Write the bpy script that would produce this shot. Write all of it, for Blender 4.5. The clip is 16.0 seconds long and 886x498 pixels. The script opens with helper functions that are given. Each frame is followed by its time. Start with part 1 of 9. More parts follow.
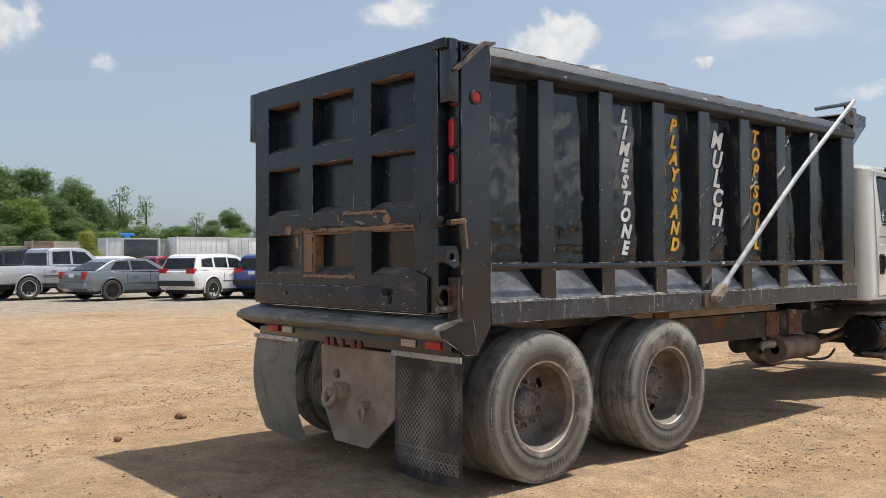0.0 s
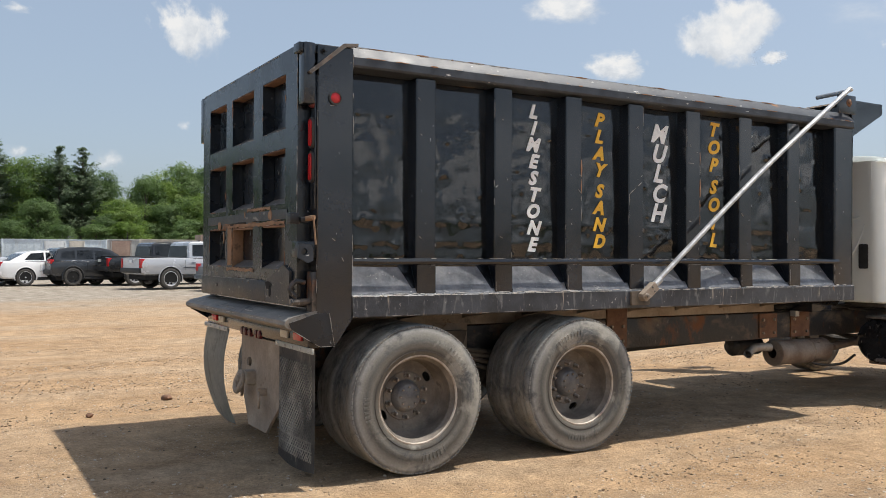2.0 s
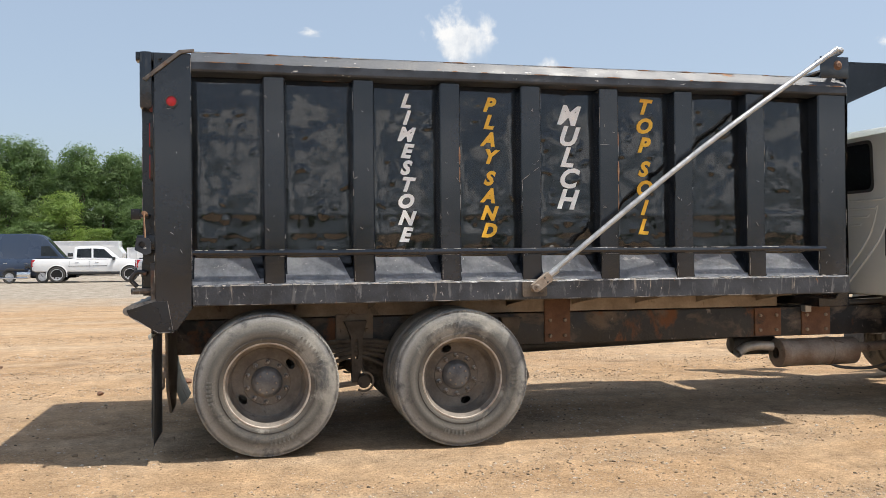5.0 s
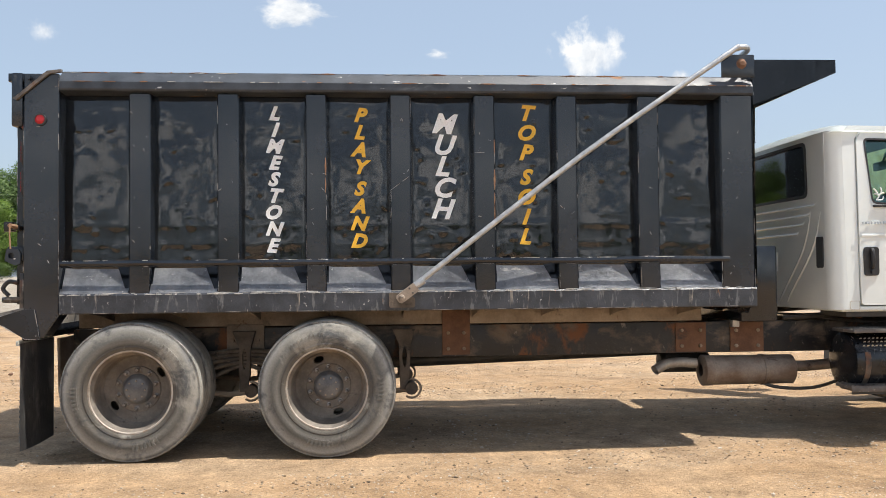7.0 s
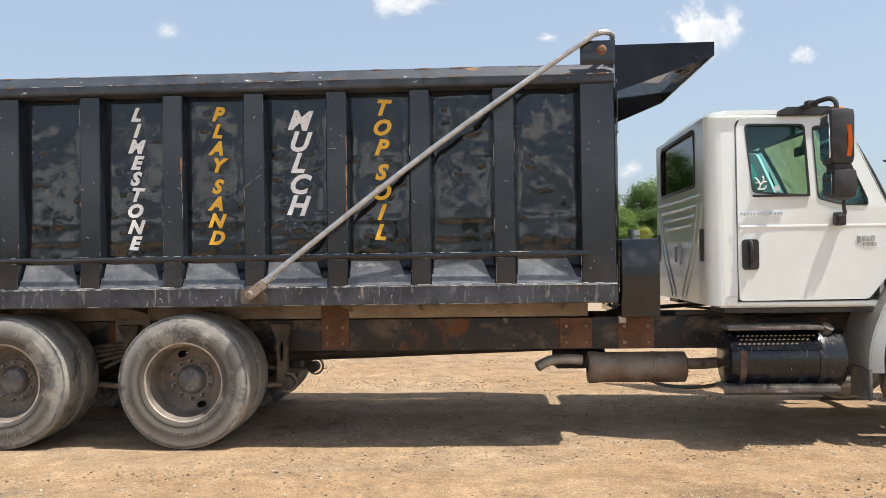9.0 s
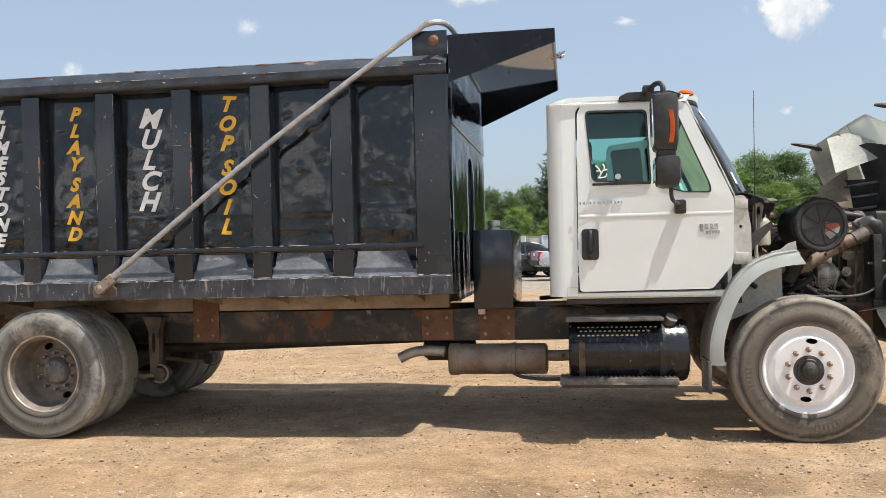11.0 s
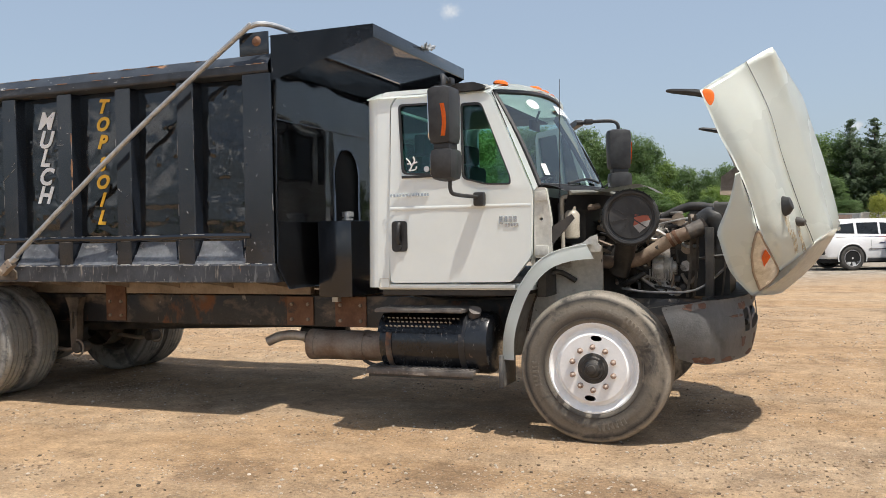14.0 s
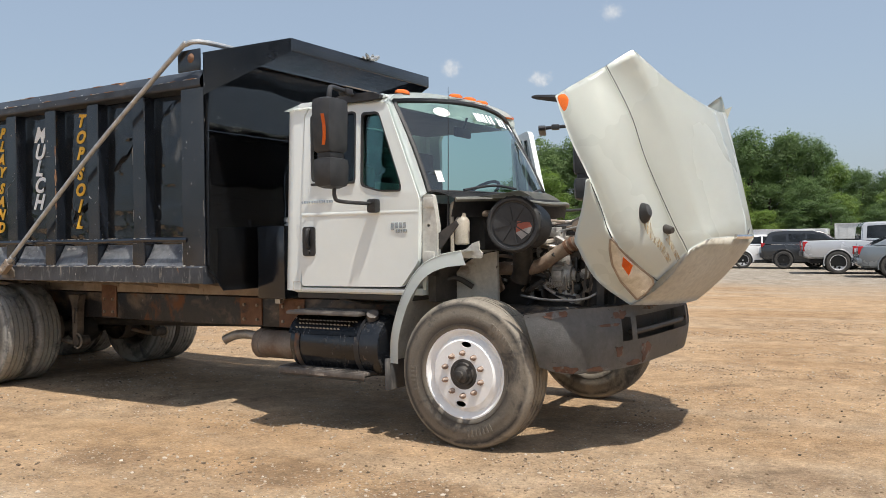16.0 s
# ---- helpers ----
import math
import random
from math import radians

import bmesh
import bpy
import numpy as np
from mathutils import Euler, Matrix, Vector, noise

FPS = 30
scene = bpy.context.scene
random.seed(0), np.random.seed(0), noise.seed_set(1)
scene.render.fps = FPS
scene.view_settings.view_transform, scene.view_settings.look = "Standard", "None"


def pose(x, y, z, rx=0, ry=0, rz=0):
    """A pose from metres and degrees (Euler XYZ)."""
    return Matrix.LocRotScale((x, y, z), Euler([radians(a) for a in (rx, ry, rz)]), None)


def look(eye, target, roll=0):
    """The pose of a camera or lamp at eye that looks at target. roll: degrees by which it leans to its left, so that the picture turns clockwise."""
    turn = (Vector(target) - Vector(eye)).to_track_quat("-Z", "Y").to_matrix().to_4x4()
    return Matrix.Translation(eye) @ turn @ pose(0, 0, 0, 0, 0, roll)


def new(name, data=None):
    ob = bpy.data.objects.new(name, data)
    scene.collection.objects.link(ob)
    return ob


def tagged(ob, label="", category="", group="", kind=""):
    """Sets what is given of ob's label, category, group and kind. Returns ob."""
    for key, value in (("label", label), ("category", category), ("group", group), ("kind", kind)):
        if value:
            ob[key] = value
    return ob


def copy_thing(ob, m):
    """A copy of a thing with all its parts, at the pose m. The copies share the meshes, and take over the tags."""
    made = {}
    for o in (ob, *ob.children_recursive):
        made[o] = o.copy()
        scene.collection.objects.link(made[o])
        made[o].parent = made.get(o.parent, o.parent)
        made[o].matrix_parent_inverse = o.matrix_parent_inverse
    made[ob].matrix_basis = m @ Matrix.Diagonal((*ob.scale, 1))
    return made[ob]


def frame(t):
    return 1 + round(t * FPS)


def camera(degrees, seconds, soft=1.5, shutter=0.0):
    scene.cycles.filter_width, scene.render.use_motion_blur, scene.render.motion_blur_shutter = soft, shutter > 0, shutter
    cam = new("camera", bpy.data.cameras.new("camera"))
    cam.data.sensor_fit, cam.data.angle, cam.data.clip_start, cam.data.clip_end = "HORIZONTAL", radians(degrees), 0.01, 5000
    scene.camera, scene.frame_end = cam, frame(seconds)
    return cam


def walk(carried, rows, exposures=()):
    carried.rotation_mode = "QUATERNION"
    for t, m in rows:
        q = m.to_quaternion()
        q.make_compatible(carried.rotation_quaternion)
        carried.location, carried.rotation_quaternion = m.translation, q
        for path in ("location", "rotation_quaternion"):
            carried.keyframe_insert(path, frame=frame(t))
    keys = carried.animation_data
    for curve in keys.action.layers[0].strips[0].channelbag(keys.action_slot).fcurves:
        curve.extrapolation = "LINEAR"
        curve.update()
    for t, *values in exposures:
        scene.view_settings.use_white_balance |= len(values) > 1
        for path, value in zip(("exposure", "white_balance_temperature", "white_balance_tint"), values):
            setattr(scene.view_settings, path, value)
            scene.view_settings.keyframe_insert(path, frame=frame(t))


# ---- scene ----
cam = camera(54.0, 16.0, 0.7)
PATH = [
    (0, (-4.263, -5.086, 1.471), (-2.949, -3.579, 1.494), -0.2),
    (0.5, (-3.879, -5.366, 1.475), (-2.644, -3.792, 1.5), -0.2),
    (1, (-3.541, -5.705, 1.448), (-2.38, -4.077, 1.473), -0.1),
    (1.5, (-3.212, -6.02, 1.473), (-2.126, -4.34, 1.495), 0.0),
    (2, (-2.803, -6.318, 1.474), (-1.795, -4.591, 1.486), 0.3),
    (2.5, (-2.418, -6.647, 1.457), (-1.499, -4.871, 1.459), 0.5),
    (3, (-2.022, -6.844, 1.453), (-1.198, -5.022, 1.446), 0.5),
    (3.2, (-1.832, -6.892, 1.459), (-1.047, -5.053, 1.449), 0.4),
    (5.3, (0.145, -7.445, 1.404), (0.535, -5.483, 1.418), -0.5),
    (5.5, (0.322, -7.465, 1.402), (0.684, -5.498, 1.418), -0.5),
    (6, (0.818, -7.467, 1.403), (1.112, -5.488, 1.429), -0.5),
    (6.5, (1.305, -7.586, 1.365), (1.531, -5.599, 1.411), -0.5),
    (7, (1.784, -7.612, 1.339), (1.931, -5.618, 1.393), -0.5),
    (7.5, (2.28, -7.614, 1.36), (2.354, -5.616, 1.41), -0.6),
    (8, (2.767, -7.686, 1.404), (2.769, -5.686, 1.443), -0.8),
    (8.5, (3.227, -7.612, 1.392), (3.171, -5.613, 1.425), -0.9),
    (9, (3.715, -7.605, 1.39), (3.605, -5.608, 1.415), -0.8),
    (9.5, (4.147, -7.577, 1.393), (4.0, -5.583, 1.425), -0.7),
    (10, (4.598, -7.503, 1.369), (4.406, -5.512, 1.403), -0.7),
    (10.2, (4.79, -7.484, 1.37), (4.577, -5.495, 1.397), -0.8),
    (12.3, (6.657, -7.303, 1.392), (6.179, -5.361, 1.377), -1.9),
    (12.5, (6.873, -7.249, 1.389), (6.352, -5.319, 1.37), -1.8),
    (13, (7.364, -7.141, 1.381), (6.77, -5.231, 1.363), -1.6),
    (13.5, (7.858, -7.081, 1.413), (7.191, -5.196, 1.387), -1.3),
    (14, (8.267, -6.908, 1.398), (7.535, -5.047, 1.367), -1.1),
    (14.5, (8.763, -6.833, 1.384), (7.958, -5.002, 1.351), -1.0),
    (15, (9.168, -6.637, 1.374), (8.282, -4.844, 1.346), -1.0),
    (15.5, (9.557, -6.376, 1.378), (8.587, -4.628, 1.354), -0.8),
    (16, (10.023, -6.182, 1.381), (8.966, -4.485, 1.365), -0.7),
]
walk(cam, [(t, look(eye, target, roll)) for t, eye, target, roll in PATH],
     [(0.0, 0.27), (1.5, 0.29), (3.0, 0.38), (5.5, 0.54), (7.0, 0.62), (9.0, 0.62), (10.5, 0.58), (12.5, 0.46), (14.0, 0.37), (16.0, 0.30)])

# ---- world, sun, exposure ----
world = bpy.data.worlds.new("sky")
scene.world = world
world.use_nodes = True
wn = world.node_tree.nodes
sky = wn.new("ShaderNodeTexSky")
sky.sky_type, sky.sun_disc = "NISHITA", False
sky.sun_elevation, sky.sun_rotation = radians(67.0), radians(108.0)
sky.altitude, sky.air_density, sky.dust_density, sky.ozone_density = 200.0, 1.0, 3.0, 1.4
wn["Background"].inputs["Strength"].default_value = 0.140
haze = wn.new("ShaderNodeMix")  # thin summer haze over the clear sky
haze.data_type = "RGBA"
haze.inputs["Factor"].default_value = 0.60
haze.inputs[7].default_value = (2.30, 2.74, 3.28, 1)
world.node_tree.links.new(sky.outputs["Color"], haze.inputs[6])
world.node_tree.links.new(haze.outputs[2], wn["Background"].inputs["Color"])
sun_data = bpy.data.lights.new("sun", "SUN")
sun_data.energy, sun_data.angle, sun_data.color = 4.0, radians(0.6), (1.0, 0.95, 0.87)
sun = new("sun", sun_data)
sun.matrix_world = look((40.0, -13.0, 100.0), (0.0, 0.0, 0.0))
scene.view_settings.exposure = 0.0

# ---- materials ----
def nodes_of(name):
    m = bpy.data.materials.new(name)
    m.use_nodes = True
    return m, m.node_tree.nodes, m.node_tree.links


def ramp(n, l, fac, stops, interp="LINEAR"):
    r = n.new("ShaderNodeValToRGB")
    r.color_ramp.interpolation = interp
    e = r.color_ramp.elements
    while len(e) < len(stops):
        e.new(0.5)
    for k, (p, c) in enumerate(stops):
        e[k].position = p
        e[k].color = (*c, 1) if len(c) == 3 else c
    l.new(fac, r.inputs["Fac"])
    return r.outputs["Color"]


def noise_of(n, l, vec, scale, detail=4.0, rough=0.55, warp=0.0):
    t = n.new("ShaderNodeTexNoise")
    t.inputs["Scale"].default_value, t.inputs["Detail"].default_value = scale, detail
    t.inputs["Roughness"].default_value, t.inputs["Distortion"].default_value = rough, warp
    l.new(vec, t.inputs["Vector"])
    return t.outputs["Fac"]


def mixed(n, l, fac, a, b):
    m = n.new("ShaderNodeMix")
    m.data_type = "RGBA"
    l.new(fac, m.inputs["Factor"]) if not isinstance(fac, float) else None
    for k, v in (("A", a), ("B", b)):
        sock = m.inputs[6 if k == "A" else 7]
        if isinstance(v, tuple):
            sock.default_value = (*v, 1)
        else:
            l.new(v, sock)
    return m.outputs[2]


def surf(name, a, b, scale=6.0, rough=(0.4, 0.6), metal=0.0, bump=0.15, bscale=60.0, wear=(), coat=0.0, stretch=(1, 1, 1), spread=(0.35, 0.65), grainy=0.13):
    """Two-tone surface at two scales; wear: rows of (colour, noise scale, threshold, softness, roughness, stretch)."""
    m, n, l = nodes_of(name)
    p = n["Principled BSDF"]
    tc = n.new("ShaderNodeTexCoord")
    mp = n.new("ShaderNodeMapping")
    mp.inputs["Scale"].default_value = stretch
    l.new(tc.outputs["Object"], mp.inputs["Vector"])
    v = mp.outputs["Vector"]
    big = noise_of(n, l, v, scale)
    fine = noise_of(n, l, v, scale * 9.0, 5.0, 0.65)
    col = ramp(n, l, big, [(spread[0], a), (spread[1], b)])
    grain = ramp(n, l, fine, [(0.3, (1 - grainy,) * 3), (0.7, (1 + grainy,) * 3)])
    mul = n.new("ShaderNodeMix")
    mul.data_type, mul.blend_type = "RGBA", "MULTIPLY"
    mul.inputs["Factor"].default_value = 1.0
    l.new(col, mul.inputs[6]), l.new(grain, mul.inputs[7])
    col = mul.outputs[2]
    rg = ramp(n, l, big, [(0.3, (rough[0],) * 3), (0.7, (rough[1],) * 3)])
    for colour, ws, lim, soft, wr, st in wear:
        mw = n.new("ShaderNodeMapping")
        mw.inputs["Scale"].default_value = st
        l.new(tc.outputs["Object"], mw.inputs["Vector"])
        f = ramp(n, l, noise_of(n, l, mw.outputs["Vector"], ws, 7.0, 0.65, 0.3), [(lim, (0, 0, 0)), (lim + soft, (1, 1, 1))])
        col = mixed(n, l, f, col, colour)
        rg = mixed(n, l, f, rg, (wr,) * 3)
    l.new(col, p.inputs["Base Color"]), l.new(rg, p.inputs["Roughness"])
    p.inputs["Metallic"].default_value = metal
    p.inputs["Coat Weight"].default_value = coat
    p.inputs["Coat Roughness"].default_value = 0.05
    if bump:
        bn = n.new("ShaderNodeBump")
        bn.inputs["Strength"].default_value, bn.inputs["Distance"].default_value = bump, 0.01
        l.new(noise_of(n, l, v, bscale, 6.0, 0.6), bn.inputs["Height"])
        l.new(bn.outputs["Normal"], p.inputs["Normal"])
    return m


def plain(name, c, rough=0.5, metal=0.0, glow=0.0):
    return surf(name, c, tuple(min(1.0, k * 1.12) for k in c), 14.0, (rough, min(1.0, rough + 0.08)), metal, 0.05)


def glass(name, tint, rough=0.02, see=0.6):
    m, n, l = nodes_of(name)
    out, p = n["Material Output"], n["Principled BSDF"]
    tr, gl, mx, fr = n.new("ShaderNodeBsdfTransparent"), n.new("ShaderNodeBsdfGlossy"), n.new("ShaderNodeMixShader"), n.new("ShaderNodeFresnel")
    n.remove(p)
    tr.inputs["Color"].default_value = (*tint, 1)
    gl.inputs["Roughness"].default_value = rough
    fr.inputs["IOR"].default_value = see
    l.new(fr.outputs["Fac"], mx.inputs["Fac"]), l.new(tr.outputs["BSDF"], mx.inputs[1]), l.new(gl.outputs["BSDF"], mx.inputs[2])
    l.new(mx.outputs["Shader"], out.inputs["Surface"])
    return m


RUST, DUST = (0.20, 0.075, 0.03), (0.30, 0.22, 0.15)
black_paint = surf("black_paint", (0.008, 0.0105, 0.0150), (0.015, 0.019, 0.027), 3.0, (0.12, 0.26), 0.0, 0.05, 30.0,
                   [((0.030, 0.036, 0.046), 1.4, 0.58, 0.3, 0.34, (1, 1, 1)), ((0.12, 0.12, 0.12), 26.0, 0.69, 0.03, 0.6, (1, 1, 0.6)), (RUST, 5.0, 0.73, 0.04, 0.8, (1.5, 1.5, 0.5))], 0.2)
# the grey wear rows paint cloud-like reflections into the gloss black
panel_paint = surf("panel_paint", (0.010, 0.0105, 0.012), (0.018, 0.0185, 0.020), 2.0, (0.04, 0.08), 0.0, 0.012, 18.0,
                   [((0.036, 0.036, 0.036), 2.2, 0.56, 0.16, 0.16, (1.6, 1, 0.8)), ((0.060, 0.058, 0.055), 7.0, 0.66, 0.06, 0.3, (1.0, 1, 1.7))], 0.5)
panel_paint.node_tree.nodes["Principled BSDF"].inputs["IOR"].default_value = 1.85
gate_paint = surf("gate_paint", (0.006, 0.0092, 0.0140), (0.012, 0.017, 0.025), 4.0, (0.18, 0.34), 0.0, 0.14, 30.0,
                  [((0.030, 0.038, 0.050), 2.2, 0.60, 0.18, 0.42, (1, 1, 1)), ((0.17, 0.165, 0.155), 20.0, 0.66, 0.03, 0.7, (1, 1, 0.7)), (RUST, 3.2, 0.72, 0.05, 0.85, (1, 1.2, 0.9)), ((0.30, 0.15, 0.07), 9.0, 0.75, 0.04, 0.8, (1, 1, 0.6))], 0.1)
beam_paint = surf("scraped_beam_paint", (0.009, 0.0125, 0.018), (0.026, 0.032, 0.042), 5.0, (0.30, 0.5), 0.0, 0.25, 40.0,
                  [((0.13, 0.12, 0.108), 3.6, 0.56, 0.16, 0.8, (1, 0.6, 1.6)), ((0.26, 0.25, 0.235), 26.0, 0.62, 0.03, 0.6, (1, 0.35, 1)), ((0.20, 0.10, 0.05), 6.0, 0.66, 0.05, 0.9, (1, 1, 1)), ((0.008, 0.009, 0.011), 9.0, 0.62, 0.06, 0.4, (1, 1, 1))])
rail_paint = surf("rail_paint", (0.022, 0.028, 0.038), (0.050, 0.060, 0.076), 5.0, (0.42, 0.60), 0.0, 0.15, 45.0,
                  [((0.13, 0.14, 0.15), 3.0, 0.62, 0.10, 0.6, (0.6, 1, 3.0)), ((0.55, 0.54, 0.52), 30.0, 0.67, 0.03, 0.6, (0.4, 1, 1)), ((0.30, 0.155, 0.08), 5.0, 0.63, 0.05, 0.85, (0.7, 1, 2.0))])
lower_paint = surf("lower_paint", (0.024, 0.028, 0.036), (0.058, 0.064, 0.076), 6.0, (0.3, 0.5), 0.0, 0.2, 60.0,
                   [((0.14, 0.145, 0.15), 9.0, 0.56, 0.06, 0.6, (2.0, 1, 0.5)), ((0.36, 0.32, 0.27), 3.0, 0.61, 0.07, 0.75, (4.2, 1, 0.4)), ((0.60, 0.58, 0.55), 34.0, 0.66, 0.03, 0.6, (1, 1, 0.6)), ((0.28, 0.14, 0.07), 6.0, 0.67, 0.05, 0.85, (2.2, 1, 0.7))])
# blue-grey base paints in sky sheen and sunlight; scuffs and dust lie over it
skylit_ledge = surf("skylit_ledge", (0.17, 0.18, 0.205), (0.36, 0.37, 0.39), 5.0, (0.08, 0.20), 0.0, 0.3, 30.0,
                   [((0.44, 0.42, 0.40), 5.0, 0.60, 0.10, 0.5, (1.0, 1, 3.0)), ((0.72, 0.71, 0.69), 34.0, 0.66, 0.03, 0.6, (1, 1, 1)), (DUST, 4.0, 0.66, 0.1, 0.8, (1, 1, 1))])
skylit_ledge.node_tree.nodes["Principled BSDF"].inputs["IOR"].default_value = 1.9
rusty_frame = surf("rusty_frame", (0.012, 0.013, 0.016), (0.034, 0.034, 0.035), 4.0, (0.3, 0.55), 0.0, 0.3, 40.0,
                   [((0.17, 0.135, 0.105), 2.4, 0.50, 0.12, 0.85, (1, 1, 1.6)), ((0.26, 0.235, 0.21), 14.0, 0.63, 0.05, 0.75, (1, 1, 0.5)), ((0.19, 0.085, 0.042), 3.2, 0.545, 0.08, 0.9, (1, 1, 0.6)), ((0.010, 0.011, 0.013), 6.0, 0.60, 0.08, 0.4, (1, 1, 1))])
rust_plate = surf("rust_plate", (0.13, 0.065, 0.04), (0.21, 0.115, 0.07), 8.0, (0.75, 0.9), 0.0, 0.4, 70.0, [((0.045, 0.04, 0.04), 5.0, 0.60, 0.1, 0.7, (1, 1, 1))])
dusty_steel = surf("dusty_steel", (0.25, 0.20, 0.155), (0.38, 0.315, 0.25), 5.0, (0.7, 0.9), 0.0, 0.3, 50.0, [((0.09, 0.07, 0.055), 4.0, 0.60, 0.12, 0.8, (1, 1, 1)), ((0.17, 0.09, 0.05), 6.0, 0.66, 0.08, 0.9, (1, 1, 1))])
grimy_black = surf("grimy_black", (0.024, 0.023, 0.022), (0.07, 0.063, 0.056), 9.0, (0.4, 0.7), 0.0, 0.3, 60.0, [((0.12, 0.09, 0.065), 6.0, 0.60, 0.15, 0.85, (1, 1, 1))])
tank_black = surf("tank_black", (0.007, 0.0085, 0.011), (0.017, 0.019, 0.023), 5.0, (0.10, 0.26), 0.0, 0.15, 40.0, [((0.26, 0.245, 0.23), 16.0, 0.65, 0.03, 0.6, (2.5, 1, 0.5)), ((0.22, 0.13, 0.075), 4.5, 0.62, 0.08, 0.85, (1, 1, 1)), ((0.09, 0.085, 0.08), 8.0, 0.58, 0.15, 0.6, (1, 1, 1))])
muffler_metal = surf("muffler_metal", (0.20, 0.14, 0.105), (0.33, 0.28, 0.235), 6.0, (0.5, 0.75), 0.35, 0.25, 50.0, [((0.08, 0.05, 0.04), 8.0, 0.6, 0.1, 0.85, (0.4, 1, 1))])
pipe_metal = surf("pipe_metal", (0.33, 0.29, 0.25), (0.48, 0.44, 0.39), 8.0, (0.4, 0.6), 0.5, 0.15, 60.0, [((0.22, 0.12, 0.07), 5.0, 0.6, 0.12, 0.8, (1, 1, 1))])
galv = surf("galvanised", (0.40, 0.41, 0.42), (0.56, 0.57, 0.57), 16.0, (0.32, 0.5), 0.55, 0.1, 90.0, [((0.30, 0.24, 0.19), 7.0, 0.64, 0.1, 0.7, (1, 1, 1))])
flap_rubber = surf("flap_rubber", (0.055, 0.056, 0.06), (0.12, 0.118, 0.115), 5.0, (0.4, 0.65), 0.0, 0.25, 60.0, [((0.34, 0.32, 0.29), 5.0, 0.52, 0.2, 0.85, (1, 1, 0.5)), ((0.06, 0.058, 0.055), 8.0, 0.60, 0.1, 0.7, (1, 1, 1))])
flap_line = surf("flap_line", (0.075, 0.075, 0.072), (0.44, 0.42, 0.37), 4.0, (0.5, 0.7), 0.0, 0.0)
pale_flap = surf("pale_flap", (0.33, 0.335, 0.30), (0.50, 0.50, 0.45), 3.0, (0.5, 0.7), 0.0, 0.25, 60.0, [((0.18, 0.16, 0.13), 4.0, 0.57, 0.15, 0.8, (1, 1, 0.7))])
rim_dirty = surf("dirty_rim", (0.115, 0.097, 0.080), (0.25, 0.215, 0.178), 7.0, (0.55, 0.85), 0.1, 0.25, 60.0, [((0.22, 0.17, 0.13), 5.0, 0.60, 0.15, 0.9, (1, 1, 1)), ((0.02, 0.018, 0.017), 7.0, 0.64, 0.1, 0.6, (1, 1, 1))])
rim_edge = surf("worn_rim_edge", (0.30, 0.24, 0.19), (0.58, 0.53, 0.47), 9.0, (0.4, 0.7), 0.2, 0.2, 60.0)
rim_white = surf("white_rim", (0.86, 0.86, 0.85), (0.91, 0.91, 0.905), 7.0, (0.3, 0.42), 0.0, 0.03, 40.0, [((0.60, 0.53, 0.46), 5.0, 0.68, 0.12, 0.7, (1, 1, 1))], grainy=0.03)


def tyre_material(name, rings, dust, scuff):
    """Rubber whose dust lies in rings; rings: rows of (radius, colour)."""
    m, n, l = nodes_of(name)
    p = n["Principled BSDF"]
    tc, sep, cb, ln = n.new("ShaderNodeTexCoord"), n.new("ShaderNodeSeparateXYZ"), n.new("ShaderNodeCombineXYZ"), n.new("ShaderNodeVectorMath")
    v = tc.outputs["Object"]
    l.new(v, sep.inputs[0]), l.new(sep.outputs["X"], cb.inputs["X"]), l.new(sep.outputs["Z"], cb.inputs["Z"])
    ln.operation = "LENGTH"
    l.new(cb.outputs[0], ln.inputs[0])
    wob = n.new("ShaderNodeMath")
    wob.operation = "MULTIPLY_ADD"
    wob.inputs[1].default_value = 0.035
    l.new(noise_of(n, l, v, 5.0, 6.0, 0.65), wob.inputs[0]), l.new(ln.outputs["Value"], wob.inputs[2])
    mr = n.new("ShaderNodeMapRange")
    mr.inputs["From Min"].default_value, mr.inputs["From Max"].default_value = 0.30, 0.55
    l.new(wob.outputs[0], mr.inputs["Value"])
    c = ramp(n, l, mr.outputs["Result"], [((r - 0.2825) / 0.25, col) for r, col in rings])
    c = mixed(n, l, ramp(n, l, noise_of(n, l, v, 3.0, 6.0, 0.65, 0.4), [(0.50, (0, 0, 0)), (0.60, (0.75,) * 3)]), c, dust)
    c = mixed(n, l, ramp(n, l, noise_of(n, l, v, 4.2, 7.0, 0.68, 0.6), [(0.52, (0, 0, 0)), (0.64, (0.82,) * 3)]), c, scuff)
    grain = ramp(n, l, noise_of(n, l, v, 70.0, 6.0, 0.7), [(0.3, (0.86,) * 3), (0.7, (1.13,) * 3)])
    mul = n.new("ShaderNodeMix")
    mul.data_type, mul.blend_type = "RGBA", "MULTIPLY"
    mul.inputs["Factor"].default_value = 1.0
    l.new(c, mul.inputs[6]), l.new(grain, mul.inputs[7]), l.new(mul.outputs[2], p.inputs["Base Color"])
    p.inputs["Roughness"].default_value = 0.75
    bn = n.new("ShaderNodeBump")
    bn.inputs["Strength"].default_value, bn.inputs["Distance"].default_value = 0.3, 0.01
    l.new(noise_of(n, l, v, 60.0, 6.0, 0.7), bn.inputs["Height"]), l.new(bn.outputs["Normal"], p.inputs["Normal"])
    return m


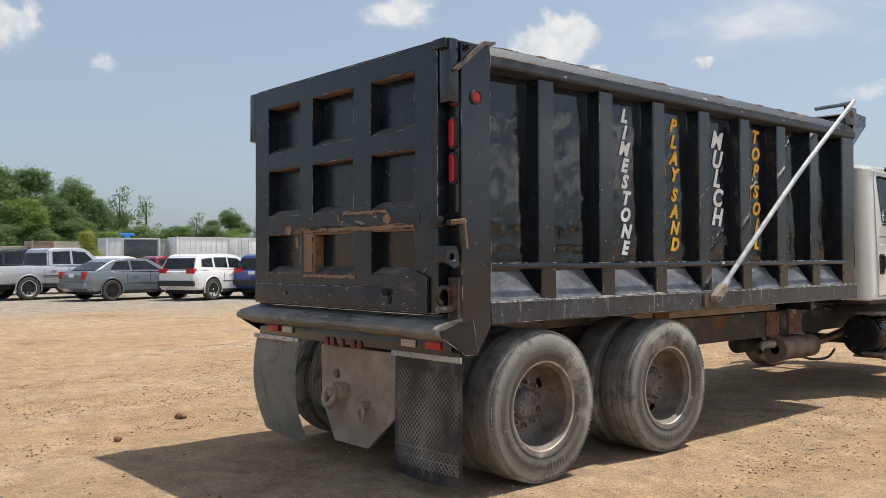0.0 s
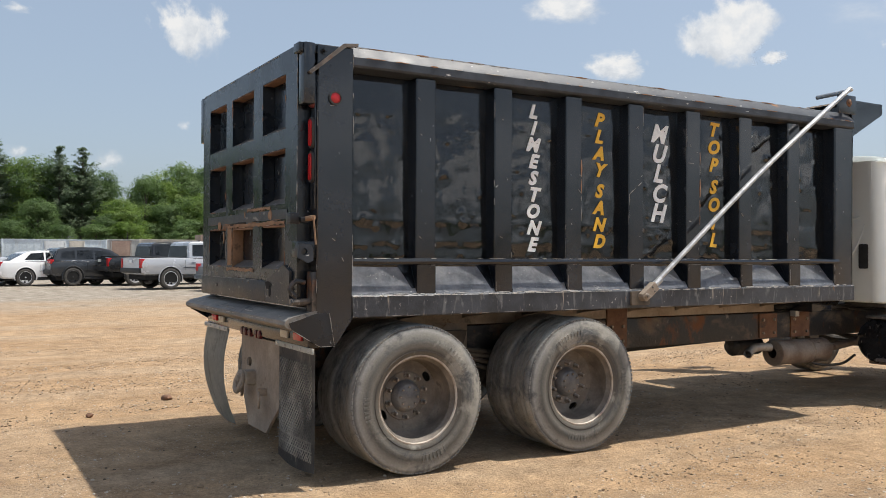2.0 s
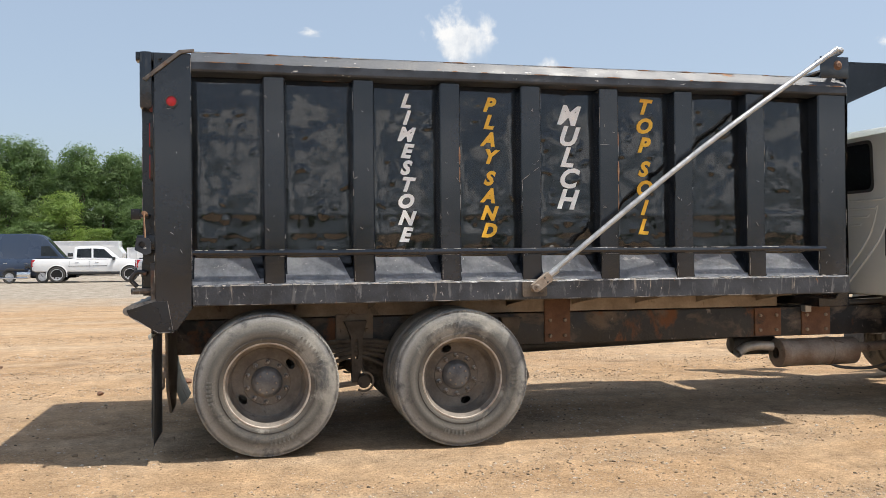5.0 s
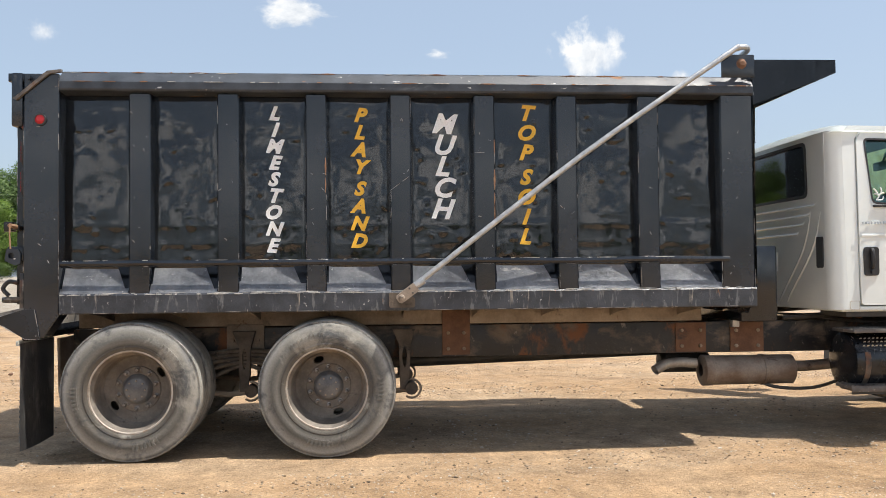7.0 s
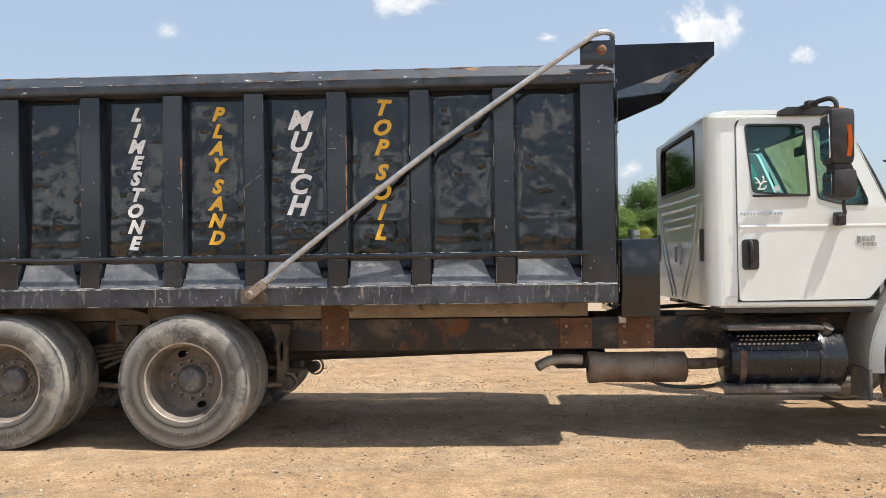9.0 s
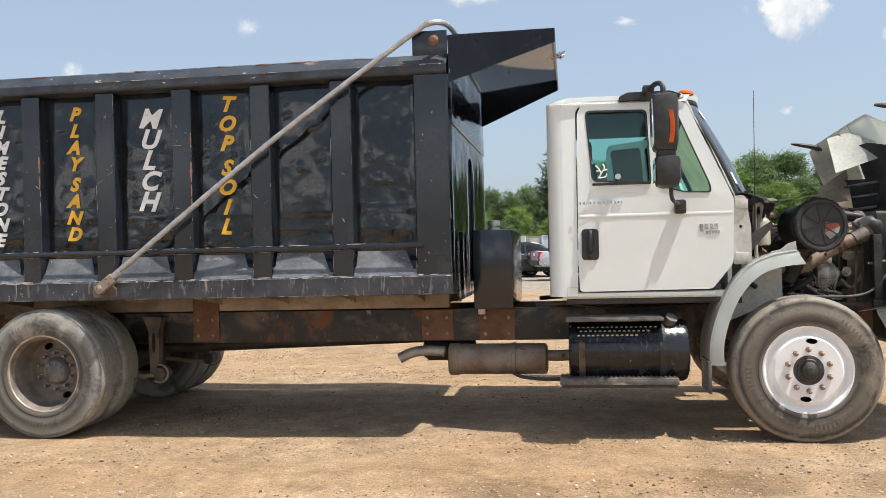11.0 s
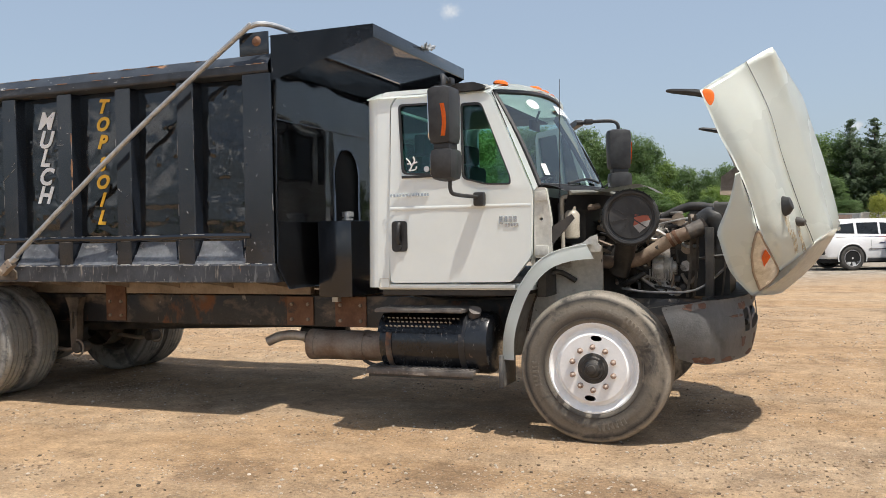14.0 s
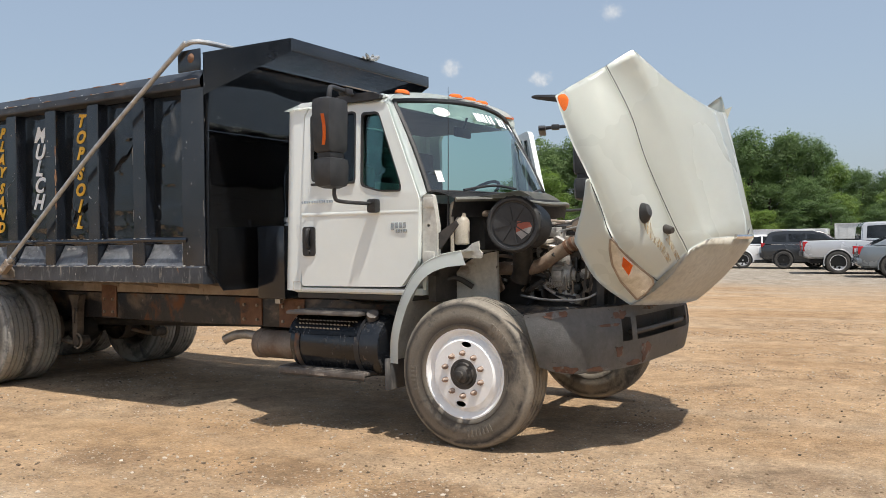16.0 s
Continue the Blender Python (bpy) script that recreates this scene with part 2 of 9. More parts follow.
rubber = tyre_material("tyre_rubber", [(0.30, (0.12, 0.105, 0.085)), (0.335, (0.075, 0.068, 0.058)), (0.36, (0.17, 0.158, 0.136)), (0.40, (0.12, 0.115, 0.103)), (0.43, (0.22, 0.21, 0.185)), (0.462, (0.30, 0.295, 0.275)), (0.483, (0.12, 0.118, 0.114)), (0.495, (0.29, 0.28, 0.26)), (0.51, (0.19, 0.175, 0.15))], (0.36, 0.34, 0.295), (0.058, 0.062, 0.068))
front_rubber = tyre_material("front_tyre_rubber", [(0.30, (0.20, 0.175, 0.14)), (0.335, (0.07, 0.062, 0.052)), (0.37, (0.15, 0.13, 0.105)), (0.43, (0.19, 0.165, 0.13)), (0.46, (0.04, 0.037, 0.034)), (0.485, (0.30, 0.265, 0.215)), (0.51, (0.20, 0.175, 0.14))], (0.24, 0.205, 0.16), (0.04, 0.038, 0.036))
rust_dark = surf("rust_dark", (0.085, 0.045, 0.032), (0.16, 0.085, 0.055), 14.0, (0.8, 0.95), 0.0, 0.4, 70.0, [((0.14, 0.135, 0.13), 11.0, 0.52, 0.06, 0.6, (1, 1, 1))])
hub_steel = surf("hub_steel", (0.10, 0.10, 0.105), (0.20, 0.195, 0.19), 9.0, (0.4, 0.6), 0.2, 0.2, 60.0, [((0.30, 0.25, 0.20), 6.0, 0.60, 0.1, 0.8, (1, 1, 1))])
# pale tone for bare chips and for highlights painted on top edges
chip_highlight = surf("chipped_highlight", (0.34, 0.33, 0.31), (0.68, 0.66, 0.62), 30.0, (0.5, 0.7), 0.0, 0.0)
front_nut = surf("front_nut", (0.20, 0.11, 0.065), (0.52, 0.42, 0.35), 40.0, (0.4, 0.6), 0.3, 0.1, 90.0)
step_metal = surf("step_metal", (0.055, 0.050, 0.046), (0.19, 0.165, 0.145), 6.0, (0.5, 0.75), 0.1, 0.3, 60.0, [((0.42, 0.38, 0.34), 9.0, 0.60, 0.08, 0.7, (1, 3, 1)), ((0.16, 0.08, 0.045), 5.0, 0.62, 0.08, 0.9, (1, 1, 1))])
dusty_ledge = surf("dusty_ledge", (0.12, 0.112, 0.105), (0.27, 0.245, 0.215), 5.0, (0.45, 0.7), 0.0, 0.3, 60.0, [((0.36, 0.32, 0.27), 4.0, 0.58, 0.12, 0.8, (1, 0.4, 1)), ((0.03, 0.032, 0.036), 6.0, 0.60, 0.06, 0.5, (1, 1, 1))])
liner_cream = surf("liner_cream", (0.58, 0.58, 0.52), (0.72, 0.72, 0.66), 4.0, (0.45, 0.6), 0.0, 0.1, 50.0, [((0.34, 0.30, 0.23), 4.0, 0.60, 0.14, 0.8, (1, 1, 1))])
nut_metal = surf("rusty_nut", (0.16, 0.125, 0.10), (0.50, 0.47, 0.44), 40.0, (0.3, 0.5), 0.6, 0.1, 90.0)
white_paint = surf("white_paint", (0.79, 0.835, 0.81), (0.825, 0.865, 0.845), 0.8, (0.2, 0.28), 0.0, 0.0, 40.0, [((0.70, 0.67, 0.60), 2.0, 0.70, 0.25, 0.4, (1, 1, 1))], 0.4, grainy=0.015)
hood_paint = surf("hood_paint", (0.775, 0.80, 0.735), (0.815, 0.84, 0.78), 0.8, (0.24, 0.32), 0.0, 0.0, 40.0, [], 0.5, grainy=0.012)
liner_white = surf("liner_white", (0.46, 0.45, 0.41), (0.62, 0.61, 0.56), 4.0, (0.5, 0.7), 0.0, 0.15, 50.0, [((0.20, 0.16, 0.12), 3.2, 0.58, 0.12, 0.85, (1, 1, 1)), ((0.05, 0.04, 0.035), 9.0, 0.66, 0.05, 0.8, (1, 1, 1))])
liner_rib = surf("liner_rib", (0.09, 0.088, 0.085), (0.19, 0.18, 0.165), 8.0, (0.5, 0.7), 0.0, 0.1, 60.0)
liner_black = surf("liner_black", (0.022, 0.022, 0.022), (0.07, 0.066, 0.06), 5.0, (0.5, 0.7), 0.0, 0.2, 50.0, [((0.20, 0.17, 0.14), 4.0, 0.60, 0.18, 0.85, (1, 1, 1))])
trim_plastic = surf("black_plastic", (0.020, 0.020, 0.021), (0.042, 0.042, 0.043), 12.0, (0.45, 0.6), 0.0, 0.2, 140.0, [((0.10, 0.085, 0.07), 5.0, 0.66, 0.15, 0.8, (1, 1, 1))])
bumper_grey = surf("bumper_grey", (0.165, 0.163, 0.16), (0.24, 0.235, 0.23), 3.0, (0.36, 0.55), 0.0, 0.2, 80.0, [((0.17, 0.085, 0.05), 3.0, 0.62, 0.05, 0.85, (1, 1, 0.6)), ((0.06, 0.058, 0.056), 14.0, 0.66, 0.04, 0.6, (1, 1, 2)), ((0.22, 0.19, 0.16), 6.0, 0.64, 0.12, 0.8, (1, 1, 1))])
engine_metal = surf("engine_metal", (0.34, 0.33, 0.31), (0.62, 0.61, 0.59), 12.0, (0.35, 0.6), 0.5, 0.3, 60.0, [((0.06, 0.05, 0.04), 7.0, 0.54, 0.15, 0.8, (1, 1, 1))])
rust_pipe = surf("rusty_pipe", (0.20, 0.14, 0.10), (0.36, 0.29, 0.23), 9.0, (0.6, 0.8), 0.2, 0.2, 60.0, [((0.10, 0.07, 0.05), 6.0, 0.60, 0.1, 0.9, (1, 1, 1))])
rust_tan = surf("rust_tan", (0.20, 0.115, 0.065), (0.33, 0.20, 0.12), 7.0, (0.8, 0.95), 0.0, 0.4, 60.0, [((0.10, 0.06, 0.04), 6.0, 0.60, 0.08, 0.9, (1, 1, 1))])
nose_paint = surf("nose_paint", (0.64, 0.60, 0.51), (0.72, 0.69, 0.61), 3.0, (0.35, 0.5), 0.0, 0.05, 40.0, [((0.36, 0.28, 0.19), 5.0, 0.62, 0.12, 0.7, (1, 1, 1))], 0.1)
stain = surf("old_stain", (0.50, 0.36, 0.18), (0.62, 0.50, 0.30), 9.0, (0.4, 0.55), 0.0, 0.0)
sn, sl = stain.node_tree.nodes, stain.node_tree.links
s_tc, s_mp, s_tr, s_mx = sn.new("ShaderNodeTexCoord"), sn.new("ShaderNodeMapping"), sn.new("ShaderNodeBsdfTransparent"), sn.new("ShaderNodeMixShader")
s_mp.inputs["Scale"].default_value = (1.0, 1.0, 0.22)
sl.new(s_tc.outputs["Object"], s_mp.inputs["Vector"])
sl.new(ramp(sn, sl, noise_of(sn, sl, s_mp.outputs["Vector"], 60.0, 5.0, 0.6), [(0.36, (0, 0, 0)), (0.66, (0.75, 0.75, 0.75))]), s_mx.inputs["Fac"])
sl.new(s_tr.outputs[0], s_mx.inputs[1]), sl.new(sn["Principled BSDF"].outputs[0], s_mx.inputs[2]), sl.new(s_mx.outputs[0], sn["Material Output"].inputs["Surface"])
shroud_tan = surf("dusty_shroud", (0.10, 0.085, 0.07), (0.22, 0.185, 0.15), 6.0, (0.7, 0.9), 0.0, 0.2, 60.0)
cowl_olive = surf("cowl_olive", (0.15, 0.15, 0.13), (0.24, 0.235, 0.20), 5.0, (0.45, 0.6), 0.0, 0.1, 60.0)
hanger_dust = surf("hanger_dust", (0.07, 0.058, 0.047), (0.17, 0.138, 0.108), 7.0, (0.7, 0.9), 0.0, 0.3, 50.0, [((0.03, 0.028, 0.027), 6.0, 0.58, 0.08, 0.7, (1, 1, 1))])
orange_lens = plain("orange_lens", (0.82, 0.17, 0.02), 0.14)
red_lens = plain("red_lens", (0.42, 0.012, 0.015), 0.15)
dark_red = plain("dark_red_lens", (0.09, 0.010, 0.012), 0.25)
clear_lens = plain("clear_lens", (0.42, 0.38, 0.31), 0.2)
headlamp_lens = surf("headlamp_lens", (0.50, 0.47, 0.40), (0.70, 0.68, 0.62), 9.0, (0.12, 0.3), 0.1, 0.05, 30.0)
white_letter = surf("white_lettering", (0.88, 0.88, 0.875), (0.92, 0.92, 0.915), 20.0, (0.35, 0.5), 0.0, 0.05, 60.0, [((0.35, 0.34, 0.33), 14.0, 0.80, 0.05, 0.6, (1, 1, 1))])
yellow_letter = surf("yellow_lettering", (0.84, 0.45, 0.03), (0.92, 0.53, 0.045), 20.0, (0.35, 0.5), 0.0, 0.05, 60.0, [((0.40, 0.20, 0.03), 14.0, 0.68, 0.06, 0.6, (1, 1, 1))])
chrome = surf("chrome", (0.62, 0.62, 0.63), (0.75, 0.75, 0.76), 20.0, (0.08, 0.2), 1.0, 0.02, 30.0)
# near-black colour standing for the shade inside holes, gaps and arches
dark_hole = plain("cavity_shade", (0.006, 0.006, 0.006), 0.8)
cab_glass = glass("cab_glass", (0.56, 0.84, 0.78), 0.02, 1.6)
wind_glass = glass("windscreen_glass", (0.50, 0.72, 0.65), 0.02, 2.25)
seat_cloth = surf("seat_cloth", (0.07, 0.07, 0.072), (0.11, 0.11, 0.11), 20.0, (0.8, 0.95), 0.0, 0.3, 150.0)
dash_grey = surf("dash_grey", (0.09, 0.09, 0.092), (0.13, 0.13, 0.132), 9.0, (0.6, 0.75), 0.0, 0.2, 150.0)
cab_lining = surf("cab_lining", (0.13, 0.13, 0.132), (0.19, 0.19, 0.19), 9.0, (0.7, 0.9), 0.0, 0.2, 100.0)
mirror_glass = surf("mirror_glass", (0.7, 0.7, 0.7), (0.75, 0.75, 0.75), 9.0, (0.03, 0.05), 1.0, 0.0)
worn_edge = surf("worn_edge", (0.22, 0.20, 0.18), (0.42, 0.40, 0.38), 40.0, (0.4, 0.6), 0.2, 0.0)
rust_edge = surf("rust_edge", (0.22, 0.10, 0.05), (0.36, 0.20, 0.11), 30.0, (0.7, 0.9), 0.0, 0.0)

for m, k in ((gate_paint, 0.5), (black_paint, 0.6)):
    m.node_tree.nodes["Principled BSDF"].inputs["Specular IOR Level"].default_value = k

# ---- mesh helpers ----
def box(bm, x0, x1, y0, y1, z0, z1, bevel=0.0, m=None):
    t = Matrix.LocRotScale(((x0 + x1) / 2, (y0 + y1) / 2, (z0 + z1) / 2), None, (abs(x1 - x0), abs(y1 - y0), abs(z1 - z0)))
    vs = bmesh.ops.create_cube(bm, size=1.0, matrix=(m @ t) if m else t)["verts"]
    if bevel:
        es = list({e for v in vs for e in v.link_edges})
        bmesh.ops.bevel(bm, geom=es, offset=bevel, segments=2, affect="EDGES", profile=0.6)
    return vs


AX = {"x": lambda a, b, c: (c, a, b), "y": lambda a, b, c: (a, c, b), "z": lambda a, b, c: (a, b, c)}


def plate(bm, outer, axis, c0, c1, holes=()):
    """A flat plate with holes: outlines in the two other axes, from c0 to c1 along the axis."""
    f = AX[axis]
    edges, rings = [], []
    for loop in (outer, *holes):
        vs = [bm.verts.new(f(a, b, c0)) for a, b in loop]
        rings.append(vs)
        edges += [bm.edges.new((vs[k], vs[(k + 1) % len(vs)])) for k in range(len(vs))]
    made = [g for g in bmesh.ops.triangle_fill(bm, use_beauty=True, use_dissolve=False, edges=edges)["geom"] if isinstance(g, bmesh.types.BMFace)]
    if c1 is None:
        return made
    d = Vector(f(0, 0, c1 - c0))
    twin = {}
    for vs in rings:
        for v in vs:
            twin[v] = bm.verts.new(v.co + d)
    for fa in made:
        bm.faces.new([twin[v] for v in reversed(fa.verts)])
    for vs in rings:
        for k in range(len(vs)):
            a, b = vs[k], vs[(k + 1) % len(vs)]
            bm.faces.new((a, b, twin[b], twin[a]))
    return made


def prism(bm, pts, axis, c0, c1):
    f = AX[axis]
    a = [bm.verts.new(f(p, q, c0)) for p, q in pts]
    b = [bm.verts.new(f(p, q, c1)) for p, q in pts]
    bm.faces.new(a), bm.faces.new(list(reversed(b)))
    for k in range(len(a)):
        j = (k + 1) % len(a)
        bm.faces.new((a[k], b[k], b[j], a[j]))


def lathe(bm, prof, centre, axis="y", seg=32, close=False):
    """Turns rows of (along, radius) about an axis through the centre."""
    f, c = AX[axis], Vector(centre)
    rings = []
    for h, r in prof:
        rings.append([bm.verts.new(c + Vector(f(max(r, 1e-4) * math.cos(2 * math.pi * k / seg), max(r, 1e-4) * math.sin(2 * math.pi * k / seg), h))) for k in range(seg)])
    for a, b in zip(rings, rings[1:]):
        for k in range(seg):
            j = (k + 1) % seg
            bm.faces.new((a[k], a[j], b[j], b[k]))
    if close:
        bm.faces.new(rings[0]), bm.faces.new(list(reversed(rings[-1])))


def tube(bm, pts, r, seg=10, smooth=0, caps=True):
    """A round bar or hose through the points."""
    P = [Vector(p) for p in pts]
    if smooth:
        Q = []
        for k in range(len(P) - 1):
            p0, p1, p2, p3 = P[max(k - 1, 0)], P[k], P[k + 1], P[min(k + 2, len(P) - 1)]
            for s in range(smooth):
                t = s / smooth
                Q.append(0.5 * ((2 * p1) + (p2 - p0) * t + (2 * p0 - 5 * p1 + 4 * p2 - p3) * t * t + (3 * p1 - p0 - 3 * p2 + p3) * t ** 3))
        P = Q + [P[-1]]
    rings, side = [], None
    for k, p in enumerate(P):
        d = (P[min(k + 1, len(P) - 1)] - P[max(k - 1, 0)]).normalized()
        if side is None:
            side = d.orthogonal().normalized()
        side = (side - d * side.dot(d)).normalized()
        up = d.cross(side)
        rr = r[k * (len(r) - 1) // max(len(P) - 1, 1)] if isinstance(r, (list, tuple)) else r
        rings.append([bm.verts.new(p + rr * (math.cos(2 * math.pi * j / seg) * side + math.sin(2 * math.pi * j / seg) * up)) for j in range(seg)])
    for a, b in zip(rings, rings[1:]):
        for j in range(seg):
            i = (j + 1) % seg
            bm.faces.new((a[j], b[j], b[i], a[i]))
    if caps:
        bm.faces.new(list(reversed(rings[0]))), bm.faces.new(rings[-1])


def sheet(bm, fn, nu, nv, thick=0.0, skip=None):
    """A curved sheet: fn(u, v) gives points for u, v from 0 to 1; thick is laid against the normals."""
    vs = [[bm.verts.new(fn(i / nu, j / nv)) for j in range(nv + 1)] for i in range(nu + 1)]
    fs = [bm.faces.new((vs[i][j], vs[i + 1][j], vs[i + 1][j + 1], vs[i][j + 1])) for i in range(nu) for j in range(nv) if not (skip and skip((i + 0.5) / nu, (j + 0.5) / nv))]
    if thick:
        bmesh.ops.solidify(bm, geom=fs, thickness=thick)
    return fs


def curve_at(rows, t):
    """A smooth value between rows of (t, values...)."""
    if t <= rows[0][0]:
        return rows[0][1:]
    for k in range(len(rows) - 1):
        a, b = rows[k], rows[k + 1]
        if t <= b[0]:
            p, q = rows[max(k - 1, 0)], rows[min(k + 2, len(rows) - 1)]
            s = (t - a[0]) / (b[0] - a[0])
            return tuple(0.5 * (2 * y + (z - x) * s + (2 * x - 5 * y + 4 * z - w) * s * s + (3 * y - x - 3 * z + w) * s ** 3) for x, y, z, w in zip(p[1:], a[1:], b[1:], q[1:]))
    return rows[-1][1:]


def finish(bm, name, angle=0.6):
    bmesh.ops.recalc_face_normals(bm, faces=bm.faces)
    for e in bm.edges:
        e.smooth = len(e.link_faces) == 2 and e.calc_face_angle(0.0) < angle
    for f in bm.faces:
        f.smooth = True
    me = bpy.data.meshes.new(name)
    bm.to_mesh(me)
    bm.free()
    return me


def part(name, bm, material, parent=None, label="", angle=0.6):
    me = finish(bm, name, angle) if isinstance(bm, bmesh.types.BMesh) else bm
    me.materials.clear()
    me.materials.append(material)
    ob = new(name, me)
    if parent:
        ob.parent = parent
    return tagged(ob, label) if label else ob


def thing(name, label, category, group="", kind="", m=None):
    ob = new(name)
    if m:
        ob.matrix_basis = m
    return tagged(ob, label, category, group, kind)


def B():
    return bmesh.new()


def boxed(name, mat, parent, *dims, bevel=0.006, label=""):
    bm = B()
    box(bm, *dims, bevel)
    return part(name, bm, mat, parent, label)


def words(rows, size, thick=0.002, shear=0.0, bold=0.0, spacing=1.0):
    """Glyphs as one mesh: rows of (text, matrix)."""
    bm = B()
    for text, m in rows:
        cu = bpy.data.curves.new("glyph", "FONT")
        cu.body, cu.size, cu.extrude, cu.shear, cu.offset, cu.space_character = text, size, thick, shear, bold, spacing
        cu.align_x, cu.align_y, cu.resolution_u = "CENTER", "CENTER", 3
        ob = bpy.data.objects.new("glyph", cu)
        scene.collection.objects.link(ob)
        me = bpy.data.meshes.new_from_object(ob.evaluated_get(bpy.context.evaluated_depsgraph_get()))
        me.transform(m)
        bm.from_mesh(me)
        bpy.data.objects.remove(ob), bpy.data.meshes.remove(me), bpy.data.curves.remove(cu)
    return bm


def oval(cx, cy, rx, ry, n=16, turn=0.0):
    c, s = math.cos(turn), math.sin(turn)
    return [(cx + rx * math.cos(a) * c - ry * math.sin(a) * s, cy + rx * math.cos(a) * s + ry * math.sin(a) * c) for a in (2 * math.pi * k / n for k in range(n))]

# ---- ground ----
def dirt_material():
    m, n, l = nodes_of("dirt_yard")
    p = n["Principled BSDF"]
    tc = n.new("ShaderNodeTexCoord")
    v = tc.outputs["Object"]
    mp = n.new("ShaderNodeMapping")
    mp.inputs["Scale"].default_value, mp.inputs["Rotation"].default_value = (0.16, 1.0, 1.0), (0, 0, radians(8))
    l.new(v, mp.inputs["Vector"])
    base = ramp(n, l, noise_of(n, l, v, 0.35, 6.0, 0.6), [(0.3, (0.325, 0.205, 0.110)), (0.5, (0.395, 0.260, 0.146)), (0.72, (0.450, 0.316, 0.193))])
    tracks = ramp(n, l, noise_of(n, l, mp.outputs["Vector"], 0.8, 6.0, 0.6), [(0.45, (0, 0, 0)), (0.72, (0.85,) * 3)])
    c = mixed(n, l, tracks, base, (0.42, 0.322, 0.222))
    # darker damp stains and pale gravel drifts
    damp = ramp(n, l, noise_of(n, l, v, 0.7, 7.0, 0.66, 0.5), [(0.555, (0, 0, 0)), (0.68, (0.7,) * 3)])
    c = mixed(n, l, damp, c, (0.20, 0.128, 0.075))
    for sx, sy, sr in ((7.42, -2.22, 0.30), (6.42, -2.25, 0.24), (5.05, -2.5, 0.20)):
        near = n.new("ShaderNodeVectorMath")
        near.operation = "DISTANCE"
        near.inputs[1].default_value = (sx, sy, 0.0)
        l.new(v, near.inputs[0])
        wet = n.new("ShaderNodeMath")
        wet.operation = "MULTIPLY_ADD"
        wet.inputs[1].default_value = -0.5
        l.new(noise_of(n, l, v, 2.4, 7.0, 0.65), wet.inputs[0]), l.new(near.outputs["Value"], wet.inputs[2])
        c = mixed(n, l, ramp(n, l, wet.outputs[0], [(0.0, (0.5,) * 3), (sr * 0.5, (0, 0, 0))]), c, (0.17, 0.105, 0.06))
    vo = n.new("ShaderNodeTexVoronoi")
    vo.inputs["Scale"].default_value = 34.0
    l.new(v, vo.inputs["Vector"])
    peb = ramp(n, l, vo.outputs["Distance"], [(0.16, (1, 1, 1)), (0.30, (0, 0, 0))])
    drift = ramp(n, l, noise_of(n, l, v, 1.1, 6.0, 0.65), [(0.46, (0, 0, 0)), (0.58, (1, 1, 1))])
    both = n.new("ShaderNodeMath")
    both.operation = "MULTIPLY"
    l.new(peb, both.inputs[0]), l.new(drift, both.inputs[1])
    grey = ramp(n, l, noise_of(n, l, v, 60.0, 2.0), [(0.38, (0.17, 0.125, 0.085)), (0.50, (0.42, 0.34, 0.25)), (0.64, (0.68, 0.61, 0.52))])
    c = mixed(n, l, both.outputs[0], c, grey)
    grain = ramp(n, l, noise_of(n, l, v, 42.0, 8.0, 0.75), [(0.28, (0.58,) * 3), (0.72, (1.34,) * 3)])
    mul = n.new("ShaderNodeMix")
    mul.data_type, mul.blend_type = "RGBA", "MULTIPLY"
    mul.inputs["Factor"].default_value = 1.0
    l.new(c, mul.inputs[6]), l.new(grain, mul.inputs[7])
    mid = ramp(n, l, noise_of(n, l, v, 3.2, 12.0, 0.8, 0.2), [(0.36, (0.74, 0.745, 0.76)), (0.64, (1.36, 1.37, 1.39))])
    mul2 = n.new("ShaderNodeMix")
    mul2.data_type, mul2.blend_type = "RGBA", "MULTIPLY"
    mul2.inputs["Factor"].default_value = 1.0
    l.new(mul.outputs[2], mul2.inputs[6]), l.new(mid, mul2.inputs[7])
    # the far yard turns to grey gravel
    sep = n.new("ShaderNodeSeparateXYZ")
    l.new(v, sep.inputs[0])
    wob = n.new("ShaderNodeMath")
    wob.operation = "MULTIPLY_ADD"
    wob.inputs[1].default_value, wob.inputs[2].default_value = 14.0, -7.0
    l.new(noise_of(n, l, v, 0.2, 5.0), wob.inputs[0])
    add = n.new("ShaderNodeMath")
    l.new(wob.outputs[0], add.inputs[0]), l.new(sep.outputs["Y"], add.inputs[1])
    far = n.new("ShaderNodeMapRange")
    far.inputs["From Min"].default_value, far.inputs["From Max"].default_value = 16.0, 24.0
    l.new(add.outputs[0], far.inputs["Value"])
    c = mixed(n, l, far.outputs["Result"], mul2.outputs[2], ramp(n, l, noise_of(n, l, v, 2.2, 12.0, 0.8), [(0.38, (0.20, 0.165, 0.125)), (0.52, (0.33, 0.285, 0.23)), (0.64, (0.47, 0.42, 0.355))]))
    l.new(c, p.inputs["Base Color"])
    p.inputs["Roughness"].default_value = 0.95
    p.inputs["Specular IOR Level"].default_value = 0.2
    bn = n.new("ShaderNodeBump")
    bn.inputs["Strength"].default_value, bn.inputs["Distance"].default_value = 0.8, 0.03
    hs = n.new("ShaderNodeMath")
    hs.operation = "MULTIPLY_ADD"
    hs.inputs[1].default_value = 0.6
    l.new(peb, hs.inputs[0]), l.new(noise_of(n, l, v, 28.0, 8.0, 0.75), hs.inputs[2])
    l.new(hs.outputs[0], bn.inputs["Height"])
    l.new(bn.outputs["Normal"], p.inputs["Normal"])
    return m


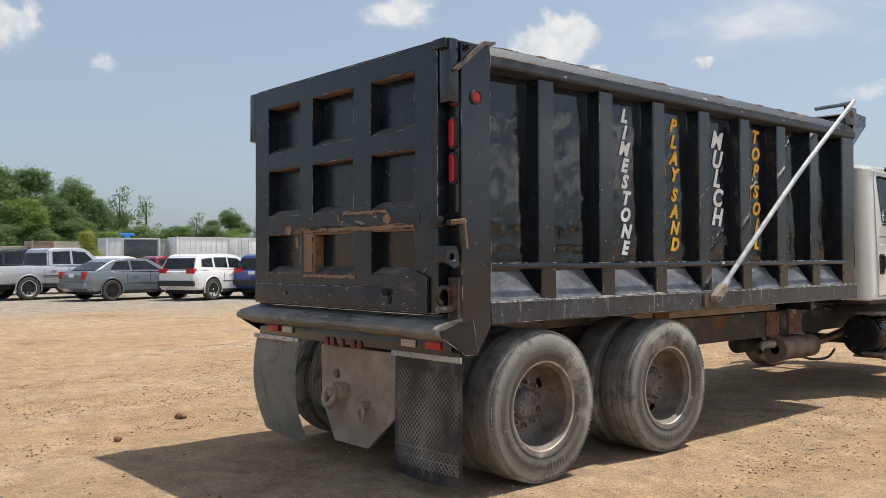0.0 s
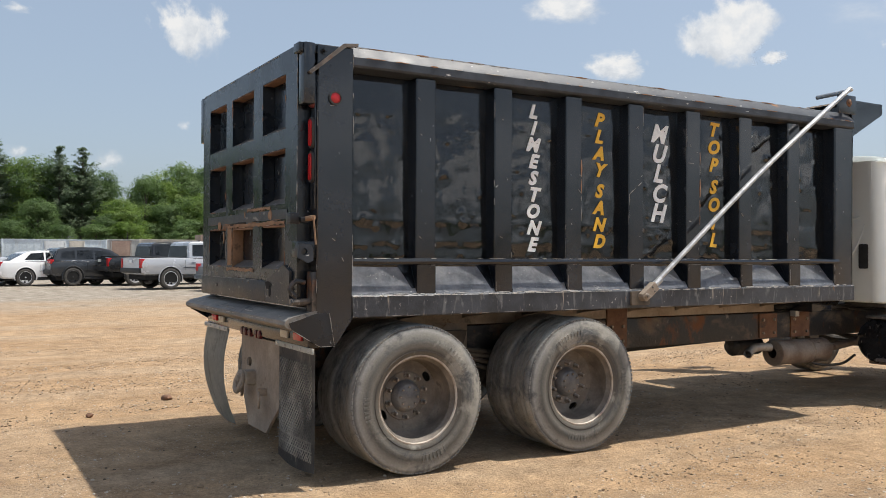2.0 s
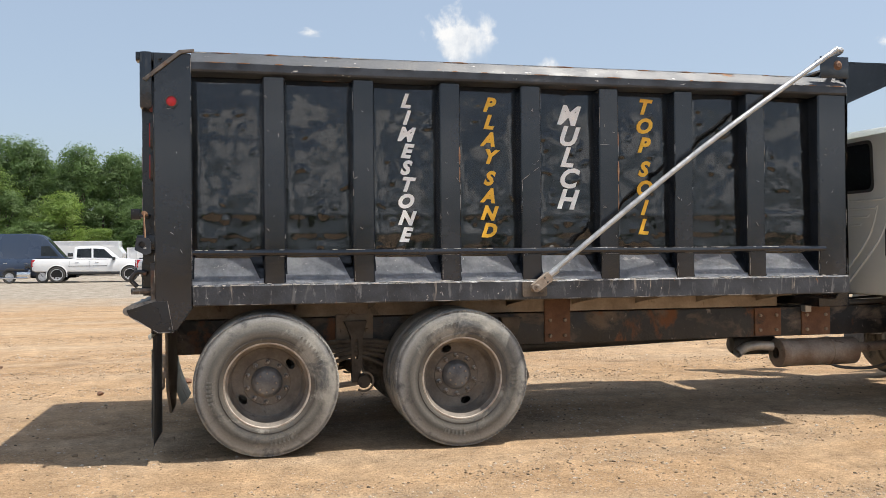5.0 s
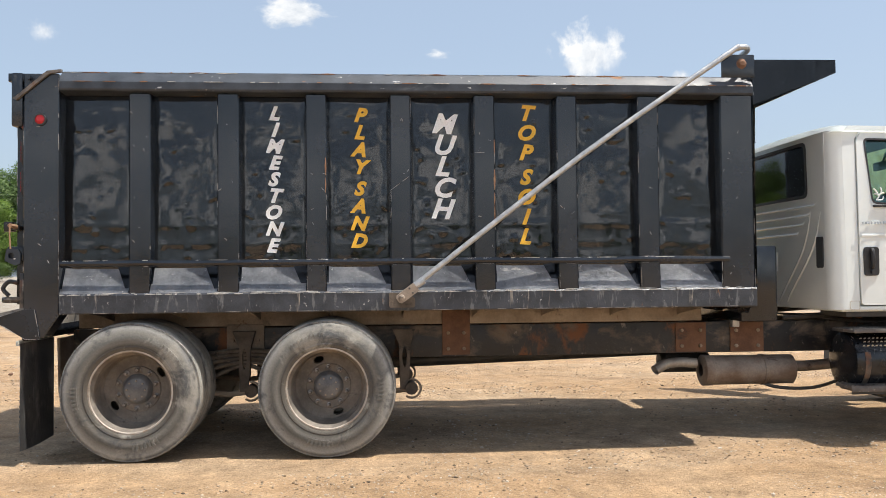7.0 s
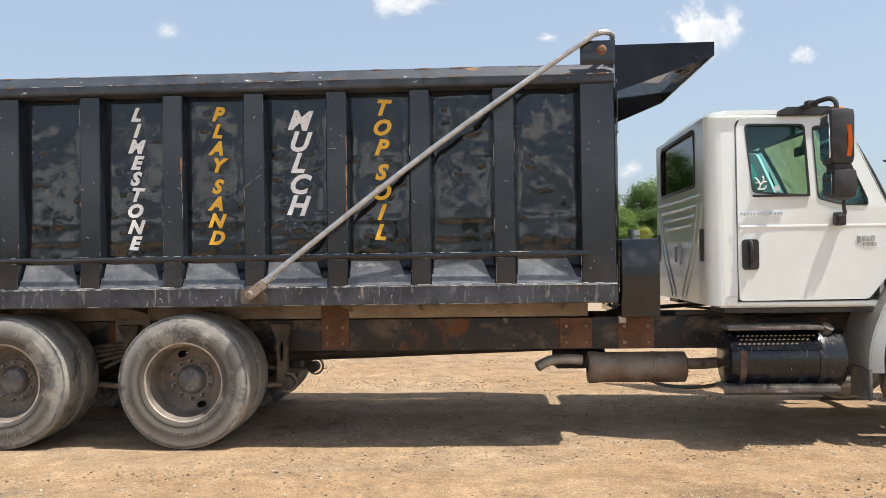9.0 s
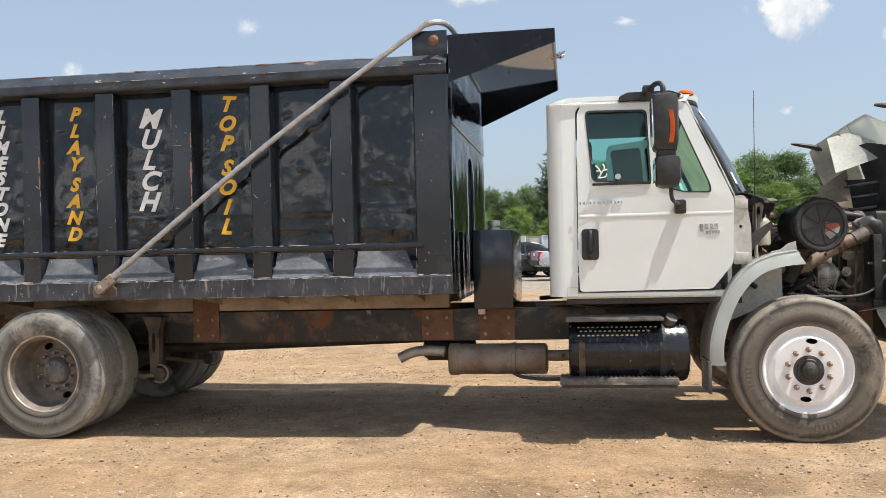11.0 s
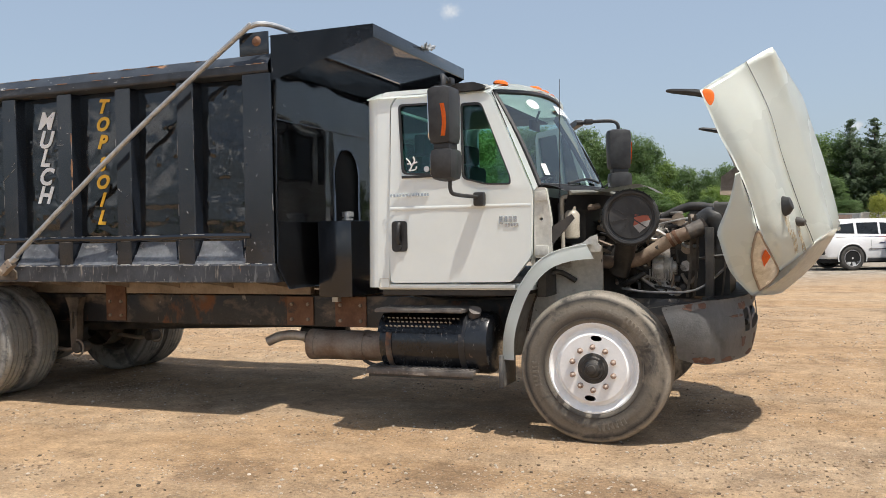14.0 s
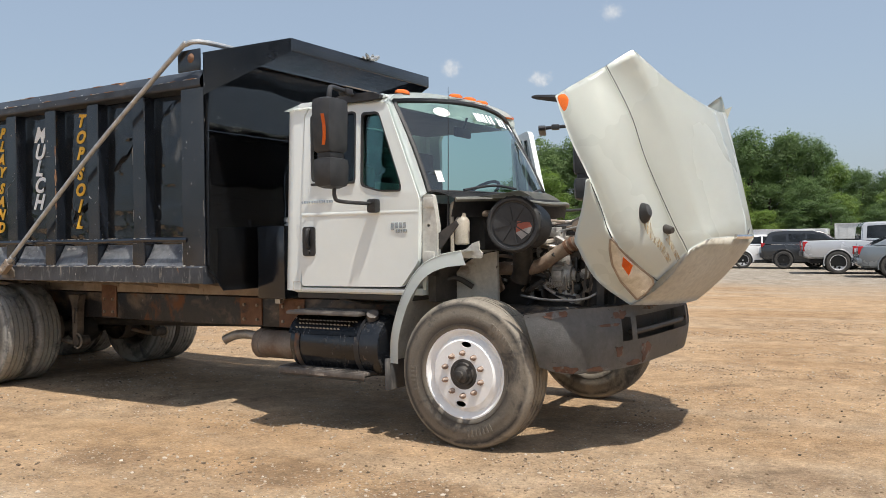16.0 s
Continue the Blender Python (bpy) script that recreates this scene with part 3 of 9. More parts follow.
def relief(x, y):
    near = max(0.0, 1 - max(0.0, max(abs(x - 3.5) - 9, abs(y + 1) - 7)) / 8.0)
    q = Vector((x, y, 0))
    return near * (0.016 * noise.noise(q * 0.55) + 0.007 * noise.noise(q * 2.1) + 0.004 * noise.noise(q * 6.0) + 0.003 * noise.noise(q * 15.0)) - 0.006


def steps(a, b, d):
    return list(np.arange(a, b, d))


xs = [-3000, -1200, -500, -220, -110, -60, -35, -22, -14, -10] + steps(-8, 16, 0.09) + [16, 20, 28, 40, 60, 90, 140, 260, 600, 1400, 3000]
ys = [-3000, -1200, -500, -220, -110, -60, -30, -18, -12] + steps(-9, 7, 0.07) + [7, 9, 12, 16, 22, 30, 45, 70, 110, 180, 320, 700, 1500, 3000]
nx, ny = len(xs), len(ys)
me = bpy.data.meshes.new("ground")
me.from_pydata([(x, y, relief(x, y)) for x in xs for y in ys], [], [(i * ny + j, (i + 1) * ny + j, (i + 1) * ny + j + 1, i * ny + j + 1) for i in range(nx - 1) for j in range(ny - 1)])
me.polygons.foreach_set("use_smooth", [True] * len(me.polygons))
ground = part("ground", me, dirt_material())
tagged(ground, "dry tan dirt and gravel yard with tyre tracks", "ground", kind="structure")

# loose stones: one mesh of small uneven pebbles
rnd = random.Random(5)
ico = [(0, 0, 1), (0.89, 0, 0.45), (0.28, 0.85, 0.45), (-0.72, 0.53, 0.45), (-0.72, -0.53, 0.45), (0.28, -0.85, 0.45), (0.72, 0.53, -0.45), (-0.28, 0.85, -0.45), (-0.89, 0, -0.45), (-0.28, -0.85, -0.45), (0.72, -0.53, -0.45)]
tri = [(0, 1, 2), (0, 2, 3), (0, 3, 4), (0, 4, 5), (0, 5, 1), (1, 6, 2), (2, 6, 7), (2, 7, 3), (3, 7, 8), (3, 8, 4), (4, 8, 9), (4, 9, 5), (5, 9, 10), (5, 10, 1), (1, 10, 6)]
vs, fs = [], []
count = 0
while count < 56000:
    x, y = rnd.uniform(-6, 13), rnd.uniform(-5.5, 9)
    row = max(math.exp(-((y - y0 - 0.10 * x - 0.25 * math.sin(0.7 * x + y0)) / 0.30) ** 2) for y0 in (-4.6, -3.1, -1.9, 2.2, 3.9, 6.0))
    if 0.9 * row + noise.noise(Vector((x * 0.55, y * 0.8, 4))) + 0.5 * noise.noise(Vector((x * 2, y * 2, 1))) < rnd.uniform(-0.25, 1.1):
        continue
    r = 0.0035 + 0.011 * rnd.random() ** 3.2 + (0.012 * rnd.random() if rnd.random() < 0.01 else 0)
    a, e = rnd.uniform(0, 6.28), rnd.uniform(0.6, 1.3)
    o, z = len(vs), relief(x, y)
    for p in ico:
        w = rnd.uniform(0.75, 1.2) * r
        vs.append((x + w * (p[0] * math.cos(a) * e - p[1] * math.sin(a)), y + w * (p[0] * math.sin(a) * e + p[1] * math.cos(a)), z + w * 0.6 * (p[2] + 0.35)))
    fs += [(o + i, o + j, o + k) for i, j, k in tri]
    count += 1
me = bpy.data.meshes.new("gravel")
me.from_pydata(vs, [], fs)


def pebble_material():
    m, n, l = nodes_of("pebbles")
    p = n["Principled BSDF"]
    g = n.new("ShaderNodeNewGeometry")
    l.new(ramp(n, l, g.outputs["Random Per Island"], [(0.0, (0.09, 0.065, 0.045)), (0.14, (0.25, 0.175, 0.11)), (0.5, (0.36, 0.262, 0.172)), (0.8, (0.45, 0.36, 0.265)), (1.0, (0.57, 0.50, 0.42))]), p.inputs["Base Color"])
    p.inputs["Roughness"].default_value = 0.9
    return m


tagged(part("gravel", me, pebble_material()), "scattered small stones on the dirt", "gravel", kind="stuff")
for x, y, r in ((-0.79, 2.61, 0.055), (-1.6, 2.0, 0.035), (-3.2, 4.6, 0.03)):
    bm = B()
    bmesh.ops.create_icosphere(bm, subdivisions=2, radius=r)
    for v in bm.verts:
        v.co *= 1 + 0.35 * noise.noise(v.co * 30 + Vector((x, 0, 0)))
        v.co.z *= 0.6
    st = part("stone", bm, rust_plate)
    st.location = (x, y, r * 0.42)
    tagged(st, "dark brown lump of stone on the dirt", "stone")

# ---- the dump truck ----
truck = thing("dump_truck", "white dump truck with dented black dump body and raised hood", "truck")
RIBS = [(-0.018, 0.134), (0.612, 0.766), (1.251, 1.403), (1.871, 2.025), (2.496, 2.652), (3.121, 3.275), (3.742, 3.902)]
Z_LOW, Z_BAND, Z_TOP = 1.205, 1.425, 2.655

body = part("dump_body", (lambda bm: (
    box(bm, -0.62, 4.62, -1.04, 1.04, 1.06, 1.12), box(bm, -0.62, 4.62, 1.06, 1.14, 1.12, 2.70), box(bm, 4.56, 4.62, -1.06, 1.06, 1.12, 2.70), bm)[-1])(B()), black_paint, truck, "black painted steel dump body with dented sides")


def dented(seed, x0, x1, side=-1):
    """A panel pressed outwards by the load: rolled off at its edges, with waves and small knocks."""
    def fn(u, v):
        x, z = x0 + (x1 - x0) * u, 1.36 + (Z_TOP + 0.02 - 1.36) * v
        e = min(1.0, 8 * u * (1 - u)) * min(1.0, 10 * v * (1 - v))
        q = Vector((x * 1.0, seed * 3.1, z))
        d = 0.0046 * noise.noise(q * 3.6) + 0.0018 * noise.noise(q * 8.5 + Vector((5, 1, 2))) + 0.0004 * noise.noise(q * 19.0)
        pit = noise.noise(q * 16.0 + Vector((9, 4, 7)))
        d -= 0.013 * max(0.0, pit - 0.36)
        d -= 0.0016 * math.exp(-((z - 1.70) / 0.03) ** 2) + 0.0010 * math.exp(-((z - 1.56) / 0.025) ** 2)
        roll = 0.010 * (1 - abs(2 * u - 1) ** 7) * (1 - abs(2 * v - 1) ** 16)
        return (x, side * (1.084 + roll - e * d - 0.024 * (v - 0.5)), z)
    return fn


edges = [-0.50] + [v for r in RIBS for v in r] + [4.375]
for k in range(8):
    bm = B()
    sheet(bm, dented(k, edges[2 * k] - 0.01, edges[2 * k + 1] + 0.01), 40, 100, 0.004)
    part("side_panel", bm, panel_paint, body, "dented glossy black panel", 3.0)

for x0, x1 in RIBS:
    bm = B()
    prism(bm, [(x0 - 0.012, -1.085), (x0, -1.178), (x0 + 0.008, -1.186), (x1 - 0.008, -1.186), (x1, -1.178), (x1 + 0.012, -1.085)], "z", Z_BAND - 0.03, Z_TOP)
    part("rib", bm, black_paint, body)
    bm = B()
    prism(bm, [(x0 + 0.004, -1.09), (x0 + 0.004, -1.196), (x0 + 0.012, -1.204), (x1 - 0.012, -1.204), (x1 - 0.004, -1.196), (x1 - 0.004, -1.09)], "z", Z_LOW - 0.01, Z_BAND - 0.018)
    part("rib_foot", bm, black_paint, body)
for k in range(8):
    x0, x1 = edges[2 * k], edges[2 * k + 1]
    bm = B()
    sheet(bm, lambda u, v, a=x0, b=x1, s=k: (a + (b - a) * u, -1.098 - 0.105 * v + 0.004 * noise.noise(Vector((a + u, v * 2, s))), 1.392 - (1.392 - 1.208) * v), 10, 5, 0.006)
    part("sloped_ledge", bm, skylit_ledge, body, "scuffed sloped steel ledge")
    for xa, d in ((x0, 1), (x1, -1)):
        bm = B()
        o = 0.10 if d < 0 else 0.012
        pts = [(xa, -1.10, 1.40), (xa + d * o, -1.10, 1.40), (xa + d * 0.012, -1.198, 1.212), (xa, -1.198, 1.212)]
        vs = [bm.verts.new(p) for p in pts]
        bm.faces.new(vs)
        bmesh.ops.solidify(bm, geom=bm.faces[:], thickness=0.006)
        part("gusset", bm, black_paint, body)


def band(u, v):
    x = -0.50 + 4.93 * u
    z = Z_BAND + 0.010 * noise.noise(Vector((x * 1.4, 0, 3))) - 0.008 * math.exp(-((x - 0.4) / 0.25) ** 2)
    a = 2 * math.pi * v
    return (x, -1.203 - 0.013 * math.cos(a), z + 0.022 * math.sin(a))


bm = B()
sheet(bm, band, 60, 8)
part("band_bar", bm, black_paint, body, "bent flat bar along the side")
bm = B()
prism(bm, [(-1.06, 1.062), (-1.215, 1.062), (-1.222, 1.070), (-1.222, 1.195), (-1.212, 1.208), (-1.06, 1.212)], "x", -0.495, 4.635)
part("lower_rail", bm, lower_paint, body, "chipped lower rail with rust streaks")


def top_rail(u, v):
    x = -0.50 + 5.13 * u
    w = 0.004 * noise.noise(Vector((x * 1.5, 0, 1)))
    prof = [(-1.06, 2.66), (-1.175, 2.662), (-1.215, 2.672), (-1.222, 2.685), (-1.222, 2.735), (-1.212, 2.752), (-1.155, 2.815), (-1.13, 2.826), (-1.06, 2.826), (-1.04, 2.80), (-1.04, 2.66)]
    y, z = prof[min(10, int(round(v * 10)))]
    return (x, y + w, z + w)


bm = B()
sheet(bm, top_rail, 40, 10)
part("top_rail", bm, rail_paint, body, "worn top rail with bare rusty patches", 0.25)
bm = B()
sheet(bm, lambda u, v: (lambda p: (p[0], -p[1], p[2]))(top_rail(u, v)), 4, 10)
part("top_rail", bm, rail_paint, body)
boxed("lower_rail", lower_paint, body, -0.495, 4.635, 1.06, 1.222, 1.062, 1.21)

# rear corner posts, with the flare that carries the bumper ledge
for s in (-1, 1):
    bm = B()
    prism(bm, [(-0.742, 0.935), (-0.70, 0.885), (-0.60, 0.90), (-0.498, 1.05), (-0.498, 2.79), (-0.742, 2.79)], "y", s * 1.222, s * 1.04)
    bmesh.ops.bevel(bm, geom=bm.edges[:], offset=0.006, segments=1, affect="EDGES")
    part("corner_post", bm, black_paint, body)
    bm = B()
    plate(bm, [(-0.925, 1.045), (-0.905, 1.00), (-0.72, 0.888), (-0.62, 0.888), (-0.66, 1.10), (-0.74, 1.10)], "y", s * 1.230, s * 1.222)
    part("flare_plate", bm, gate_paint, body)
    boxed("hinge_arm", black_paint, body, -0.835, -0.752, s * 1.215, s * 1.12, 2.41, 2.80, bevel=0.02)
bm = B()
prism(bm, [(-0.812, 2.605), (-0.790, 2.595), (-0.560, 2.785), (-0.475, 2.80), (-0.475, 2.818), (-0.575, 2.806)], "y", -1.245, -1.215)
part("hinge_strap", bm, step_metal, body, "worn steel hinge strap")
for x, z, r in ((-0.70, 2.755, 0.03), (-0.70, 2.755, 0.016)):
    bm = B()
    lathe(bm, [(-1.225 - 0.03 * (0.03 - r) / 0.014 - 0.004, 0.0), (-1.225 - 0.03 * (0.03 - r) / 0.014 - 0.004, r), (-1.20, r)], (x, 0, z), "y", 14)
    part("hinge_pin", bm, black_paint, body)
boxed("arm_plate", black_paint, body, 4.385, 4.64, -1.232, -1.216, 2.80, 2.975, bevel=0.004)
bm = B()
lathe(bm, [(-1.250, 0.0), (-1.250, 0.018), (-1.240, 0.03), (-1.232, 0.04)], (4.54, 0, 2.905), "y", 14)
part("pivot_bolt", bm, rust_plate, body)
# front posts and bulkhead
for s in (-1, 1):
    bm = B()
    prism(bm, [(4.375, s * 1.06), (4.375, s * 1.19), (4.385, s * 1.204), (4.62, s * 1.204), (4.632, s * 1.19), (4.632, s * 1.06)], "z", 1.205, 2.665)
    part("front_post", bm, black_paint, body)
bm = B()


def bulkhead(u, v):
    """The front wall, buckled in upright waves; the grid follows the edge of the slot."""
    y, z = -1.19 + 2.38 * u, 1.0 + 1.935 * v
    low = max(0.0, 1.19 - z) / 0.19
    y *= 1 - 0.143 * low
    if z > 1.95:
        r = math.hypot(y + 0.015, z - 1.95)
        if abs(r - 0.215) < 0.026:
            y, z = -0.015 + (y + 0.015) * 0.215 / r, 1.95 + (z - 1.95) * 0.215 / r
    else:
        y = -0.23 if abs(y + 0.23) < 0.021 else 0.20 if abs(y - 0.20) < 0.021 else y
    q = Vector((y, z, 2))
    wave = 0.007 * noise.noise(Vector((y * 6.5, z * 0.9, 2))) + 0.003 * noise.noise(q * 5.0) if z < 2.31 else 0.005 * noise.noise(q * 3.0) + 0.003
    return (4.652 + wave, y, z)


def in_slot(u, v):
    y, z = -1.19 + 2.38 * u, 1.0 + 1.935 * v
    return -0.23 < y < 0.20 and (1.10 < z <= 1.95 or (z > 1.95 and math.hypot(y + 0.015, z - 1.95) < 0.215))


sheet(bm, bulkhead, 60, 52, 0.012, in_slot)
part("bulkhead", bm, panel_paint, body, "shiny black buckled bulkhead with a rounded slot", 3.0)
bm = B()
tube(bm, [(4.660 + 0.004 * noise.noise(Vector((k, 0, 0))), -1.18 + 2.36 * k / 40, 2.312 + 0.006 * noise.noise(Vector((k * 0.6, 3, 0)))) for k in range(41)], 0.006, 5)
part("bulkhead_seam", bm, black_paint, body)
# dark sheet that paints the shade seen through the slot
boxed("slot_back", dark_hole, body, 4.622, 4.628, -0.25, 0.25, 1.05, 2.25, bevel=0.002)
# cab shield over the bulkhead
shield = part("cab_shield", (lambda bm: (sheet(bm, lambda u, v: (4.62 + 0.79 * u, -0.995 - 0.20 * (1 - u) + (1.99 + 0.40 * (1 - u)) * v, 2.942 + 0.056 * u * u), 12, 10, 0.008), bm)[-1])(B()), panel_paint, body, "black steel cab shield")
for s in (-1, 1):
    bm = B()
    vs = [bm.verts.new(p) for p in ((4.64, s * 1.195, 2.60), (4.64, s * 1.195, 2.946), (5.41, s * 0.995, 3.000), (5.41, s * 0.995, 2.896))]
    bm.faces.new(vs)
    bmesh.ops.solidify(bm, geom=bm.faces[:], thickness=0.008)
    part("cheek_plate", bm, black_paint, body)
boxed("shield_lip", black_paint, body, 5.400, 5.412, -0.995, 0.995, 2.896, 3.000, bevel=0.003)
bm = B()
for k in range(14):
    a = random.uniform(0, 6.28)
    tube(bm, [(5.40 + random.uniform(-.05, .05), 0.0 + random.uniform(-.12, .12), 2.998), (5.40 + 0.08 * math.cos(a), random.uniform(-.13, .13), 3.012 + random.uniform(0, .03)), (5.39 + random.uniform(-.08, .08), random.uniform(-.13, .13), 3.0)], 0.008, 5, 3)
part("chain_scrap", bm, galv, body, "coil of wire on the shield lip")

# tailgate with nine recesses
gate = part("tailgate", (lambda bm: (plate(bm, [(-1.105, 1.135), (1.125, 1.135), (1.125, 2.775), (1.09, 2.80), (-1.07, 2.80), (-1.105, 2.775)], "x", -0.83, -0.745,
        [[(a, z0), (b, z0), (b, z1), (a, z1)] for a, b in ((0.455, 0.92), (-0.225, 0.29), (-0.885, -0.425)) for z0, z1 in ((1.37, 1.665), (1.80, 2.165), (2.29, 2.65))]), bm)[-1])(B()), gate_paint, truck, "scratched black tailgate with rust along the lower rail")
boxed("gate_skin", gate_paint, gate, -0.742, -0.715, -1.09, 1.11, 1.15, 2.79, bevel=0.004)
for a, b in ((0.455, 0.92), (-0.225, 0.29), (-0.885, -0.425)):
    for z0, z1 in ((1.37, 1.665), (1.80, 2.165), (2.29, 2.65)):
        # sills get a paler metal to paint the light on upward faces
        bm = B()
        prism(bm, [(-0.742, z0 + 0.002), (-0.828, z0 + 0.002), (-0.742, z0 + 0.05)], "y", a + 0.002, b - 0.002)
        part("recess_sill", bm, step_metal, gate, "sloped sill, paler for the light from above")
        boxed("recess_head", rust_plate, gate, -0.827, -0.744, a + 0.003, b - 0.003, z1 - 0.008, z1 - 0.002, bevel=0.001, label="rust under the top edge")
for y0, y1, z0, z1 in ((-0.93, 0.96, 1.70, 1.765),):
    bm = B()
    sheet(bm, lambda u, v, a=y0, b=y1, c=z0, d=z1: (-0.832 - 0.001 * math.sin(math.pi * v) + 0.001 * noise.noise(Vector((u * 9, v, c))), a + (b - a) * u, c + (d - c) * v), 30, 5)
    part("gate_rail", bm, beam_paint, gate)
# torn rust along the lower rail: ragged strips of bare rust
rnd = random.Random(4)
for y0, y1, z, h in ((-0.88, 0.10, 1.672, 0.026), (0.08, 0.52, 1.672, 0.030), (-0.24, 0.42, 1.348, 0.022), (-0.60, -0.10, 1.782, 0.014)):
    bm = B()
    n = 24
    top = [(y0 + (y1 - y0) * k / n, z + h * (0.5 + 0.5 * rnd.random())) for k in range(n + 1)]
    low = [(y0 + (y1 - y0) * k / n, z - 0.012 * rnd.random()) for k in range(n, -1, -1)]
    plate(bm, top + low, "x", -0.8345, -0.8315)
    part("rust_patch", bm, rust_tan, gate, "flaking rust patch")
for y, z, w, h in ((0.62, 1.69, 0.10, 0.075), (-0.60, 1.735, 0.10, 0.07), (-0.04, 1.76, 0.02, 0.05), (0.50, 1.60, 0.04, 0.1)):
    bm = B()
    plate(bm, [(y + w * 0.5 * math.cos(a) * rnd.uniform(.7, 1.1), z + h * 0.5 * math.sin(a) * rnd.uniform(.7, 1.1)) for a in (6.283 * k / 14 for k in range(14))], "x", -0.8355, -0.8325)
    part("rust_patch", bm, rust_tan, gate)
for y, z, w, h in ((-0.62, 1.262, 0.15, 0.06), (-0.645, 1.215, 0.055, 0.11), (0.62, 1.22, 0.04, 0.04), (0.05, 1.70, 0.34, 0.012), (0.28, 1.69, 0.12, 0.016), (-0.30, 1.70, 0.14, 0.014)):
    bm = B()
    plate(bm, [(y + w * 0.5 * math.cos(a) * rnd.uniform(.6, 1.1), z + h * 0.5 * math.sin(a) * rnd.uniform(.6, 1.1)) for a in (6.283 * k / 12 for k in range(12))], "x", *((-0.8505, -0.8495) if z < 1.3 else (-0.8362, -0.8356)))
    part("rust_hole", bm, dark_hole, gate, "hole rusted through the plate")
boxed("gate_beam", beam_paint, gate, -0.849, -0.832, -0.56, 1.10, 1.142, 1.285, bevel=0.005, label="dusty scratched lower beam")
bm = B()
plate(bm, [(-0.56, 1.142), (-1.02, 1.142), (-1.02, 1.36), (-0.90, 1.40), (-0.56, 1.285)], "x", -0.8485, -0.832)
part("patch_plate", bm, beam_paint, gate)
for dims in ((-0.826, -0.745, 0.272, 0.288, 1.372, 1.663), (-0.826, -0.745, -0.22, 0.27, 1.650, 1.664), (-0.8335, -0.8305, 0.295, 0.40, 1.38, 1.66), (-0.826, -0.745, -0.884, -0.44, 1.652, 1.664)):
    boxed("rusty_reveal", rust_tan, gate, *dims, bevel=0, label="bare rust inside the recess")
for z, h in ((2.765, 0.06), (1.50, 0.10)):
    boxed("gate_hinge", gate_paint, gate, -0.86, -0.70, -1.20, -1.10, z - h / 2, z + h / 2)
# latch gear beside the gate
bm = B()
box(bm, -0.90, -0.84, -1.17, -1.09, 1.66, 1.73, 0.006), box(bm, -0.84, -0.78, -1.20, -1.13, 1.67, 1.70, 0.006)
part("latch_clasp", bm, rusty_frame, gate)
bm = B()
tube(bm, [(-0.80, -1.16, 1.69), (-0.80, -1.31, 1.695)], 0.016, 8), tube(bm, [(-0.80, -1.31, 1.70), (-0.797, -1.318, 1.62), (-0.79, -1.322, 1.53)], 0.006, 7)
part("latch_bolt", bm, rust_tan, gate, "rusty threaded latch bolt with handle")
bm = B()
plate(bm, [(-0.86, 1.53), (-0.78, 1.53), (-0.765, 1.50), (-0.765, 1.43), (-0.80, 1.415), (-0.87, 1.45)], "y", -1.222, -1.206, [oval(-0.825, 1.485, 0.022, 0.022, 10)])
part("latch_plate", bm, rail_paint, gate)
bm = B()
tube(bm, [(-0.86, -1.17, 1.20), (-0.90, -1.17, 1.25), (-0.86, -1.17, 1.30), (-0.80, -1.17, 1.29)], 0.016, 8, 4), tube(bm, [(-0.90, -1.17, 1.17), (-0.76, -1.17, 1.17)], 0.022, 8), box(bm, -0.77, -0.74, -1.215, -1.12, 1.10, 1.36, 0.005)
part("lower_hook", bm, rusty_frame, gate, "worn steel hook")

# tail lamps in the corner channel
boxed("lamp_channel", black_paint, body, -0.752, -0.742, -1.205, -1.125, 1.75, 2.60)
for z, l, mat in ((2.235, 0.19, red_lens), (2.02, 0.19, red_lens)):
    lamp = part("tail_lamp", (lambda bm: (plate(bm, [(-1.165 + 0.034 * math.cos(a), z + (l / 2 - 0.03) * (1 if math.sin(a) > 0 else -1) + 0.034 * math.sin(a)) for a in (6.283 * k / 24 for k in range(24))], "x", -0.768, -0.75), bm)[-1])(B()), trim_plastic, body)
    bm = B()
    plate(bm, [(-1.165 + 0.023 * math.cos(a), z + (l / 2 - 0.034) * (1 if math.sin(a) > 0 else -1) + 0.023 * math.sin(a)) for a in (6.283 * k / 24 for k in range(24))], "x", -0.775, -0.766)
    part("lens", bm, red_lens, body, "red tail lamp lens")
bm = B()
lathe(bm, [(-0.778, 0.0), (-0.775, 0.025), (-0.762, 0.032), (-0.75, 0.034)], (0, -1.165, 2.425), "x", 18)
part("tail_lamp", bm, dark_red, body, "dull red round lamp")
bm = B()
lathe(bm, [(-1.236, 0.044), (-1.236, 0.034), (-1.222, 0.044)], (-0.626, 0, 2.458), "y", 20)
part("lamp_ring", bm, trim_plastic, body)
bm = B()
lathe(bm, [(-1.2345, 0.0), (-1.234, 0.024), (-1.231, 0.035), (-1.222, 0.036)], (-0.626, 0, 2.458), "y", 20)
part("marker_lamp", bm, red_lens, body, "round red marker lamp")

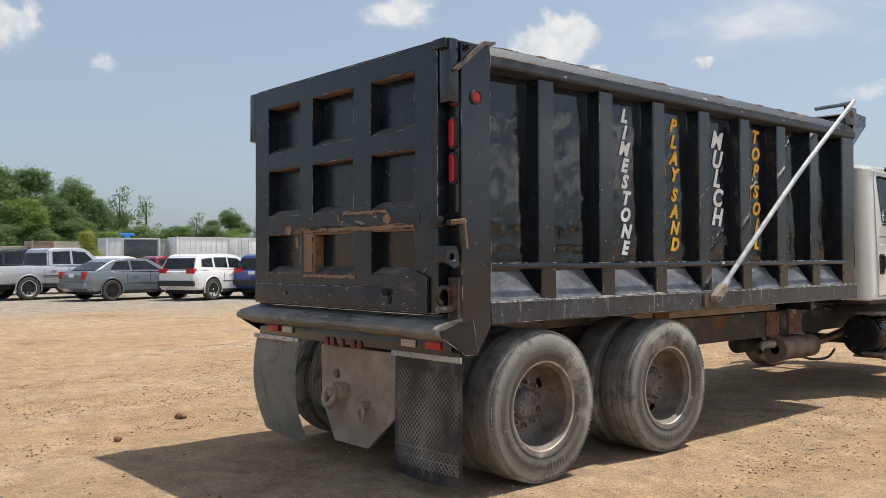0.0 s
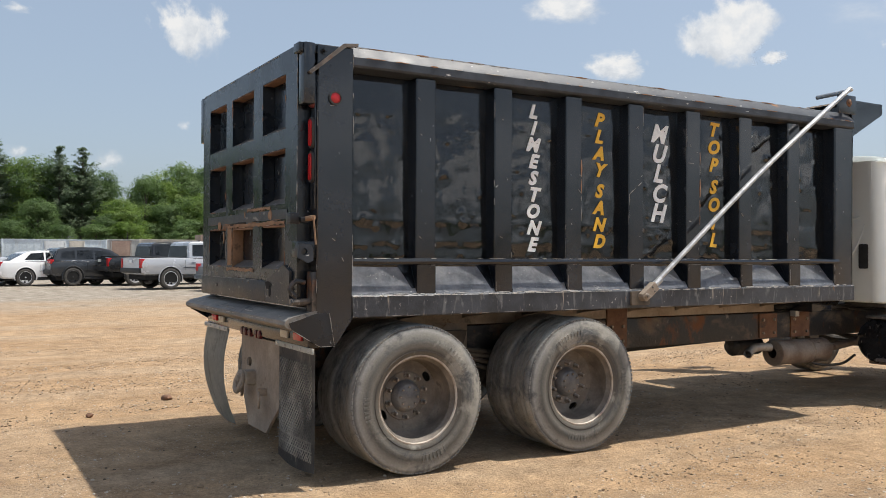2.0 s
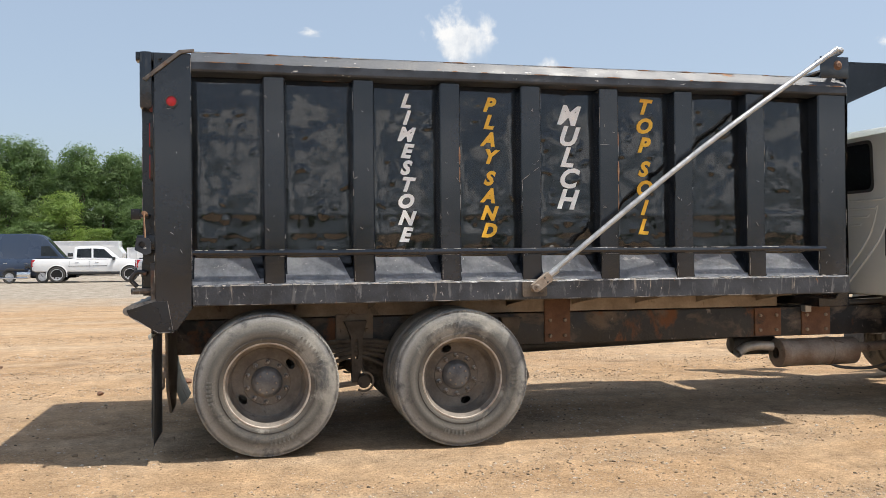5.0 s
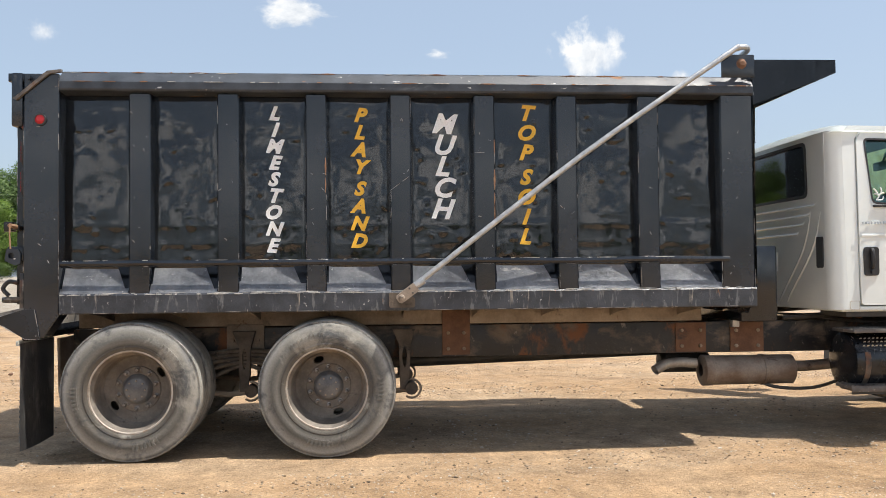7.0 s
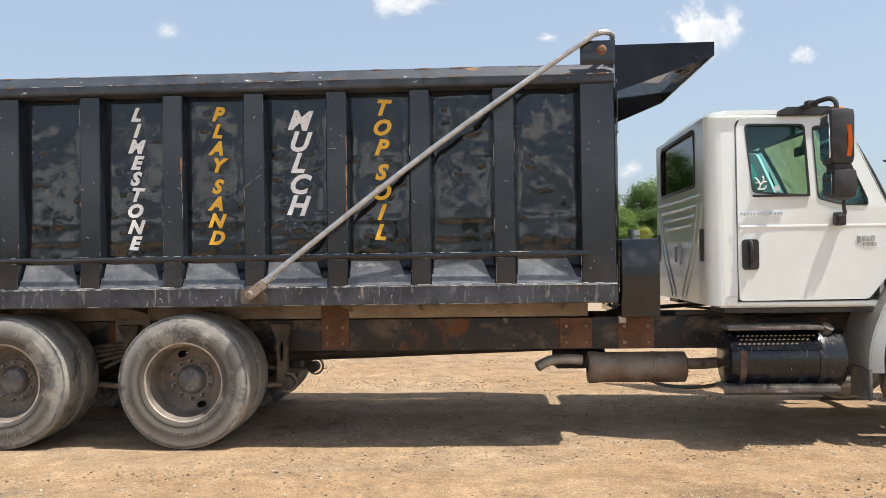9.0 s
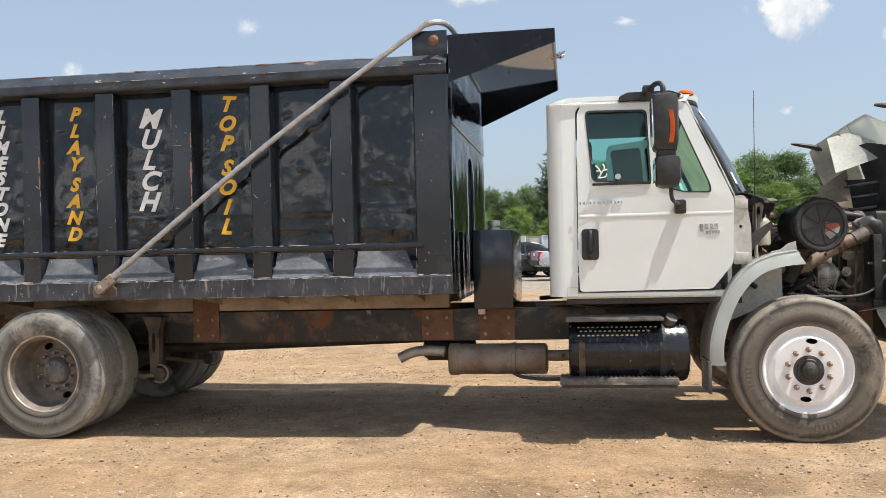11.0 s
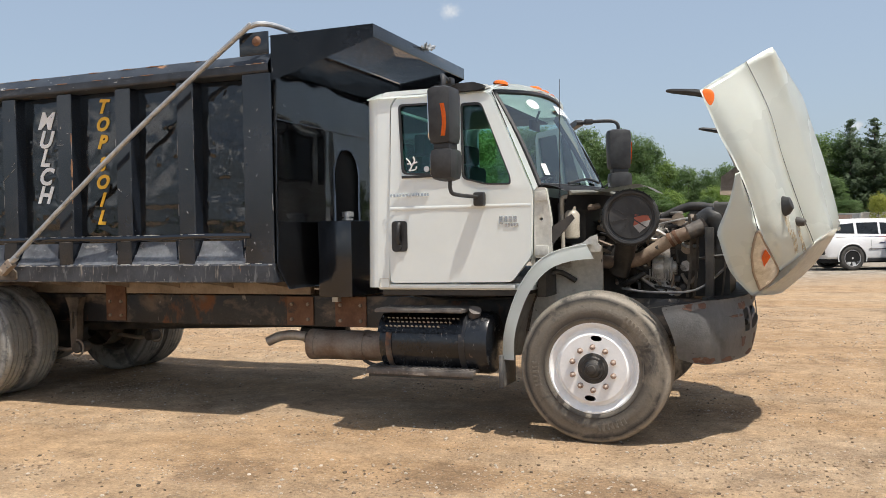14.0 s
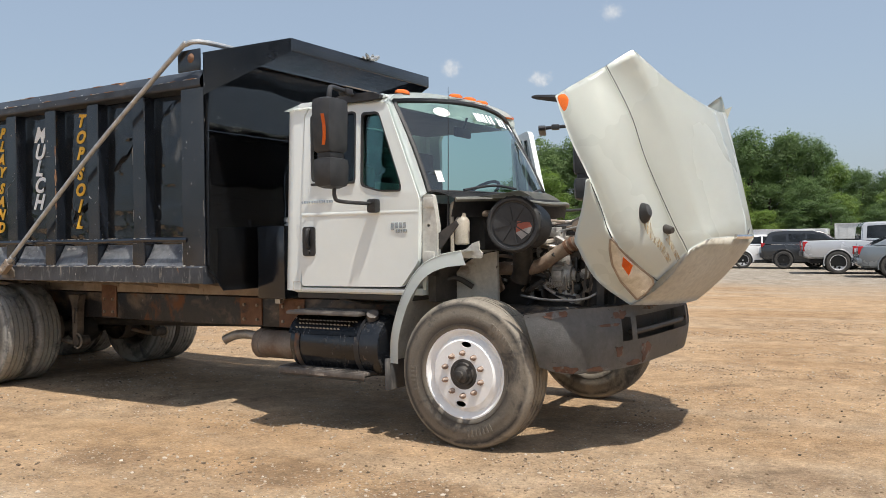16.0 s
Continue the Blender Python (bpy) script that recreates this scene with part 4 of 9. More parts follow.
# rear ledge bumper, lamps, flaps, tow plate
ledge = part("rear_bumper", (lambda bm: (prism(bm, [(-0.70, 1.115), (-0.74, 1.115), (-0.915, 1.075), (-0.945, 1.055), (-0.95, 1.03), (-0.935, 1.012), (-0.79, 0.965), (-0.74, 0.965), (-0.70, 0.965)], "y", -1.221, 1.221), bm)[-1])(B()), dusty_ledge, truck, "worn steel ledge under the tailgate")
boxed("lamp_bar", black_paint, ledge, -0.775, -0.70, -1.16, 1.16, 0.875, 0.965)
for y, mat, nm in ((-0.755, clear_lens, "reverse_lamp"), (-1.0, red_lens, "side_lamp"), (0.72, clear_lens, "reverse_lamp"), (0.93, red_lens, "side_lamp")):
    bm = B()
    box(bm, -0.79, -0.772, y - 0.072, y + 0.072, 0.912, 0.962, 0.008)
    part(nm, bm, mat, ledge)
for s, mat, lab in ((-1, flap_rubber, "diamond-pattern black mud flap"), (1, pale_flap, "faded grey mud flap")):
    bm = B()
    c = s * 0.91
    sheet(bm, lambda u, v, c=c, s=s: (-0.755 - (0.0 if s < 0 else 0.055 * math.sin(math.pi * v) - 0.07 * v * v) - 0.02 * v * math.sin(3 * u + (1.5 if s > 0 else 0)), c + 0.325 * (2 * u - 1) * (1.0 if s < 0 else 1.0 + 0.05 * v), 0.86 - (0.76 + (0.02 * math.sin(u * 3))) * v), 10, 14, 0.012)
    flap = part("mud_flap", bm, mat, truck, lab)
    boxed("flap_strip", pale_flap if s < 0 else galv, flap, -0.782, -0.765, c - 0.335, c + 0.335, 0.845, 0.88, bevel=0.003)
    for k in range(5):
        bm = B()
        lathe(bm, [(-0.79, 0.0), (-0.79, 0.008), (-0.78, 0.012)], (0, c - 0.28 + 0.14 * k, 0.862), "x", 8)
        part("rivet", bm, galv, flap)
    if s < 0:
        bm = B()
        for k in range(-16, 30):
            for d in (1, -1):
                y0 = c - 0.30 + 0.036 * k
                pts = [(yy, zz) for yy, zz in ((y0 + tt * 0.036 * d, 0.16 + 0.036 * tt) for tt in range(19)) if abs(yy - c) < 0.30 and zz < 0.80]
                if len(pts) > 1:
                    tube(bm, [(-0.766 - 0.02 * ((0.86 - zz) / 0.76) * math.sin(3 * ((yy - c) / 0.65 + 0.5)), yy, zz) for yy, zz in pts], 0.0028, 4, 0, False)
        for zz in (0.285, 0.225):
            tube(bm, [(-0.768 - 0.02 * ((0.86 - zz) / 0.76) * math.sin(3 * ((yy - c) / 0.65 + 0.5)), yy, zz) for yy in (c - 0.31 + 0.062 * q for q in range(11))], 0.004, 4, 0, False)
        rr = random.Random(12)
        for q in range(40):
            yy, zz = c + rr.uniform(-0.31, 0.31), rr.uniform(0.12, 0.27)
            xx = -0.767 - 0.02 * ((0.86 - zz) / 0.76) * math.sin(3 * ((yy - c) / 0.65 + 0.5))
            tube(bm, [(xx, yy, zz), (xx, yy + rr.uniform(-.004, .004), zz + rr.uniform(0.015, 0.04))], 0.0015, 4, 0, False)
        tagged(part("flap_pattern", bm, flap_line, flap), kind="stuff")
bm = B()
plate(bm, [(0.33, 0.85), (0.31, 0.45), (0.15, 0.175), (-0.25, 0.175), (-0.55, 0.42), (-0.58, 0.85)], "x", -0.735, -0.715)
tow = part("tow_plate", bm, dusty_steel, truck, "dusty steel hitch plate")
for y, z in ((0.14, 0.49), (-0.25, 0.45)):
    bm = B()
    tube(bm, [(-0.79 + 0.01 * math.cos(a), y + 0.04 * math.cos(a), z - 0.03 + 0.055 * math.sin(a)) for a in (6.283 * k / 14 for k in range(15))], 0.011, 7)
    box(bm, -0.80, -0.735, y - 0.02, y + 0.02, z + 0.0, z + 0.05, 0.006)
    part("shackle", bm, dusty_steel, tow)
bm = B()
tube(bm, [(-0.835 + 0.02 * math.sin(a), 0.07 + 0.062 * math.cos(a), 0.515 + 0.068 * math.sin(a)) for a in (6.283 * k / 20 for k in range(21))], 0.022, 8)
lathe(bm, [(-0.86, 0.0), (-0.86, 0.026), (-0.80, 0.034), (-0.77, 0.055), (-0.735, 0.06)], (0, 0.03, 0.545), "x", 14), box(bm, -0.81, -0.735, -0.03, 0.09, 0.50, 0.60, 0.015)
part("pintle_hook", bm, dusty_steel, tow, "dusty pintle hook")
bm = B()
lathe(bm, [(-0.752, 0.0), (-0.752, 0.03), (-0.735, 0.034)], (0, 0.115, 0.655), "x", 12)
part("bolt", bm, hanger_dust, tow)
for y in (0.10, 0.0, -0.13, -0.2, 0.17):
    bm = B()
    lathe(bm, [(-0.79, 0.0), (-0.785, 0.03), (-0.76, 0.034)], (0, y * 1.1, 0.885), "x", 12)
    part("centre_lamp", bm, dark_red, ledge)

# tarp arm: bracket, tube and its shadow-casting bend over the top
arm = part("tarp_arm", (lambda bm: (tube(bm, [(2.02, -1.285, 1.23), (2.10, -1.285, 1.29), (3.30, -1.275, 2.205), (4.40, -1.262, 2.955), (4.50, -1.25, 3.015), (4.58, -1.22, 3.035), (4.64, -1.10, 3.035), (4.66, -0.8, 3.03)], 0.021, 10, 5), bm)[-1])(B()), galv, truck, "bare galvanised tarp arm tube")
bm = B()
plate(bm, [(1.945 + 0.80 * a - 0.60 * b, 1.157 + 0.60 * a + 0.80 * b) for a, b in ((-0.034, -0.018), (-0.02, -0.034), (0.135, -0.036), (0.135, 0.036), (-0.02, 0.034), (-0.034, 0.018))], "y", -1.312, -1.255)
part("arm_bracket", bm, dusty_steel, arm, "dusty steel pivot bracket")
for a in (-1, 1):
    bm = B()
    lathe(bm, [(-1.318, 0.0), (-1.318, 0.006), (-1.312, 0.008)], (2.015 - 0.012 * a, 0, 1.21 + 0.016 * a), "y", 8)
    part("bracket_bolt", bm, step_metal, arm)
bm = B()
tube(bm, [(2.02, -1.285, 1.225), (2.11, -1.285, 1.285)], 0.027, 10)
part("arm_clamp", bm, galv, arm)
bm = B()
lathe(bm, [(-1.332, 0.0), (-1.332, 0.011), (-1.324, 0.013), (-1.322, 0.022), (-1.312, 0.025)], (1.945, 0, 1.157), "y", 12)
part("pivot_bolt", bm, dusty_steel, arm)
bm = B()
plate(bm, [(1.865, 1.085), (2.035, 1.085), (2.045, 1.095), (2.045, 1.150), (1.99, 1.195), (1.865, 1.195), (1.855, 1.185), (1.855, 1.095)], "y", -1.240, -1.222)
part("arm_base", bm, hanger_dust, arm)

# lettering on the panels
for text, x, za, zb, size, mat in (("LIMESTONE", 1.005, 2.53, 1.545, 0.139, white_letter), ("PLAY SAND", 1.637, 2.52, 1.575, 0.142, yellow_letter), ("MULCH", 2.262, 2.455, 1.81, 0.205, white_letter), ("TOP SOIL", 2.892, 2.54, 1.60, 0.160, yellow_letter)):
    gaps = [0.0]
    for ch, nx in zip(text, text[1:]):
        gaps.append(gaps[-1] + (0.62 if " " in (ch, nx) else 1.0))
    rows = []
    for ch, g in zip(text, gaps):
        if ch != " ":
            wob = 0.006 * math.sin(3 * g)
            rows.append((ch, Matrix.Translation((x + wob + 0.012 * (0.5 - g / gaps[-1]), -1.107, za + (zb - za) * g / gaps[-1])) @ pose(0, 0, 0, 90, 0, 0) @ pose(0, 0, 0, 0, 0, -4)))
    bay = next(k for k in range(8) if edges[2 * k] < x < edges[2 * k + 1])
    a, b = edges[2 * bay] - 0.01, edges[2 * bay + 1] + 0.01
    skin = dented(bay, a, b)
    for row in rows:
        glyphs = words([row], size, 0.002, 0.28, 0.007)
        bmesh.ops.subdivide_edges(glyphs, edges=[e for e in glyphs.edges if e.calc_length() > 0.03], cuts=2)
        for v in glyphs.verts:
            v.co.y += 1.1025 + skin((v.co.x - a) / (b - a), (v.co.z - 1.36) / (Z_TOP + 0.02 - 1.36))[1]
        part("letter", glyphs, mat, body, "painted letter of the word " + text.lower())


# worn edges: short bare dashes along the steelwork's corners, pale ones doubling as painted highlights
def worn(parent, lines, seed, share=0.5, r=0.0026, mat=None):
    rr = random.Random(seed)
    bm = B()
    for a, b in lines:
        a, b = Vector(a), Vector(b)
        L, t = (b - a).length, 0.0
        while t < L:
            d = rr.uniform(0.015, 0.16)
            if rr.random() < share:
                p, q = a.lerp(b, t / L), a.lerp(b, min(1.0, (t + d) / L))
                w = r * rr.uniform(0.5, 1.5)
                tube(bm, [p, p.lerp(q, 0.5), q], [w * 0.4, w, w * 0.4], 4, 0, False)
            t += d + rr.uniform(0.005, 0.06)
    tagged(part("worn_edge", bm, mat or worn_edge, parent), kind="stuff")


rail_lines = [((-0.49, -1.2225, 1.200), (4.63, -1.2225, 1.200)), ((-0.49, -1.214, 1.209), (4.63, -1.214, 1.209))]
worn(body, rail_lines, 1, 0.85, 0.0055, chip_highlight)
worn(body, [((-0.49, -1.2235, 1.068), (4.63, -1.2235, 1.068))], 2, 0.35)
worn(body, [((-0.5, -1.2235, 2.737), (4.6, -1.2235, 2.737)), ((-0.5, -1.158, 2.815), (4.6, -1.158, 2.815))], 3, 0.45, 0.003, chip_highlight)
worn(body, [((-0.5, -1.2235, 2.737), (4.6, -1.2235, 2.737)), ((-0.5, -1.156, 2.817), (4.6, -1.156, 2.817))], 13, 0.25, 0.005, rust_edge)
worn(body, [((-0.48, -1.212, Z_BAND + 0.019), (4.42, -1.212, Z_BAND + 0.019))], 4, 0.6, 0.003, chip_highlight)
for k, (x0, x1) in enumerate(RIBS):
    worn(body, [((x0 + 0.002, -1.183, 1.45), (x0 + 0.002, -1.183, 2.65)), ((x1 - 0.002, -1.183, 1.45), (x1 - 0.002, -1.183, 2.65))], 20 + k, 0.16, 0.002)
    worn(body, [((x0 + 0.01, -1.205, 1.22), (x0 + 0.01, -1.205, 1.40)), ((x1 - 0.01, -1.205, 1.40), (x0 + 0.01, -1.205, 1.402))], 40 + k, 0.5, 0.002)
worn(body, [((1.396, -1.184, 1.5), (1.396, -1.184, 2.3)), ((2.648, -1.184, 1.6), (2.648, -1.184, 2.4))], 60, 0.45, 0.007, rust_edge)
worn(body, [((1.874, -1.188, 1.95), (2.02, -1.188, 2.06)), ((1.88, -1.188, 1.75), (1.875, -1.188, 1.95)), ((2.50, -1.188, 2.23), (2.65, -1.188, 2.23))], 61, 0.95, 0.0022)
worn(body, [((-0.742, -1.2225, 0.95), (-0.742, -1.2225, 2.78)), ((-0.499, -1.2225, 1.06), (-0.499, -1.2225, 2.78)), ((4.376, -1.204, 1.22), (4.376, -1.204, 2.65)), ((4.631, -1.2, 1.22), (4.631, -1.2, 2.65)), ((4.632, -1.2, 1.2), (4.652, -1.19, 2.9))], 62, 0.3, 0.0022)
gl = [((-0.8305, a, z0), (-0.8305, b, z0)) for a, b in ((0.455, 0.92), (-0.225, 0.29), (-0.885, -0.425)) for z0 in (1.37, 1.665, 1.80, 2.165, 2.29, 2.65)]
gl += [((-0.8305, a, z0), (-0.8305, a, z1)) for a in (0.455, 0.92, -0.225, 0.29, -0.885, -0.425) for z0, z1 in ((1.37, 1.665), (1.80, 2.165), (2.29, 2.65))]
worn(gate, gl, 63, 0.35, 0.0024)
worn(gate, gl[:6] + gl[18:], 64, 0.2, 0.004, rust_edge)
worn(gate, [((-0.8315, -1.10, 1.14), (-0.8315, 1.12, 1.14)), ((-0.8315, -1.09, 2.79), (-0.8315, 1.10, 2.79)), ((-0.8315, -1.103, 1.15), (-0.8315, -1.103, 2.76)), ((-0.8315, -0.70, 1.15), (-0.8315, -1.0, 1.42)), ((-0.8315, 0.72, 1.18), (-0.8315, 0.95, 1.38))], 65, 0.6, 0.003)
worn(gate, [((-0.850, -0.55, 1.286), (-0.850, 1.09, 1.286)), ((-0.8495, -0.56, 1.145), (-0.8495, -0.56, 1.28))], 68, 0.8, 0.0032)
worn(gate, [((-0.833, -0.92, 1.768), (-0.833, 0.95, 1.768)), ((-0.833, -0.92, 1.698), (-0.833, 0.95, 1.698))], 66, 0.22, 0.003, rust_edge)
worn(body, [((-0.925, -1.2315, 1.045), (-0.74, -1.2315, 1.10)), ((-0.905, -1.2315, 1.0), (-0.72, -1.2315, 0.888)), ((-0.72, -1.2315, 0.889), (-0.62, -1.2315, 0.889)), ((-0.66, -1.2315, 1.10), (-0.625, -1.2315, 0.90))], 69, 0.8, 0.003)
worn(ledge, [((-0.948, -1.22, 1.045), (-0.948, 1.22, 1.045)), ((-0.917, -1.22, 1.077), (-0.917, 1.22, 1.077))], 67, 0.6, 0.004)
rr = random.Random(70)
marks = []
for k in range(220):
    x, z = rr.uniform(-0.7, 4.6), rr.uniform(1.3, 2.6)
    on = next((True for a, b in RIBS + [(-0.74, -0.50), (4.38, 4.63)] if a + 0.02 < x < b - 0.02), False)
    if on:
        y = -1.2235 if x < -0.49 else (-1.2055 if x > 4.3 else -1.1875)
        marks.append(((x, y, z), (x + rr.uniform(-.03, .03), y, z + rr.uniform(-.03, .03))))
worn(body, marks, 71, 1.0, 0.0022)

# ---- wheels ----
def tyre_mesh(bm, w=0.142, grooves=True):
    side = [(-0.112, 0.288), (-0.128, 0.300), (-0.140, 0.322), (-0.1415, 0.33), (-0.139, 0.334), (-0.147, 0.37), (-0.1475, 0.405), (-0.1445, 0.41), (-0.1445, 0.44), (-0.140, 0.452), (-0.1385, 0.468), (-0.128, 0.486), (-0.112, 0.498)]
    tread = []
    for a in (-0.075, -0.028, 0.022, 0.069):
        tread += [(a - 0.001, 0.505), (a, 0.493), (a + 0.007, 0.493), (a + 0.008, 0.505)]
    prof = side + [(-0.10, 0.503)] + (tread if grooves else []) + [(0.10, 0.503)] + [(-a, r) for a, r in reversed(side)]
    lathe(bm, prof, (0, 0, 0), "y", 56)


def blocks(bm, r=0.494, n=96):
    for k in range(n):
        a = 2 * math.pi * k / n
        for s in (-1, 1):
            m = pose(0, 0, 0, 0, math.degrees(a), 0) @ Matrix.Translation((0, s * 0.124, r))
            box(bm, -0.011, 0.011, -0.0085, 0.0085, -0.010, 0.0002, 0, m)


def sidewall_marks(bm, seed):
    r = random.Random(seed)
    for c0, n, rr in ((0.6, 9, 0.392), (2.6, 7, 0.392), (4.4, 6, 0.392)):
        for k in range(n):
            a = c0 + 0.075 * k
            m = pose(0, 0, 0, 0, math.degrees(a), 0) @ Matrix.Translation((0, -0.1475, rr))
            box(bm, -0.009, 0.009 * r.uniform(0.3, 1), -0.003, 0.003, -0.022, 0.022, 0, m)


def hub_nuts(parent, y, r, mat, n=10, size=0.017, length=0.04):
    me = None
    for k in range(n):
        a = 2 * math.pi * (k + 0.5) / n
        if me is None:
            bm = B()
            lathe(bm, [(0.0, size * 1.25), (-0.012, size * 1.2), (-0.013, size), (-length * 0.7, size * 0.95), (-length, size * 0.5), (-length, 0.0)], (0, 0, 0), "y", 8)
            me = finish(bm, "lug_nut")
        nut = part("lug_nut", me, mat, parent)
        nut.location = (r * math.cos(a), y, r * math.sin(a))


def rear_wheel(name="rear_wheel", outer=True):
    root = new(name)
    bm = B()
    tyre_mesh(bm)
    part("tyre", bm, rubber, root, "dusty worn tyre")
    if outer:
        bm = B()
        blocks(bm)
        tagged(part("tread_pattern", bm, rubber, root), kind="stuff")
        bm = B()
        sidewall_marks(bm, 3)
        tagged(part("sidewall_relief", bm, rubber, root), kind="stuff")
    bm = B()
    lathe(bm, [(-0.118, 0.298), (-0.126, 0.304), (-0.130, 0.300), (-0.130, 0.292), (-0.122, 0.287), (-0.116, 0.290)], (0, 0, 0), "y", 48)
    part("rim_flange", bm, rim_edge, root, "bare worn rim edge")
    bm = B()
    d = 0.075 if outer else -0.075
    lathe(bm, [(-0.118, 0.289), (-0.10, 0.282), (-0.085, 0.268), (0.01, 0.262), (d - 0.02, 0.257), (d, 0.245)], (0, 0, 0), "y", 48)
    lathe(bm, [(0.118, 0.289), (0.10, 0.282), (0.085, 0.268), (0.01, 0.2625)], (0, 0, 0), "y", 48)
    plate(bm, oval(0, 0, 0.245, 0.245, 48), "y", d, d + 0.008, [oval(0.205 * math.cos(a), 0.209 * math.sin(a), 0.040, 0.026, 14, a + 1.57) for a in (0.65, 3.79)] + [oval(0, 0, 0.11, 0.11, 24)])
    part("rim", bm, rim_dirty, root, "dirt-caked steel rim")
    if outer:
        bm = B()
        lathe(bm, [(d + 0.03, 0.115), (d - 0.012, 0.112), (d - 0.03, 0.104), (d - 0.055, 0.088), (d - 0.060, 0.078), (d - 0.066, 0.0)], (0, 0, 0), "y", 32)
        part("hub", bm, hub_steel, root, "grey steel hub cap")
        bm = B()
        lathe(bm, [(d - 0.001, 0.170), (d - 0.007, 0.164), (d - 0.007, 0.112)], (0, 0, 0), "y", 36)
        part("stud_ring", bm, rim_dirty, root, "dirt-caked stud ring")
        hub_nuts(root, d - 0.006, 0.1425, nut_metal, 10, 0.016, 0.05)
        me = None
        for k in range(8):
            a = 6.283 * k / 8
            bm = B()
            lathe(bm, [(d - 0.074, 0.0), (d - 0.073, 0.007), (d - 0.062, 0.008)], (0.066 * math.cos(a), 0, 0.066 * math.sin(a)), "y", 6)
            part("cap_bolt", bm, dusty_steel, root)
    return root


def front_wheel():
    root = new("front_wheel")
    bm = B()
    tyre_mesh(bm)
    part("tyre", bm, front_rubber, root, "dusty ribbed front tyre")
    bm = B()
    lathe(bm, [(-0.118, 0.298), (-0.126, 0.305), (-0.131, 0.301), (-0.131, 0.292), (-0.120, 0.284), (-0.100, 0.272), (-0.088, 0.262), (-0.090, 0.252), (-0.112, 0.243), (-0.128, 0.232), (-0.138, 0.222)], (0, 0, 0), "y", 56)
    plate(bm, oval(0, 0, 0.222, 0.222, 56), "y", -0.138, -0.130, [oval(0.200 * math.cos(a), 0.200 * math.sin(a), 0.038, 0.019, 14, a + 1.57) for a in (1.45, 4.6)] + [oval(0, 0, 0.088, 0.088, 28)])
    part("rim", bm, rim_white, root, "white painted disc wheel")
    bm = B()
    lathe(bm, [(-0.05, 0.17), (-0.10, 0.16), (-0.10, 0.0)], (0, 0, 0), "y", 24)
    part("drum", bm, dark_hole, root)
    bm = B()
    lathe(bm, [(0.118, 0.296), (0.110, 0.27), (0.06, 0.262), (0.05, 0.21), (0.10, 0.205), (0.13, 0.19), (0.135, 0.0)], (0, 0, 0), "y", 40)
    part("brake_back", bm, hanger_dust, root, "dusty brake drum and inner rim")
    bm = B()
    lathe(bm, [(-0.128, 0.084), (-0.144, 0.080), (-0.150, 0.074), (-0.150, 0.060), (-0.158, 0.055), (-0.180, 0.050), (-0.186, 0.042), (-0.188, 0.030), (-0.20, 0.026), (-0.203, 0.0)], (0, 0, 0), "y", 28)
    part("hub", bm, grimy_black, root, "greasy black hub")
    hub_nuts(root, -0.138, 0.1425, front_nut, 10, 0.016, 0.045)
    bm = B()
    lathe(bm, [(-0.1385, 0.102), (-0.1402, 0.097), (-0.1402, 0.080)], (0, 0, 0), "y", 30)
    part("grease_ring", bm, grimy_black, root, "ring of thrown grease")
    bm = B()
    sidewall_marks(bm, 9)
    tagged(part("sidewall_relief", bm, front_rubber, root), kind="stuff")
    return root


RW = rear_wheel()
RI = rear_wheel("inner_wheel", False)
for x, turn in ((0.0, 2), (1.40, -73)):
    for s in (-1, 1):
        for src, yy in ((RW, 1.078), (RI, 0.755)):
            flip = pose(0, 0, 0, 0, 0, 0 if s < 0 else 180)
            w = copy_thing(src, Matrix.Translation((x, s * yy, 0.498)) @ flip @ pose(0, 0, 0, 0, turn, 0))
            w.parent = truck
for src in (RW, RI):
    for o in (*src.children_recursive, src):
        bpy.data.objects.remove(o)
FW = front_wheel()
FW.parent = truck
FW.matrix_basis = Matrix.Translation((7.076, -1.075, 0.500)) @ pose(0, 0, 0, 0, 0, 0)
w = copy_thing(FW, Matrix.Translation((7.076, 1.075, 0.500)) @ pose(0, 0, 0, 0, 40, 180))
w.parent = truck

# ---- frame, axles, tanks ----
part("frame_rail", (lambda bm: (box(bm, -0.66, 7.75, -0.43, -0.36, 0.645, 0.905, 0.006), bm)[-1])(B()), rusty_frame, truck, "rust-patched black frame rail")
boxed("frame_rail", rusty_frame, truck, -0.66, 7.75, 0.36, 0.43, 0.645, 0.905)
for y in (-0.43, 0.36):
    boxed("body_sill", dusty_steel, truck, -0.62, 4.50, y, y + 0.07, 0.915, 1.06, label="dusty tan body sill")
for k in range(9):
    x = -0.35 + 0.58 * k
    bm = B()
    plate(bm, [(-0.42, 1.058), (-1.04, 1.058), (-0.50, 0.985), (-0.42, 0.965)], "x", x, x + 0.012)
    part("floor_gusset", bm, dusty_steel, body)
    bm = B()
    plate(bm, [(0.42, 1.058), (1.04, 1.058), (0.50, 0.985), (0.42, 0.965)], "x", x, x + 0.012)
    part("floor_gusset", bm, dusty_steel, body)
